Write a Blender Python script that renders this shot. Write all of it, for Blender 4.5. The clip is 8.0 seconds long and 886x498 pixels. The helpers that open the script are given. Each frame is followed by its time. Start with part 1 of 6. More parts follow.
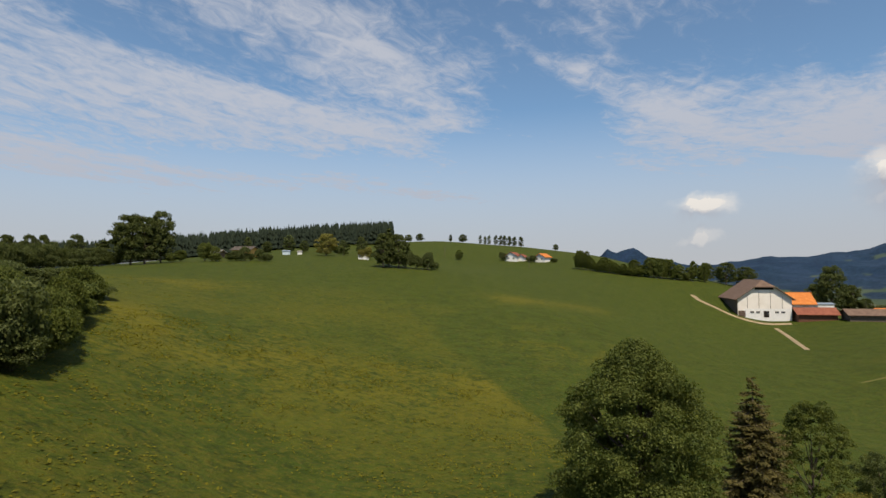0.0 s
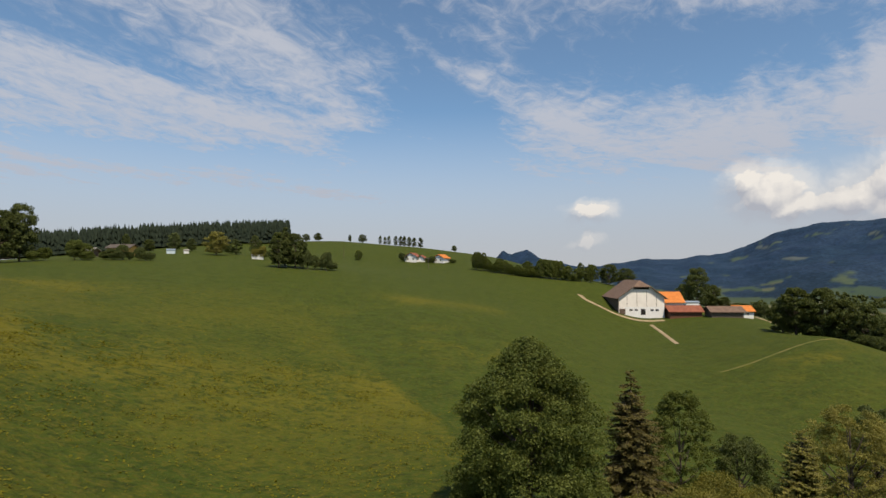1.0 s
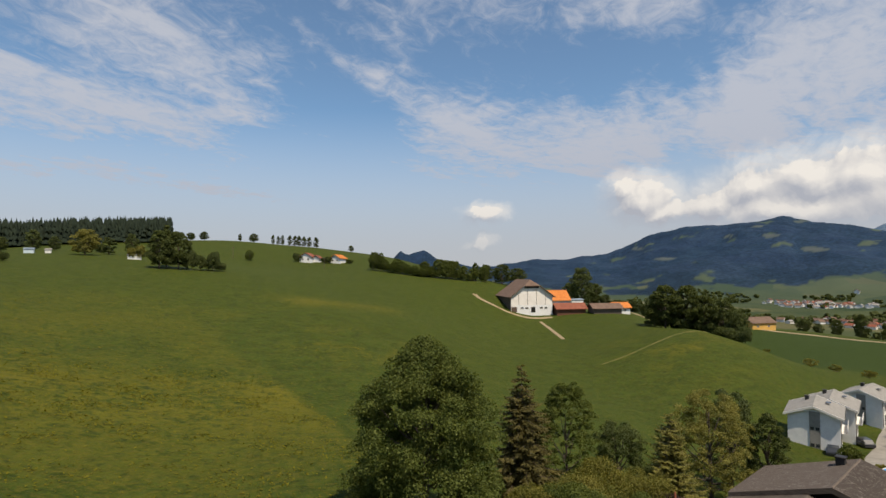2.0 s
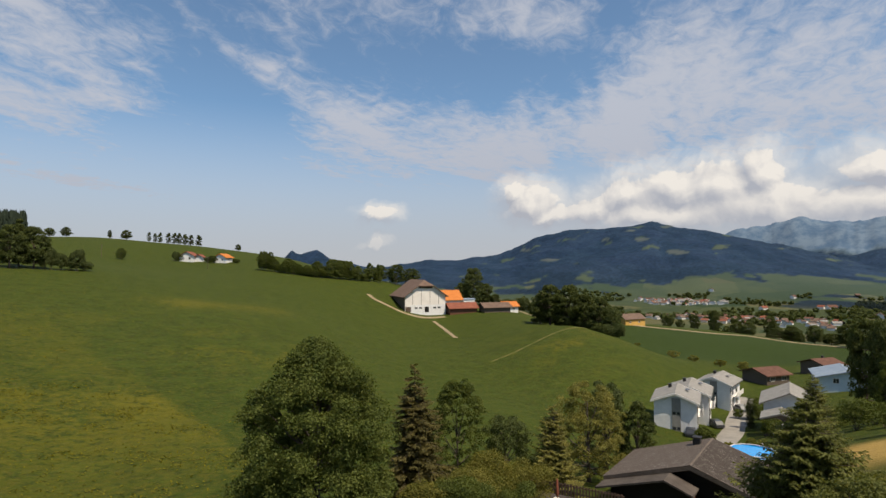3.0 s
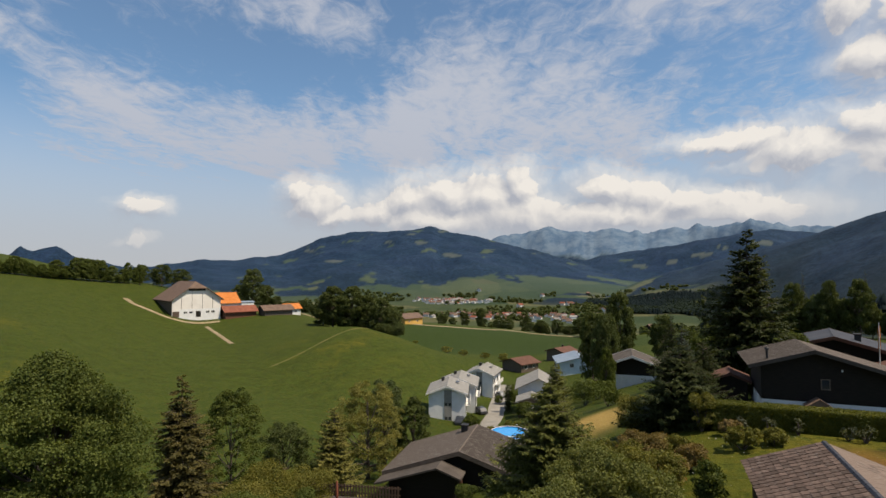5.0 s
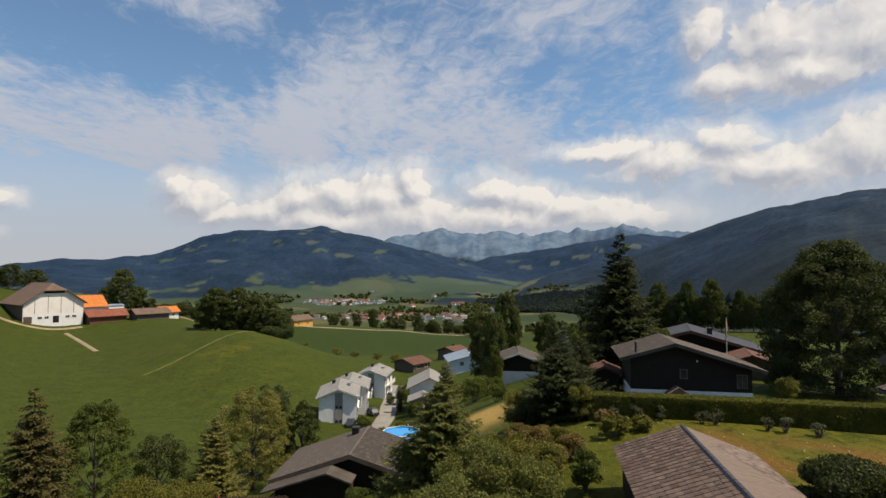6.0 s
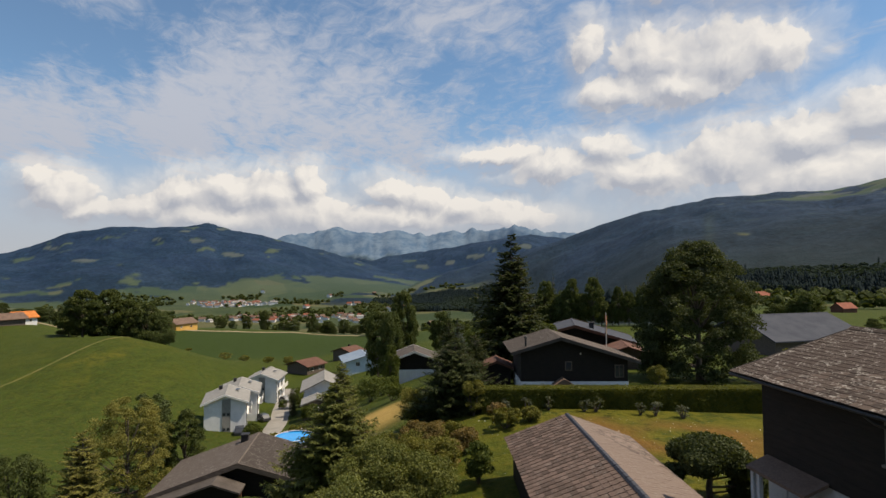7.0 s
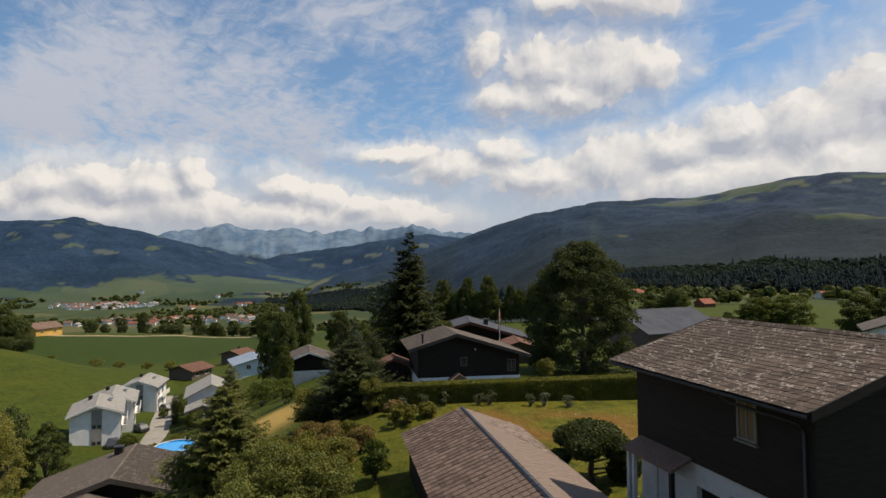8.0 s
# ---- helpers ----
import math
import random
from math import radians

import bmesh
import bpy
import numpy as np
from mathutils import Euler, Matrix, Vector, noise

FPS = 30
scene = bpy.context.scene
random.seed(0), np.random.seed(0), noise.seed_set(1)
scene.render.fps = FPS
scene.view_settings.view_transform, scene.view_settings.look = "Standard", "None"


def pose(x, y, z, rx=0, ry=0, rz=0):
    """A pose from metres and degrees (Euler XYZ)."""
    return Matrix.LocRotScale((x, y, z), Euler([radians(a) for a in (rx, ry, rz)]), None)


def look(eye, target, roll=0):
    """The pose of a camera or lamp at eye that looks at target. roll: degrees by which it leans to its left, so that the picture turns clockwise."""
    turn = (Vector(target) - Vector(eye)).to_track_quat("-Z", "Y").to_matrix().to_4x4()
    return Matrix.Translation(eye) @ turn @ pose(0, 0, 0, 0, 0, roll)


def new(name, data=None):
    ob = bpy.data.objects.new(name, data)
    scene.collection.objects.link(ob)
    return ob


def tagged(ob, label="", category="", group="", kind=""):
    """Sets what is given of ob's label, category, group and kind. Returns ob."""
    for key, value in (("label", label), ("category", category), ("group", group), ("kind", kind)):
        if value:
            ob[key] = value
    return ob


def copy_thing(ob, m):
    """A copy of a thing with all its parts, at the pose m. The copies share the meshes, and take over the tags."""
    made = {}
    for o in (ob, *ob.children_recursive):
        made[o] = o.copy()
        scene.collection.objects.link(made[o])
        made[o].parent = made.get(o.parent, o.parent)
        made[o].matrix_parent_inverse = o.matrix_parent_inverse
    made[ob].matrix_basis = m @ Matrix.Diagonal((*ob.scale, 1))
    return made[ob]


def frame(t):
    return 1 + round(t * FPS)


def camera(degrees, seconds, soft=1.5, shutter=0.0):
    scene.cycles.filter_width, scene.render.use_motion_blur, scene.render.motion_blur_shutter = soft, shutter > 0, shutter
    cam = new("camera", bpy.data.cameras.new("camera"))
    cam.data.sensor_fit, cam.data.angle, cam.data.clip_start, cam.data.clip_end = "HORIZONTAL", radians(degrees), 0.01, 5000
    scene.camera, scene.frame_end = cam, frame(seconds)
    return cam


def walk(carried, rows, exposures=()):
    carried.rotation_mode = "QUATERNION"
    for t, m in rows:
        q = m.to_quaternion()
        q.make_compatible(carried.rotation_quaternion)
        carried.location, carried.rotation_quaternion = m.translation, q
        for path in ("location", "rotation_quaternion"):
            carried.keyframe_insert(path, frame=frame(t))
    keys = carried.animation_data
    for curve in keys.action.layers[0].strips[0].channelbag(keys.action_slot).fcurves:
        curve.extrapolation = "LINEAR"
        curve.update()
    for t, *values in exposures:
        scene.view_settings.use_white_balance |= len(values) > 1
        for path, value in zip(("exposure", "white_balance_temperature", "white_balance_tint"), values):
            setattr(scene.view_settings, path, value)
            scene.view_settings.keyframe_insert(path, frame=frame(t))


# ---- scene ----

# ---- camera: a drone turning on the spot, sinking a little, eye level about z = 0 ----
cam = camera(77.73, 8.0)
walk(cam, [
    (0.0, pose(0, 0, 0.05, 92.40, 0.20, 0.00)),
    (0.5, pose(0, 0, 0.08, 92.40, 0.13, -5.20)),
    (1.0, pose(0, 0, 0.08, 92.43, 0.08, -10.43)),
    (1.5, pose(0, 0, 0.06, 92.45, 0.24, -15.70)),
    (3.0, pose(0, 0, -0.04, 92.41, 0.27, -32.06)),
    (3.5, pose(0, 0, -0.05, 92.43, 0.27, -37.56)),
    (4.0, pose(0, 0, -0.04, 92.45, 0.22, -43.18)),
    (4.5, pose(0, 0, 0.03, 92.46, 0.14, -48.70)),
    (6.0, pose(0, 0, 0.04, 92.52, 0.04, -65.39)),
    (6.5, pose(0, 0, 0.04, 92.54, 0.11, -70.78)),
    (7.0, pose(0, 0, -0.02, 92.43, 0.29, -76.12)),
    (7.5, pose(0, 0, -0.09, 92.34, 0.31, -81.49)),
    (8.0, pose(0, 0, -0.13, 92.28, 0.27, -86.72)),
])

# ---- sun and sky ----
SUN_AZ, SUN_EL = 166.0, 60.0
scene.view_settings.exposure = 0.12


def heading(az, el=0.0):
    """Unit vector: az degrees clockwise from +y, el degrees up."""
    a, e = radians(az), radians(el)
    return Vector((math.sin(a) * math.cos(e), math.cos(a) * math.cos(e), math.sin(e)))


sun = new("sun", bpy.data.lights.new("sun", "SUN"))
sun.data.energy, sun.data.angle, sun.data.color = 5.0, radians(0.53), (1.0, 0.86, 0.66)
sun.matrix_world = look(heading(SUN_AZ, SUN_EL) * 100, (0, 0, 0))


class Nodes:
    """Short hand for node trees."""

    def __init__(self, tree):
        self.tree = tree
        tree.nodes.clear()

    def add(self, kind, **values):
        node = self.tree.nodes.new(kind)
        for key, value in values.items():
            if key == "operation":
                node.operation = value
            elif key == "use_clamp":
                node.use_clamp = value
            elif key == "interpolation_type":
                node.interpolation_type = value
            elif key == "data_type":
                node.data_type = value
            elif key == "blend_type":
                node.blend_type = value
            elif key == "sky_type":
                node.sky_type = value
            elif key == "sun_disc":
                node.sun_disc = value
            elif key == "attribute_name":
                node.attribute_name = value
            elif key == "feature":
                node.feature = value
        return node

    def link(self, a, b):
        self.tree.links.new(a, b)

    def feed(self, socket, value):
        if isinstance(value, bpy.types.NodeSocket):
            self.link(value, socket)
        elif value is not None:
            socket.default_value = value

    def math(self, op, a, b=None, c=None, clamp=False):
        n = self.add("ShaderNodeMath", operation=op, use_clamp=clamp)
        for i, v in enumerate((a, b, c)):
            self.feed(n.inputs[i], v)
        return n.outputs[0]

    def ramp(self, value, lo, hi, a=0.0, b=1.0, smooth=True):
        n = self.add("ShaderNodeMapRange", interpolation_type="SMOOTHSTEP" if smooth else "LINEAR")
        for i, v in enumerate((value, lo, hi, a, b)):
            self.feed(n.inputs[i], v)
        return n.outputs[0]

    def noise(self, vector, scale, detail=4.0, rough=0.5, distort=0.0, out="Fac"):
        n = self.add("ShaderNodeTexNoise")
        self.feed(n.inputs["Vector"], vector)
        n.inputs["Scale"].default_value, n.inputs["Detail"].default_value = scale, detail
        n.inputs["Roughness"].default_value, n.inputs["Distortion"].default_value = rough, distort
        return n.outputs[out]

    def mix(self, fac, a, b, mode="MIX"):
        n = self.add("ShaderNodeMix", data_type="RGBA", blend_type=mode)
        self.feed(n.inputs[0], fac)
        for socket, v in ((n.inputs[6], a), (n.inputs[7], b)):
            self.feed(socket, (*v, 1.0) if isinstance(v, tuple) and len(v) == 3 else v)
        return n.outputs[2]

    def vector(self, op, a, b=None, c=None, out="Vector"):
        n = self.add("ShaderNodeVectorMath", operation=op)
        for i, v in enumerate((a, b, c)):
            self.feed(n.inputs[i], v)
        return n.outputs[out]

    def xyz(self, x, y, z):
        n = self.add("ShaderNodeCombineXYZ")
        for i, v in enumerate((x, y, z)):
            self.feed(n.inputs[i], v)
        return n.outputs[0]


def build_world():
    world = bpy.data.worlds.new("sky")
    scene.world = world
    world.use_nodes = True
    n = Nodes(world.node_tree)
    out, back = n.add("ShaderNodeOutputWorld"), n.add("ShaderNodeBackground")
    sky = n.add("ShaderNodeTexSky", sky_type="NISHITA", sun_disc=False)
    sky.sun_elevation, sky.sun_rotation = radians(SUN_EL), radians(SUN_AZ)
    sky.altitude, sky.dust_density, sky.ozone_density = 800, 0.6, 1.5
    way = n.add("ShaderNodeTexCoord").outputs["Generated"]
    sep = n.add("ShaderNodeSeparateXYZ")
    n.link(way, sep.inputs[0])
    x, y, z = sep.outputs
    deg = 180 / math.pi
    az = n.math("MULTIPLY", n.math("ARCTAN2", x, y), deg)
    el = n.math("MULTIPLY", n.math("ARCSINE", z), deg)
    # thin high cloud: a flat layer overhead, drawn out along a slowly turning bearing
    high = n.math("ADD", n.math("MAXIMUM", z, 0.0), 0.09)
    u, v = n.math("DIVIDE", x, high), n.math("DIVIDE", y, high)
    c, s = math.cos(radians(54)), math.sin(radians(54))
    along = n.math("ADD", n.math("MULTIPLY", u, s), n.math("MULTIPLY", v, c))
    across = n.math("SUBTRACT", n.math("MULTIPLY", v, s), n.math("MULTIPLY", u, c))
    bend = n.math("SUBTRACT", along, 2.0)
    across = n.math("ADD", across, n.math("MULTIPLY", n.math("MULTIPLY", bend, bend), 0.12))
    layer = n.xyz(n.math("MULTIPLY", along, 0.30), across, 3.7)
    streak = n.noise(layer, 1.5, 8.0, 0.62, 1.1)
    ripple = n.noise(n.xyz(n.math("MULTIPLY", along, 0.85), across, 9.1), 10.5, 6.0, 0.66, 0.7)
    sheet = n.xyz(az, el, 0.0)
    drift = n.vector("SUBTRACT", n.noise(layer, 3.0, 5.0, 0.6, 0.4, "Color"), (0.5, 0.5, 0.5))
    bent = n.vector("MULTIPLY_ADD", drift, (9.0, 5.0, 0.0), sheet)
    fields = 0.17
    for a0, e0, a1, e1, w, k in STREAKS:
        run = Vector((a1 - a0, e1 - e0, 0.0))
        off = n.vector("SUBTRACT", bent, (a0, e0, 0.0))
        t = n.math("MULTIPLY", n.vector("DOT_PRODUCT", off, tuple(run), out="Value"), 1.0 / run.length_squared, clamp=True)
        foot = n.vector("MULTIPLY", tuple(run), n.xyz(t, t, t))
        away = n.vector("LENGTH", n.vector("SUBTRACT", off, foot), out="Value")
        fields = n.math("ADD", fields, n.ramp(away, 0.0, w * 1.9, k, 0.0))
    grainy = n.math("ADD", n.math("MULTIPLY", n.math("SUBTRACT", streak, 0.5), 2.2), n.math("MULTIPLY", n.math("SUBTRACT", ripple, 0.5), 1.9))
    cirrus = n.ramp(n.math("ADD", fields, grainy), -0.14, 1.10, 0.05, 0.90)
    veil = n.ramp(el, 19.0, 1.5, 0.0, 0.88)
    cirrus = n.math("MAXIMUM", cirrus, veil)

    # heaped clouds: ellipses in bearing and height, their rims broken into billows
    def heaps(where):
        for scale, reach, detail in ((0.16, 3.4, 2.0), (0.55, 1.7, 3.0), (1.9, 0.75, 4.0)):
            push = n.vector("SUBTRACT", n.noise(where, scale, detail, 0.5, 0.0, "Color"), (0.5, 0.5, 0.5))
            where = n.vector("MULTIPLY_ADD", push, (reach, reach, 0.0), where)
        far = None
        for a, e, w, h in BANK + TOWER + MASS:
            d = n.vector("LENGTH", n.vector("MULTIPLY_ADD", where, (1.0 / w, 1.0 / h, 0.0), (-a / w, -e / h, 0.0)), out="Value")
            far = d if far is None else n.math("SMOOTH_MIN", far, d, 0.18)
        cell = n.add("ShaderNodeTexVoronoi", feature="SMOOTH_F1")
        n.link(where, cell.inputs["Vector"])
        cell.inputs["Scale"].default_value, cell.inputs["Detail"].default_value = 0.62, 1.5
        return n.math("ADD", n.math("SUBTRACT", 1.34, far), n.math("MULTIPLY", n.math("SUBTRACT", 0.45, cell.outputs["Distance"]), 0.42))

    body = heaps(sheet)
    above = heaps(n.vector("ADD", sheet, (0.7, 1.1, 0.0)))
    cumulus = n.math("MAXIMUM", n.ramp(body, -0.02, 0.34), n.ramp(body, -1.1, 0.3, 0.0, 0.62))
    lit = n.math("ADD", 0.46, n.math("MULTIPLY", n.math("SUBTRACT", body, above), 0.85), clamp=True)
    lit = n.math("MULTIPLY", lit, n.ramp(el, 3.0, 9.0, 0.72, 1.0))
    grey = n.mix(lit, (0.45, 0.46, 0.51), (0.97, 0.90, 0.81))
    blue = n.mix(1.0, sky.outputs[0], (0.106, 0.128, 0.132), "MULTIPLY")
    colour = n.mix(cirrus, blue, n.mix(veil, (0.56, 0.58, 0.645), (0.470, 0.465, 0.515)))
    colour = n.mix(n.math("MULTIPLY", cumulus, n.ramp(el, 1.5, 6.0, 0.35, 0.90)), colour, grey)
    n.link(colour, back.inputs[0])
    back.inputs[1].default_value = 0.87
    n.link(back.outputs[0], out.inputs[0])


# bearing, height, half width, half height of the heaped clouds, in degrees
BANK = [
    (25.6, 5.8, 1.4, 0.75), (24.7, 6.1, 0.7, 0.6), (25.2, 2.8, 1.0, 0.5), (39.6, 8.2, 1.4, 1.1), (41.4, 7.3, 2.2, 1.5), (43.4, 6.1, 1.7, 1.0), (47.0, 6.4, 2.4, 1.3), (50.4, 7.6, 3.0, 1.6),
    (55.7, 8.3, 3.2, 1.8), (59.2, 7.7, 3.4, 2.0), (62.9, 8.8, 1.7, 1.9), (62.5, 6.0, 6.0, 2.0), (54.0, 5.6, 7.0, 1.5), (71.0, 8.4, 2.6, 1.6), (74.4, 7.6, 3.0, 1.6), (78.6, 6.7, 2.6, 1.3), (72.0, 5.6, 8.0, 1.5), (83.0, 5.6, 5.0, 1.4),
]
TOWER = [
    (88.0, 10.6, 4.4, 1.7), (93.0, 12.2, 2.4, 1.6), (96.6, 9.4, 6.0, 2.2), (104.0, 10.8, 5.0, 2.4), (82.0, 12.2, 4.0, 0.8), (91.4, 21.6, 1.7, 2.4), (97.4, 20.0, 4.0, 2.8), (104.0, 19.2, 4.4, 2.8),
    (108.0, 19.4, 2.8, 2.2), (99.4, 17.2, 5.4, 1.7), (93.6, 17.4, 2.8, 1.5), (105.0, 25.6, 4.6, 2.0), (99.6, 26.0, 2.8, 1.4),
]
MASS = [
    (110.0, 12.0, 4.0, 2.1), (115.0, 12.8, 4.0, 2.3), (121.0, 12.8, 5.0, 2.9), (126.5, 14.4, 5.0, 3.3), (113.0, 8.4, 9.0, 2.6), (123.0, 8.4, 8.0, 3.8), (136.0, 14.0, 9.0, 6.0), (152.0, 17.0, 10.0, 7.0),
]
# lines of the thin cloud: bearing and height of both ends, half width, weight (clearer sky where below nought)
STREAKS = [
    (6.2, 23.5, 14.8, 19.8, 0.9, 0.50), (14.8, 19.8, 24.5, 15.8, 1.8, 0.50), (22.0, 14.4, 40.0, 12.0, 4.0, 0.60), (38.0, 12.6, 50.0, 14.6, 3.4, 0.50), (50.0, 14.6, 58.0, 21.0, 3.0, 0.28), (-44.0, 15.5, -3.0, 13.4, 4.2, 0.55),
    (-22.0, 25.5, 3.0, 19.0, 3.0, 0.45), (-33.0, 21.6, -3.5, 16.2, 0.9, -0.45), (5.0, 16.6, 13.0, 15.0, 3.2, -0.45), (-10.0, 11.6, 9.0, 11.6, 1.4, -0.40), (22.0, 21.0, 42.0, 19.6, 3.4, -0.45), (-40.0, 10.4, -16.0, 8.4, 1.1, 0.55), (-14.0, 8.6, 6.0, 7.6, 1.0, 0.45),
    (-26.0, 10.4, -14.0, 10.0, 0.9, -0.35), (11.0, 10.8, 15.0, 10.4, 0.6, 0.35), (36.0, 24.6, 46.0, 22.6, 2.4, 0.60), (56.0, 22.0, 72.0, 15.0, 5.0, 0.22),
]
STREAKS += [(112.0, 19.0, 122.0, 22.0, 3.4, -0.45), (113.0, 18.6, 122.0, 21.8, 0.7, 0.75), (74.0, 22.0, 86.0, 18.0, 3.0, -0.10), (46.0, 19.0, 52.0, 26.0, 2.6, -0.30), (30.0, 10.2, 38.0, 9.2, 0.9, -0.25), (52.0, 13.0, 78.0, 13.0, 4.0, 0.30), (74.0, 26.0, 84.0, 24.0, 3.0, 0.30), (84.0, 14.6, 104.0, 14.6, 1.6, 0.25)]
build_world()

# ---- lie of the land ----
# bearing, distance, height: gardens and hamlet
NEAR = [
    (0, 6, -10.5), (120, 6, -10.0), (240, 6, -9.5), (180, 40, -5), (240, 60, -1), (300, 40, -4), (130, 45, -9.0),
    (80, 41, -10.2), (106, 45, -9.9), (90, 28, -10.2), (88, 60, -11.0), (110, 110, -14.5), (80, 110, -17.5), (70, 60, -15.0),
    (73, 112, -20.8), (60, 82, -24.0), (57, 112, -29.0), (60, 140, -30.5), (66, 165, -29.5), (55, 50, -19.5),
    (45, 48, -19.0), (60, 28, -13.5), (75, 25, -11.0),
]
# the meadow hill and its crest
HILL = [
    (30, 45, -18.0), (15, 40, -16.0), (0, 42, -16.0), (-20, 42, -13.5), (-37, 35, -8.7), (-37, 60, -6.0), (-32, 100, -3.2),
    (-5, 75, -15.0), (38, 85, -22.5), (40, 125, -25.0), (34, 195, -23.5), (30, 258, -19.0), (36, 262, -18.6), (46, 200, -19.6), (50, 190, -22.4),
    (53, 190, -26.0), (57, 200, -30.5), (61, 250, -36.0), (25, 255, -12.5), (15, 150, -12.0), (0, 140, -9.0), (-20, 130, -4.0),
    (-38, 190, 1.0), (-25, 210, 4.0), (0, 215, 1.2), (14, 300, 1.4), (25, 300, -5.4), (30, 330, -10), (45, 260, -28.0), (49, 235, -33.0), (54, 238, -35.0), (40, 280, -20.0),
]
# what lies past the crest
PAST = [
    (-12, 250, 7.4), (0, 330, 8.0), (0, 480, 28.6), (8, 450, 20.4), (-20, 420, 14.0), (-38, 420, 2.0), (16, 420, 10.5), (7, 350, 6.8),
    (49, 335, -29.6), (55, 335, -32.5), (61, 330, -34.0), (67, 330, -37.0), (75, 300, -33.0), (90, 250, -24.0), (110, 330, -26.0), (125, 340, -25.0),
    (28, 480, -22.0), (45, 520, -52.0), (65, 520, -60.0), (90, 520, -36.0), (180, 400, 20.0), (260, 400, 30.0), (-70, 300, 12.0),
]


def warp(az, r):
    k = np.log1p(np.asarray(r, float) / 25.0)
    a = np.radians(az)
    return np.stack([k * np.sin(a), k * np.cos(a)], -1)


SPOTS = NEAR + HILL + PAST
KNOTS = warp([p[0] for p in SPOTS], [p[1] for p in SPOTS])


def kernel(d2):
    return 0.5 * d2 * np.log(d2 + 1e-9)


def spline():
    m = len(SPOTS)
    d2 = ((KNOTS[:, None] - KNOTS[None]) ** 2).sum(-1)
    a = np.zeros((m + 3, m + 3))
    a[:m, :m] = kernel(d2) + 2e-4 * np.eye(m)
    a[:m, m], a[:m, m + 1:] = 1, KNOTS
    a[m:, :m] = a[:m, m:].T
    return np.linalg.solve(a, np.array([p[2] for p in SPOTS] + [0.0, 0.0, 0.0]))


WEIGHTS = spline()


def smooth(x, lo, hi):
    t = np.clip((x - lo) / (hi - lo), 0, 1)
    return t * t * (3 - 2 * t)


def hash2(i, j, seed):
    h = np.sin(i * 127.1 + j * 311.7 + seed * 74.7) * 43758.5453
    return h - np.floor(h)


def value_noise(x, y, seed=0):
    i, j = np.floor(x), np.floor(y)
    u, v = smooth(x - i, 0, 1), smooth(y - j, 0, 1)
    a, b = hash2(i, j, seed), hash2(i + 1, j, seed)
    c, d = hash2(i, j + 1, seed), hash2(i + 1, j + 1, seed)
    return (a * (1 - u) + b * u) * (1 - v) + (c * (1 - u) + d * u) * v


def fbm(x, y, octaves=4, seed=0):
    total, amp = 0.0, 0.5
    for k in range(octaves):
        total = total + amp * (value_noise(x * 2 ** k, y * 2 ** k, seed + k) - 0.5)
        amp *= 0.5
    return total


# ridges: distance of the crest, distance of the foot, bearing and height angle along the crest
RIDGES = {
    "west_mountain": (3700, 2150, (20, 0.0), (26.2, 0.6), (29.7, 1.2), (33.8, 1.3), (37.9, 1.8), (39.7, 2.6), (41.5, 3.5), (44.4, 4.1), (46.8, 4.3),
                      (50.2, 4.4), (53, 4.85), (54.9, 4.3), (57.3, 3.9), (60.9, 3.0), (63.8, 2.3), (67.5, 1.2), (70.1, 0.4), (74, -1.2), (80, -3)),
    "far_peaks": (4850, 4300, (50, 1.0), (57, 2.6), (59.6, 3.7), (62.9, 4.2), (65.5, 4.8), (67.6, 4.3), (69.5, 4.2), (71.7, 4.4), (74.7, 3.95), (78.8, 4.6),
                  (81, 4.4), (83.4, 4.9), (86, 4.3), (88.4, 4.0), (95, 3.0), (110, 2.0)),
    "middle_spur": (4150, 3000, (64, 0.0), (70, 1.6), (75, 2.4), (79, 3.0), (82, 3.5), (85, 3.9), (88, 3.5), (94, 2.5), (100, 1.0)),
    "east_mountain": (2700, 820, (66, -3.5), (72, -1.6), (76, -0.1), (80, 1.0), (84, 2.0), (88.8, 3.4), (93, 4.9), (96, 5.75), (102.7, 6.7), (107.6, 6.95),
                      (111.6, 6.8), (115, 7.4), (119.4, 8.1), (122.7, 8.2), (126, 7.8), (140, 6.5), (175, 3.0), (200, 1.0)),
    "twin_hill": (3300, 2800, (8, 0.0), (14, 0.7), (15.9, 1.6), (16.7, 2.3), (17.6, 1.9), (19.1, 2.45), (20.6, 1.4), (24, 0.7), (30, 0.2)),
    "north_range": (4300, 3300, (-180, 3.0), (-60, 1.5), (-20, 0.6), (12, 0.3), (20, 0.2), (26, 0.1)),
}


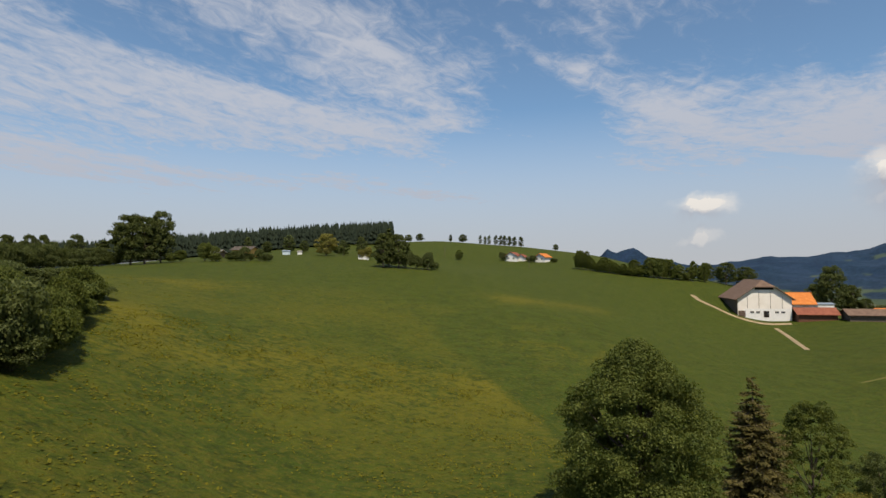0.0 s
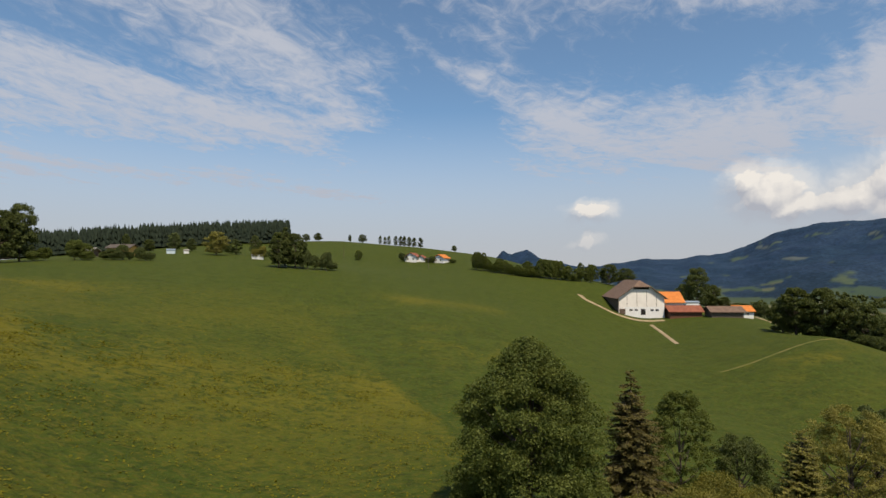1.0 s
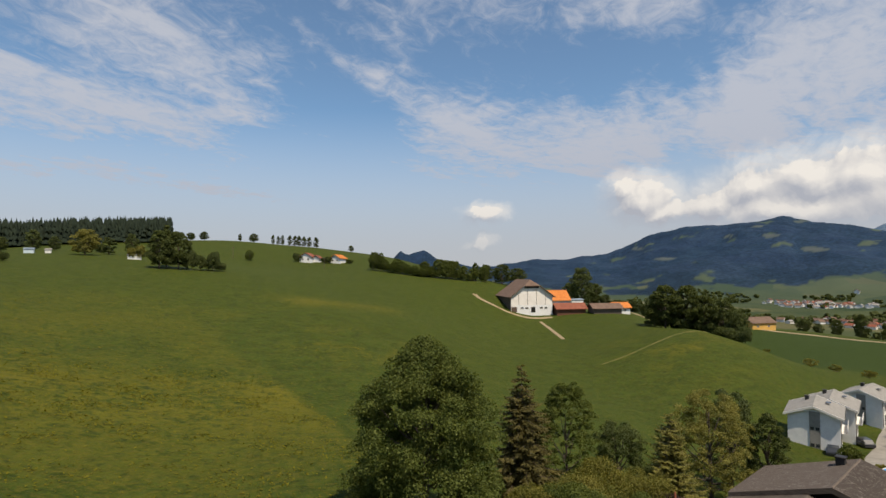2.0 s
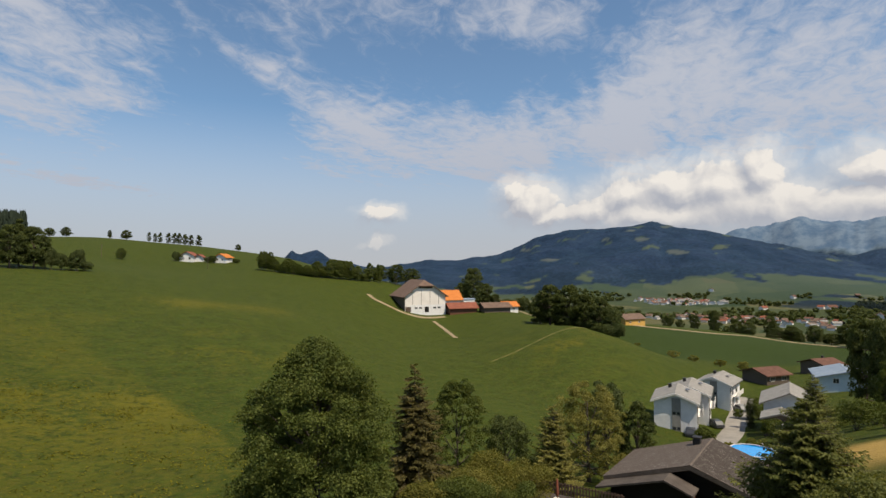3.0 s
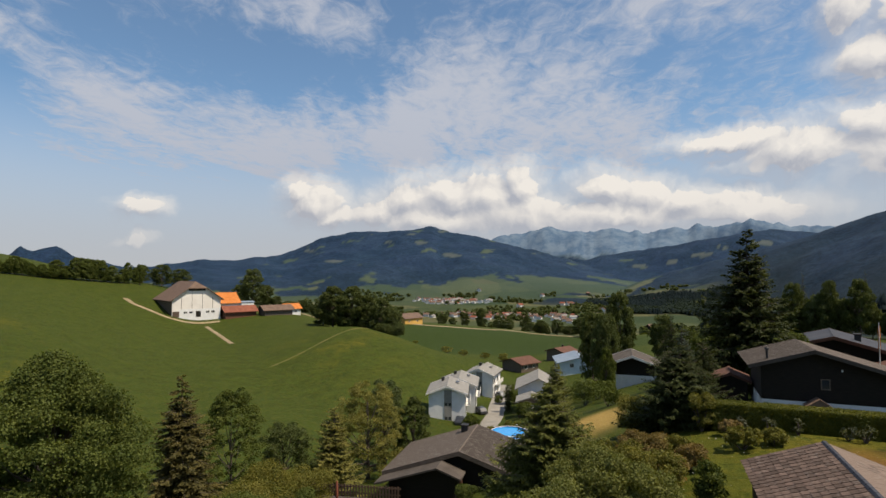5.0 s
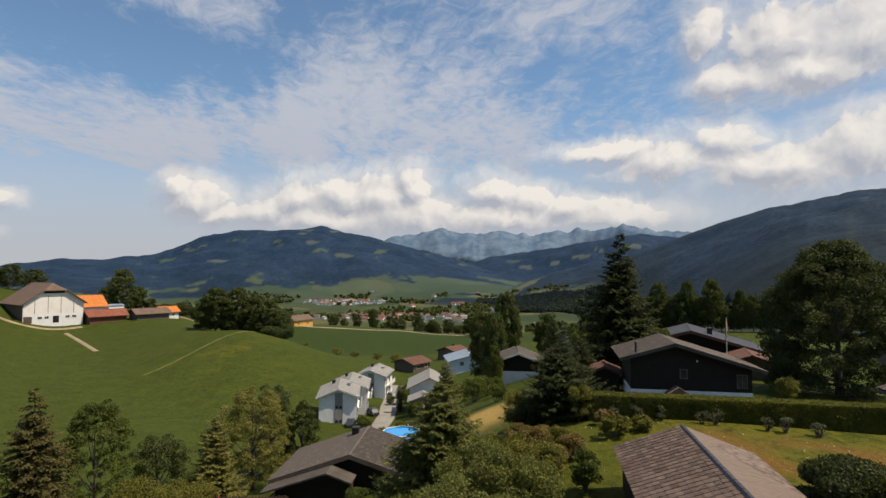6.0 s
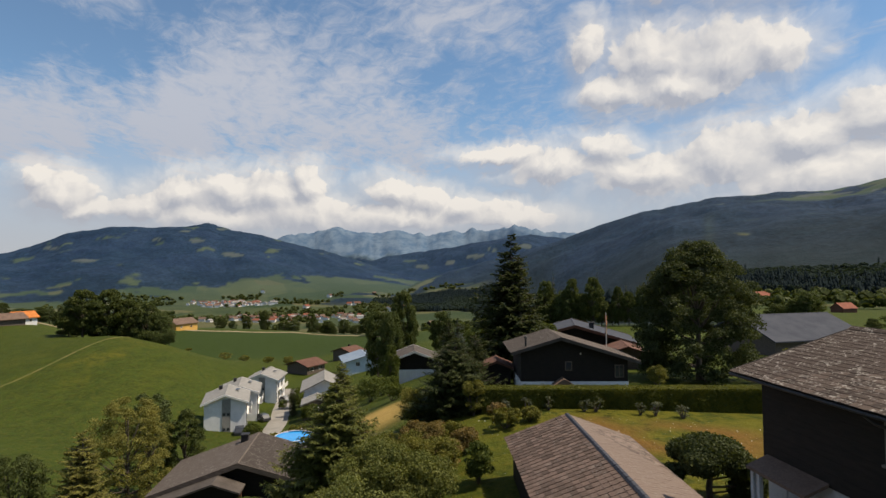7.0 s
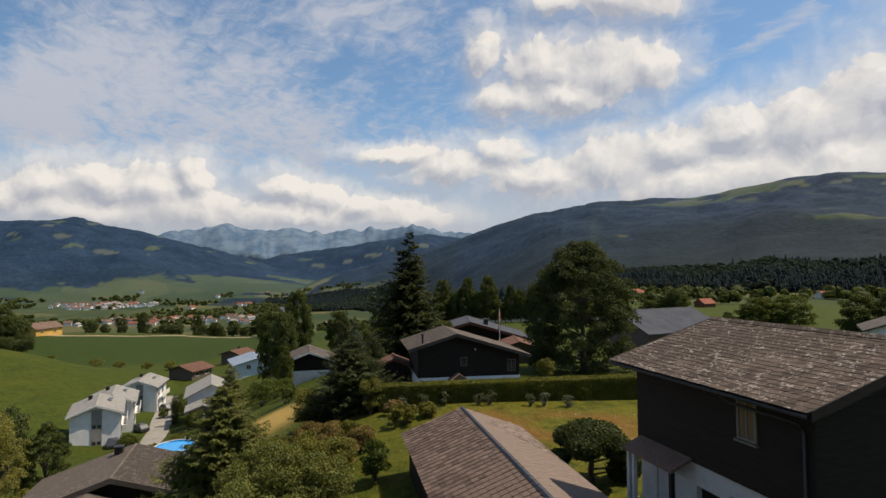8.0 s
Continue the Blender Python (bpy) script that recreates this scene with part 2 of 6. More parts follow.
def land(x, y):
    """Height of the ground."""
    x, y = np.asarray(x, float), np.asarray(y, float)
    shape = x.shape
    x, y = x.ravel(), y.ravel()
    r, az = np.hypot(x, y), np.degrees(np.arctan2(x, y))
    az = np.where(az < -160, az + 360, az)
    p = warp(az, np.minimum(r, 620))
    m = len(SPOTS)
    z = np.empty(len(x))
    for k in range(0, len(x), 20000):
        q = p[k:k + 20000]
        d2 = ((q[:, None] - KNOTS[None]) ** 2).sum(-1)
        z[k:k + 20000] = kernel(d2) @ WEIGHTS[:m] + WEIGHTS[m] + q @ WEIGHTS[m + 1:]
    z = z + smooth(r, 60, 200) * 1.2 * fbm(x / 60, y / 60, 2, 5)
    # the wide valley floor
    east = smooth(az, 84, 104)
    north = 1 - smooth(az, 18, 34)
    floor = -97.0 - 6 * smooth(r, 900, 1500) + 30 * smooth(r, 1900, 2800)
    floor = floor * (1 - east) + (-30.0 + 6 * smooth(r, 500, 800)) * east
    floor = floor * (1 - north) + (-70.0) * north
    floor = floor + 22 * smooth(r, 500, 900) * fbm(x / 420, y / 420, 3, 2)
    z = z + (floor - z) * smooth(r, 430, 1050)
    for k, (name, (crest, foot, *line)) in enumerate(RIDGES.items()):
        a = np.array([q[0] for q in line], float)
        e = np.interp(az, a, [q[1] for q in line], left=-4, right=-4)
        wobble = 1 + 0.10 * fbm(az / 6.0, az * 0 + k, 3, 20 + k)
        top, base = crest * wobble, foot * (1 + 0.25 * fbm(az / 9.0, az * 0 + 7, 3, 40 + k))
        if name == "east_mountain":
            base = base + 900 * (1 - smooth(az, 76, 100))
        jag = {"far_peaks": 0.0110, "west_mountain": 0.0055}.get(name, 0.0038)
        peak = top * np.tan(np.radians(e)) + top * jag * (fbm(az / 1.1, az * 0, 4, 60 + k) - (0.5 * np.abs(fbm(az / 0.8, az * 0, 3, 160 + k)) if name == "far_peaks" else 0.0))
        t = (r - base) / (top - base)
        up = np.clip(t, 0, 1)
        rise = 0.55 * up + 0.45 * up * up * (3 - 2 * up)
        flank = np.sin(np.pi * np.clip(up, 0, 1))
        cut = fbm(x / 520, y / 520, 4, 80 + k) - 0.5 * np.abs(fbm(x / 330, y / 330, 4, 180 + k)) + 0.04
        hill = floor + (peak - floor) * rise * (1 + 0.75 * cut * flank)
        hill = np.where(t > 1, peak - (r - top) * 0.45, hill)
        z = np.where((t > 0) & (peak > floor), np.maximum(z, hill), z)
    return z.reshape(shape)


def ground_at(az, r):
    """A point of the ground by bearing and distance."""
    a = radians(az)
    x, y = r * math.sin(a), r * math.cos(a)
    return Vector((x, y, float(land(np.array([x]), np.array([y]))[0])))

# ---- materials ----
def material(name, build, rough=0.8, spec=0.3):
    """A principled material; build(n, shader, where) wires colour and relief."""
    mat = bpy.data.materials.new(name)
    mat.use_nodes = True
    n = Nodes(mat.node_tree)
    out, shader = n.add("ShaderNodeOutputMaterial"), n.add("ShaderNodeBsdfPrincipled")
    shader.inputs["Roughness"].default_value = rough
    shader.inputs["Specular IOR Level"].default_value = spec
    where = n.add("ShaderNodeTexCoord").outputs["Object"]
    build(n, shader, where)
    n.link(shader.outputs[0], out.inputs[0])
    return mat


def relief(n, shader, height, strength=0.4, distance=0.02):
    b = n.add("ShaderNodeBump")
    b.inputs["Strength"].default_value, b.inputs["Distance"].default_value = strength, distance
    n.link(height, b.inputs["Height"])
    n.link(b.outputs[0], shader.inputs["Normal"])


def attribute(n, name):
    return n.add("ShaderNodeAttribute", attribute_name=name).outputs["Fac"]


def own_random(n):
    return n.add("ShaderNodeObjectInfo").outputs["Random"]


def grain_material(name, a, b, scale=6.0, fine=40.0, rough=0.8, bump=0.3, depth=0.01, stretch=(1, 1, 1), spec=0.3, vary=0.0):
    """Two colours mixed at two scales, with relief; vary: change of value from piece to piece."""
    def build(n, shader, where):
        m = n.add("ShaderNodeMapping")
        m.inputs["Scale"].default_value = stretch
        n.link(where, m.inputs[0])
        big, small = n.noise(m.outputs[0], scale, 5.0, 0.6), n.noise(m.outputs[0], fine, 4.0, 0.6)
        fac = n.ramp(n.math("ADD", n.math("MULTIPLY", big, 0.6), n.math("MULTIPLY", small, 0.4)), 0.33, 0.67)
        colour = n.mix(fac, a, b)
        if vary:
            value = n.math("ADD", 1.0 - vary, n.math("MULTIPLY", own_random(n), 2 * vary))
            colour = n.mix(1.0, colour, n.xyz(value, value, value), "MULTIPLY")
        n.link(colour, shader.inputs["Base Color"])
        relief(n, shader, n.math("ADD", big, small), bump, depth)
    return material(name, build, rough, spec)


def leaf_material(name, dark, light, gloss=0.62):
    """Leaves: colour differs from leaf to leaf, light shines through."""
    mat = bpy.data.materials.new(name)
    mat.use_nodes = True
    n = Nodes(mat.node_tree)
    out, shader = n.add("ShaderNodeOutputMaterial"), n.add("ShaderNodeBsdfPrincipled")
    shader.inputs["Roughness"].default_value = gloss
    shader.inputs["Specular IOR Level"].default_value = 0.16
    island = n.add("ShaderNodeNewGeometry").outputs["Random Per Island"]
    where = n.add("ShaderNodeTexCoord").outputs["Object"]
    patch = n.noise(where, 0.8, 4.0, 0.65)
    fac = n.math("ADD", n.math("MULTIPLY", island, 0.4), n.math("MULTIPLY", n.ramp(patch, 0.3, 0.7), 0.6))
    colour = n.mix(fac, dark, light)
    tint = n.math("ADD", 0.82, n.math("MULTIPLY", own_random(n), 0.36))
    colour = n.mix(1.0, colour, n.xyz(tint, tint, n.math("MULTIPLY", tint, tint)), "MULTIPLY")
    n.link(colour, shader.inputs["Base Color"])
    thin = n.add("ShaderNodeBsdfTranslucent")
    n.link(n.mix(1.0, colour, (1.25, 1.2, 0.5), "MULTIPLY"), thin.inputs[0])
    both = n.add("ShaderNodeMixShader")
    both.inputs[0].default_value = 0.36
    n.link(shader.outputs[0], both.inputs[1])
    n.link(thin.outputs[0], both.inputs[2])
    n.link(both.outputs[0], out.inputs[0])
    return mat


def build_ground_material():
    def build(n, shader, where):
        fine = n.noise(where, 1.6, 6.0, 0.7)
        tuft = n.noise(where, 0.32, 5.0, 0.65)
        drift = n.noise(where, 0.035, 4.0, 0.55, 0.6)
        wide = n.noise(where, 0.004, 4.0, 0.6)
        # mown and grown meadow
        tussock = n.noise(where, 0.85, 5.0, 0.7, 0.4)
        green = n.mix(n.ramp(tuft, 0.32, 0.68), (0.028, 0.046, 0.004), (0.048, 0.070, 0.007))
        green = n.mix(n.math("MULTIPLY", n.ramp(tussock, 0.48, 0.34), 0.7), green, (0.025, 0.034, 0.004))
        green = n.mix(n.math("MULTIPLY", n.ramp(fine, 0.47, 0.62), 0.62), green, (0.092, 0.084, 0.010))
        dry = n.math("MULTIPLY", attribute(n, "dry"), n.ramp(n.math("ADD", n.math("MULTIPLY", drift, 0.45), n.math("MULTIPLY", tussock, 0.55)), 0.42, 0.57))
        green = n.mix(n.math("MULTIPLY", dry, 0.9), green, (0.122, 0.110, 0.010))
        straw = n.mix(fine, (0.34, 0.22, 0.06), (0.46, 0.32, 0.10))
        green = n.mix(n.math("MULTIPLY", attribute(n, "straw"), n.ramp(tuft, 0.2, 0.5, 0.65, 1.0)), green, straw)
        rust = n.mix(fine, (0.13, 0.055, 0.014), (0.21, 0.105, 0.03))
        green = n.mix(n.math("MULTIPLY", attribute(n, "rust"), n.ramp(tuft, 0.22, 0.5)), green, rust)
        green = n.mix(attribute(n, "lush"), green, n.mix(tuft, (0.023, 0.041, 0.006), (0.034, 0.054, 0.010)))
        blade = n.math("ADD", 0.42, n.math("MULTIPLY", n.noise(where, 4.2, 4.0, 0.8), 0.96))
        green = n.mix(1.0, green, n.xyz(blade, blade, blade), "MULTIPLY")
        # farmland in the distance: parcels of differing green
        cells = n.add("ShaderNodeTexVoronoi", feature="F1")
        cells.inputs["Scale"].default_value = 0.006
        n.link(where, cells.inputs["Vector"])
        sep = n.add("ShaderNodeSeparateColor")
        n.link(cells.outputs["Color"], sep.inputs[0])
        parcel = n.mix(sep.outputs[0], (0.019, 0.036, 0.012), (0.058, 0.070, 0.027))
        parcel = n.mix(n.math("MULTIPLY", n.ramp(sep.outputs[1], 0.75, 0.8), 0.6), parcel, (0.125, 0.11, 0.05))
        parcel = n.mix(n.ramp(n.noise(where, 0.011, 5.0, 0.65), 0.52, 0.60, 0.0, 0.75), parcel, (0.028, 0.044, 0.020))
        # deep lays air haze over the parcels as a blue-grey base colour
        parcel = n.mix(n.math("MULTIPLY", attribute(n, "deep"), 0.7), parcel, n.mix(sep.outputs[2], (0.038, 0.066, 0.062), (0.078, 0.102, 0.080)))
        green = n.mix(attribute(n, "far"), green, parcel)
        # mountain woods: self-shade and, with distance, blue air haze put into the colour
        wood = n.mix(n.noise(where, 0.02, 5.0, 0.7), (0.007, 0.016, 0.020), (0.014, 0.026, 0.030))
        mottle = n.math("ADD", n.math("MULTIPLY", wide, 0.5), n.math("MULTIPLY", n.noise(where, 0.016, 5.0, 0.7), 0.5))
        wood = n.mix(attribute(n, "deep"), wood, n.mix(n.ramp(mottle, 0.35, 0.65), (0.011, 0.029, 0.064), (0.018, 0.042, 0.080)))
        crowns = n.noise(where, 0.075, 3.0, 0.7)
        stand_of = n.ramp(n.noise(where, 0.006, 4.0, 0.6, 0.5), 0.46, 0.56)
        # darker between crowns: the forest's self-shadow painted in; stands differ in tone
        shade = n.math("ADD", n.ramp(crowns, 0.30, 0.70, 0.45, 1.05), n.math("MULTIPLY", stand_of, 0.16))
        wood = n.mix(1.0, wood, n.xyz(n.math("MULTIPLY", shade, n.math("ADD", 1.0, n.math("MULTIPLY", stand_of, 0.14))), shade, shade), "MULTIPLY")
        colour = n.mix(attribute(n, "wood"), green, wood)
        # high pastures, with the air's blue haze put into their colour too
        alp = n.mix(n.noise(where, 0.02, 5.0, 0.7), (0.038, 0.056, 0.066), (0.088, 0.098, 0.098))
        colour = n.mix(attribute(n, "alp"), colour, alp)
        # rock of the far peaks, its pale blue is haze put into the colour
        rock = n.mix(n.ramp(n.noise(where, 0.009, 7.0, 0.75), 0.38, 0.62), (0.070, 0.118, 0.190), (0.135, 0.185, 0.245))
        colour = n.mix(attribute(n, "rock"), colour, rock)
        n.link(colour, shader.inputs["Base Color"])
        relief(n, shader, n.math("ADD", fine, n.math("MULTIPLY", tuft, 2.0)), 0.7, 0.3)
        canopy = n.add("ShaderNodeBump")
        canopy.inputs["Strength"].default_value, canopy.inputs["Distance"].default_value = 0.6, 5.0
        n.link(n.math("MULTIPLY", crowns, attribute(n, "wood")), canopy.inputs["Height"])
        n.link(shader.inputs["Normal"].links[0].from_socket, canopy.inputs["Normal"])
        n.link(canopy.outputs[0], shader.inputs["Normal"])
    return material("meadow_ground", build, 0.9, 0.12)


def wall_wood(name, a, b):
    return grain_material(name, a, b, 2.0, 26.0, 0.75, 0.5, 0.01, (1, 1, 6))


MAT_GROUND = build_ground_material()
MAT_BARK = grain_material("bark", (0.055, 0.042, 0.032), (0.15, 0.12, 0.095), 3.0, 20.0, 0.95, 0.8, 0.03, (1, 1, 0.25))
MAT_BIRCH_BARK = grain_material("birch_bark", (0.12, 0.11, 0.10), (0.62, 0.60, 0.55), 3.0, 9.0, 0.8, 0.4, 0.01, (1, 1, 2))
MAT_LEAF = leaf_material("broad_leaf", (0.036, 0.056, 0.011), (0.130, 0.150, 0.032))
MAT_LEAF_DARK = leaf_material("dark_leaf", (0.032, 0.048, 0.015), (0.118, 0.138, 0.042))
MAT_LEAF_YELLOW = leaf_material("yellow_leaf", (0.080, 0.090, 0.018), (0.250, 0.225, 0.055))
MAT_LEAF_BROWN = leaf_material("brown_leaf", (0.100, 0.085, 0.026), (0.280, 0.190, 0.075))
MAT_NEEDLE = leaf_material("needle", (0.024, 0.036, 0.013), (0.082, 0.095, 0.034), 0.6)
MAT_NEEDLE_LIGHT = leaf_material("light_needle", (0.060, 0.076, 0.018), (0.190, 0.196, 0.052), 0.6)
MAT_HEDGE = leaf_material("hedge_leaf", (0.040, 0.052, 0.006), (0.130, 0.128, 0.016))
MAT_GRASS_DRY = leaf_material("dry_meadow_grass", (0.092, 0.092, 0.008), (0.160, 0.145, 0.016), 0.9)
MAT_ROSE = leaf_material("rose_leaf", (0.035, 0.050, 0.015), (0.18, 0.18, 0.14), 0.8)
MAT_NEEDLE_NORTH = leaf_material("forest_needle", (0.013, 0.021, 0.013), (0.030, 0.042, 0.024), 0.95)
# white render on the near chalet's shaded side, that shade put into the grey
MAT_SHADED_WHITE = grain_material("shaded_white_render", (0.30, 0.30, 0.30), (0.44, 0.44, 0.43), 1.2, 22.0, 0.9, 0.25, 0.006)
MAT_NEEDLE_BROWN = leaf_material("brown_needle", (0.065, 0.064, 0.026), (0.210, 0.178, 0.078), 0.6)
MAT_NEEDLE_BLUE = leaf_material("blue_needle", (0.05, 0.07, 0.06), (0.16, 0.19, 0.18), 0.6)
# mountain spruces: bluish because air haze is mixed into the needle colour
MAT_NEEDLE_HAZED = leaf_material("hazed_far_needle", (0.010, 0.019, 0.022), (0.018, 0.030, 0.033), 0.95)
MAT_WHITE = grain_material("white_render", (0.64, 0.64, 0.65), (0.76, 0.76, 0.76), 1.2, 22.0, 0.85, 0.25, 0.006)
MAT_OFFWHITE = grain_material("barn_panel", (0.68, 0.64, 0.60), (0.80, 0.765, 0.725), 0.3, 6.0, 0.75, 0.2, 0.006)
MAT_BROWN_WOOD = wall_wood("dark_stained_wood", (0.006, 0.0045, 0.0035), (0.017, 0.012, 0.009))
MAT_RED_WOOD = wall_wood("red_brown_wood", (0.085, 0.035, 0.022), (0.16, 0.075, 0.045))
MAT_GREY_WOOD = wall_wood("weathered_wood", (0.07, 0.054, 0.042), (0.15, 0.12, 0.098))
MAT_YELLOW_WALL = grain_material("ochre_render", (0.52, 0.30, 0.07), (0.64, 0.39, 0.11), 0.8, 14.0, 0.85, 0.2, 0.006)
MAT_BLUE_WALL = grain_material("pale_blue_render", (0.42, 0.52, 0.60), (0.52, 0.61, 0.68), 1.0, 18.0, 0.85, 0.2, 0.006)
MAT_ROOF_GREY = grain_material("grey_slate", (0.19, 0.18, 0.17), (0.28, 0.27, 0.25), 1.2, 16.0, 0.75, 0.5, 0.015)
MAT_ROOF_BROWN = grain_material("brown_tile_roof", (0.10, 0.064, 0.047), (0.175, 0.118, 0.088), 0.8, 12.0, 0.85, 0.6, 0.02)
MAT_ROOF_DULL = grain_material("grey_brown_roof", (0.050, 0.040, 0.034), (0.105, 0.088, 0.076), 0.9, 14.0, 0.88, 0.6, 0.02)
MAT_ROOF_RED = grain_material("red_tile_roof", (0.16, 0.050, 0.030), (0.25, 0.088, 0.052), 0.8, 12.0, 0.85, 0.5, 0.02)
MAT_ROOF_RUST = grain_material("rust_brown_roof", (0.080, 0.036, 0.024), (0.145, 0.074, 0.052), 0.8, 12.0, 0.88, 0.5, 0.02)
MAT_ROOF_ORANGE = grain_material("orange_tile_roof", (0.40, 0.125, 0.024), (0.54, 0.19, 0.045), 0.8, 12.0, 0.85, 0.5, 0.02)
MAT_ROOF_DARK = grain_material("dark_sheet_roof", (0.046, 0.050, 0.064), (0.072, 0.076, 0.090), 0.4, 10.0, 0.85, 0.2, 0.01, spec=0.1)
MAT_ROOF_BLUE = grain_material("blue_grey_roof", (0.15, 0.20, 0.27), (0.24, 0.29, 0.36), 0.6, 10.0, 0.6, 0.3, 0.01)
MAT_TRIM = grain_material("painted_trim", (0.60, 0.585, 0.56), (0.74, 0.72, 0.69), 3.0, 30.0, 0.6, 0.2, 0.004)
MAT_ROAD = grain_material("asphalt_lane", (0.20, 0.185, 0.165), (0.30, 0.28, 0.25), 0.5, 14.0, 0.92, 0.5, 0.01)
MAT_GRAVEL = grain_material("gravel_path", (0.20, 0.15, 0.085), (0.33, 0.26, 0.17), 0.4, 8.0, 0.95, 0.7, 0.03)
MAT_CAP = grain_material("cement_cap", (0.38, 0.36, 0.33), (0.52, 0.50, 0.46), 2.0, 30.0, 0.85, 0.4, 0.006)


def zinc(n, shader, where):
    shader.inputs["Metallic"].default_value = 0.8
    n.link(n.mix(n.noise(where, 8.0), (0.035, 0.032, 0.03), (0.08, 0.075, 0.07)), shader.inputs["Base Color"])


MAT_METAL = material("dull_zinc", zinc, 0.5)
MAT_DARK = grain_material("black_iron", (0.015, 0.015, 0.016), (0.04, 0.04, 0.042), 5.0, 40.0, 0.5, 0.2, 0.003)


def glass_material():
    def build(n, shader, where):
        n.link(n.mix(n.noise(where, 1.5, 2.0), (0.02, 0.024, 0.03), (0.05, 0.055, 0.065)), shader.inputs["Base Color"])
    return material("window_glass", build, 0.06, 0.6)


MAT_GLASS = glass_material()


# ---- mesh helpers ----
def mesh_from(name, verts, faces, mat=None, smooth_faces=False):
    """A mesh from numpy arrays; faces is an (n, 3) or (n, 4) array."""
    verts, faces = np.asarray(verts, np.float32), np.asarray(faces, np.int32)
    me = bpy.data.meshes.new(name)
    k = faces.shape[1]
    me.vertices.add(len(verts))
    me.vertices.foreach_set("co", verts.ravel())
    me.loops.add(faces.size)
    me.loops.foreach_set("vertex_index", faces.ravel())
    me.polygons.add(len(faces))
    me.polygons.foreach_set("loop_start", np.arange(0, faces.size, k, dtype=np.int32))
    if smooth_faces:
        me.polygons.foreach_set("use_smooth", np.ones(len(faces), bool))
    me.update(calc_edges=True)
    if mat:
        me.materials.append(mat)
    return me


def part(name, shape, mat, parent, label=""):
    """Links a bmesh or a mesh as one object under a thing or a part."""
    if isinstance(shape, bmesh.types.BMesh):
        me = bpy.data.meshes.new(name)
        bmesh.ops.recalc_face_normals(shape, faces=shape.faces)
        shape.to_mesh(me)
        shape.free()
        me.materials.append(mat)
    else:
        me = shape
        if mat and not me.materials:
            me.materials.append(mat)
    ob = new(name, me)
    ob.parent = parent
    return tagged(ob, label)


def thing(name, place, turn=0.0, label="", category="", group="", kind=""):
    """An empty at a thing's base, which carries its parts."""
    ob = new(name)
    ob.empty_display_size = 0.3
    ob.matrix_basis = pose(place[0], place[1], place[2], 0, 0, turn)
    return tagged(ob, label, category, group, kind)


def add_box(bm, x0, x1, y0, y1, z0, z1, bevel=0.0):
    m = Matrix.LocRotScale(((x0 + x1) / 2, (y0 + y1) / 2, (z0 + z1) / 2), None, (abs(x1 - x0), abs(y1 - y0), abs(z1 - z0)))
    made = bmesh.ops.create_cube(bm, size=1.0, matrix=m)
    if bevel:
        edges = {e for v in made["verts"] for e in v.link_edges}
        bmesh.ops.bevel(bm, geom=list(edges), offset=bevel, segments=1, affect="EDGES")


def box(x0, x1, y0, y1, z0, z1, bevel=0.0):
    bm = bmesh.new()
    add_box(bm, x0, x1, y0, y1, z0, z1, bevel)
    return bm


def add_prism(bm, outline, lo, hi, axis="x"):
    """Extrudes an outline of (a, z) pairs along x or y."""
    def at(q, s):
        return (s, q[0], q[1]) if axis == "x" else (q[0], s, q[1])
    a, b = [bm.verts.new(at(q, lo)) for q in outline], [bm.verts.new(at(q, hi)) for q in outline]
    bm.faces.new(a), bm.faces.new(b[::-1])
    for i in range(len(outline)):
        j = (i + 1) % len(outline)
        bm.faces.new((a[j], a[i], b[i], b[j]))


def prism(outline, lo, hi, axis="x"):
    bm = bmesh.new()
    add_prism(bm, outline, lo, hi, axis)
    return bm


def tube(points, radii, sides=7):
    """Vertices and quads of a tapered tube along points."""
    pts = np.asarray(points, float)
    verts, faces = [], []
    for i, p in enumerate(pts):
        d = pts[min(i + 1, len(pts) - 1)] - pts[max(i - 1, 0)]
        d = d / (np.linalg.norm(d) + 1e-9)
        a = np.cross(d, (0.3, 0.9, 0.1) if abs(d[2]) > 0.9 else (0, 0, 1))
        a = a / np.linalg.norm(a)
        b = np.cross(d, a)
        for k in range(sides):
            w = 2 * math.pi * k / sides
            verts.append(p + radii[i] * (math.cos(w) * a + math.sin(w) * b))
    for i in range(len(pts) - 1):
        for k in range(sides):
            j = (k + 1) % sides
            faces.append((i * sides + k, i * sides + j, (i + 1) * sides + j, (i + 1) * sides + k))
    return np.array(verts), np.array(faces)


def join(pieces):
    """One vertex and face array from several."""
    verts, faces, n = [], [], 0
    for v, f in pieces:
        verts.append(v), faces.append(np.asarray(f) + n)
        n += len(v)
    return np.concatenate(verts), np.concatenate(faces)


def leaves(rng, points, normals, size, spread=0.5, long=1.5):
    """A small folded quad at each point, tilted round its normal."""
    n = len(points)
    d = normals + rng.normal(0, spread, (n, 3))
    d /= np.linalg.norm(d, axis=1, keepdims=True) + 1e-9
    ref = rng.normal(0, 1, (n, 3))
    a = np.cross(d, ref)
    a /= np.linalg.norm(a, axis=1, keepdims=True) + 1e-9
    b = np.cross(d, a)
    s = (size * rng.uniform(0.6, 1.35, n))[:, None]
    v = np.stack([points - a * s * long * 0.5, points + b * s * 0.5 + d * s * 0.12, points + a * s * long * 0.5, points - b * s * 0.5 + d * s * 0.12], 1)
    return v.reshape(-1, 3), np.arange(4 * n).reshape(-1, 4)


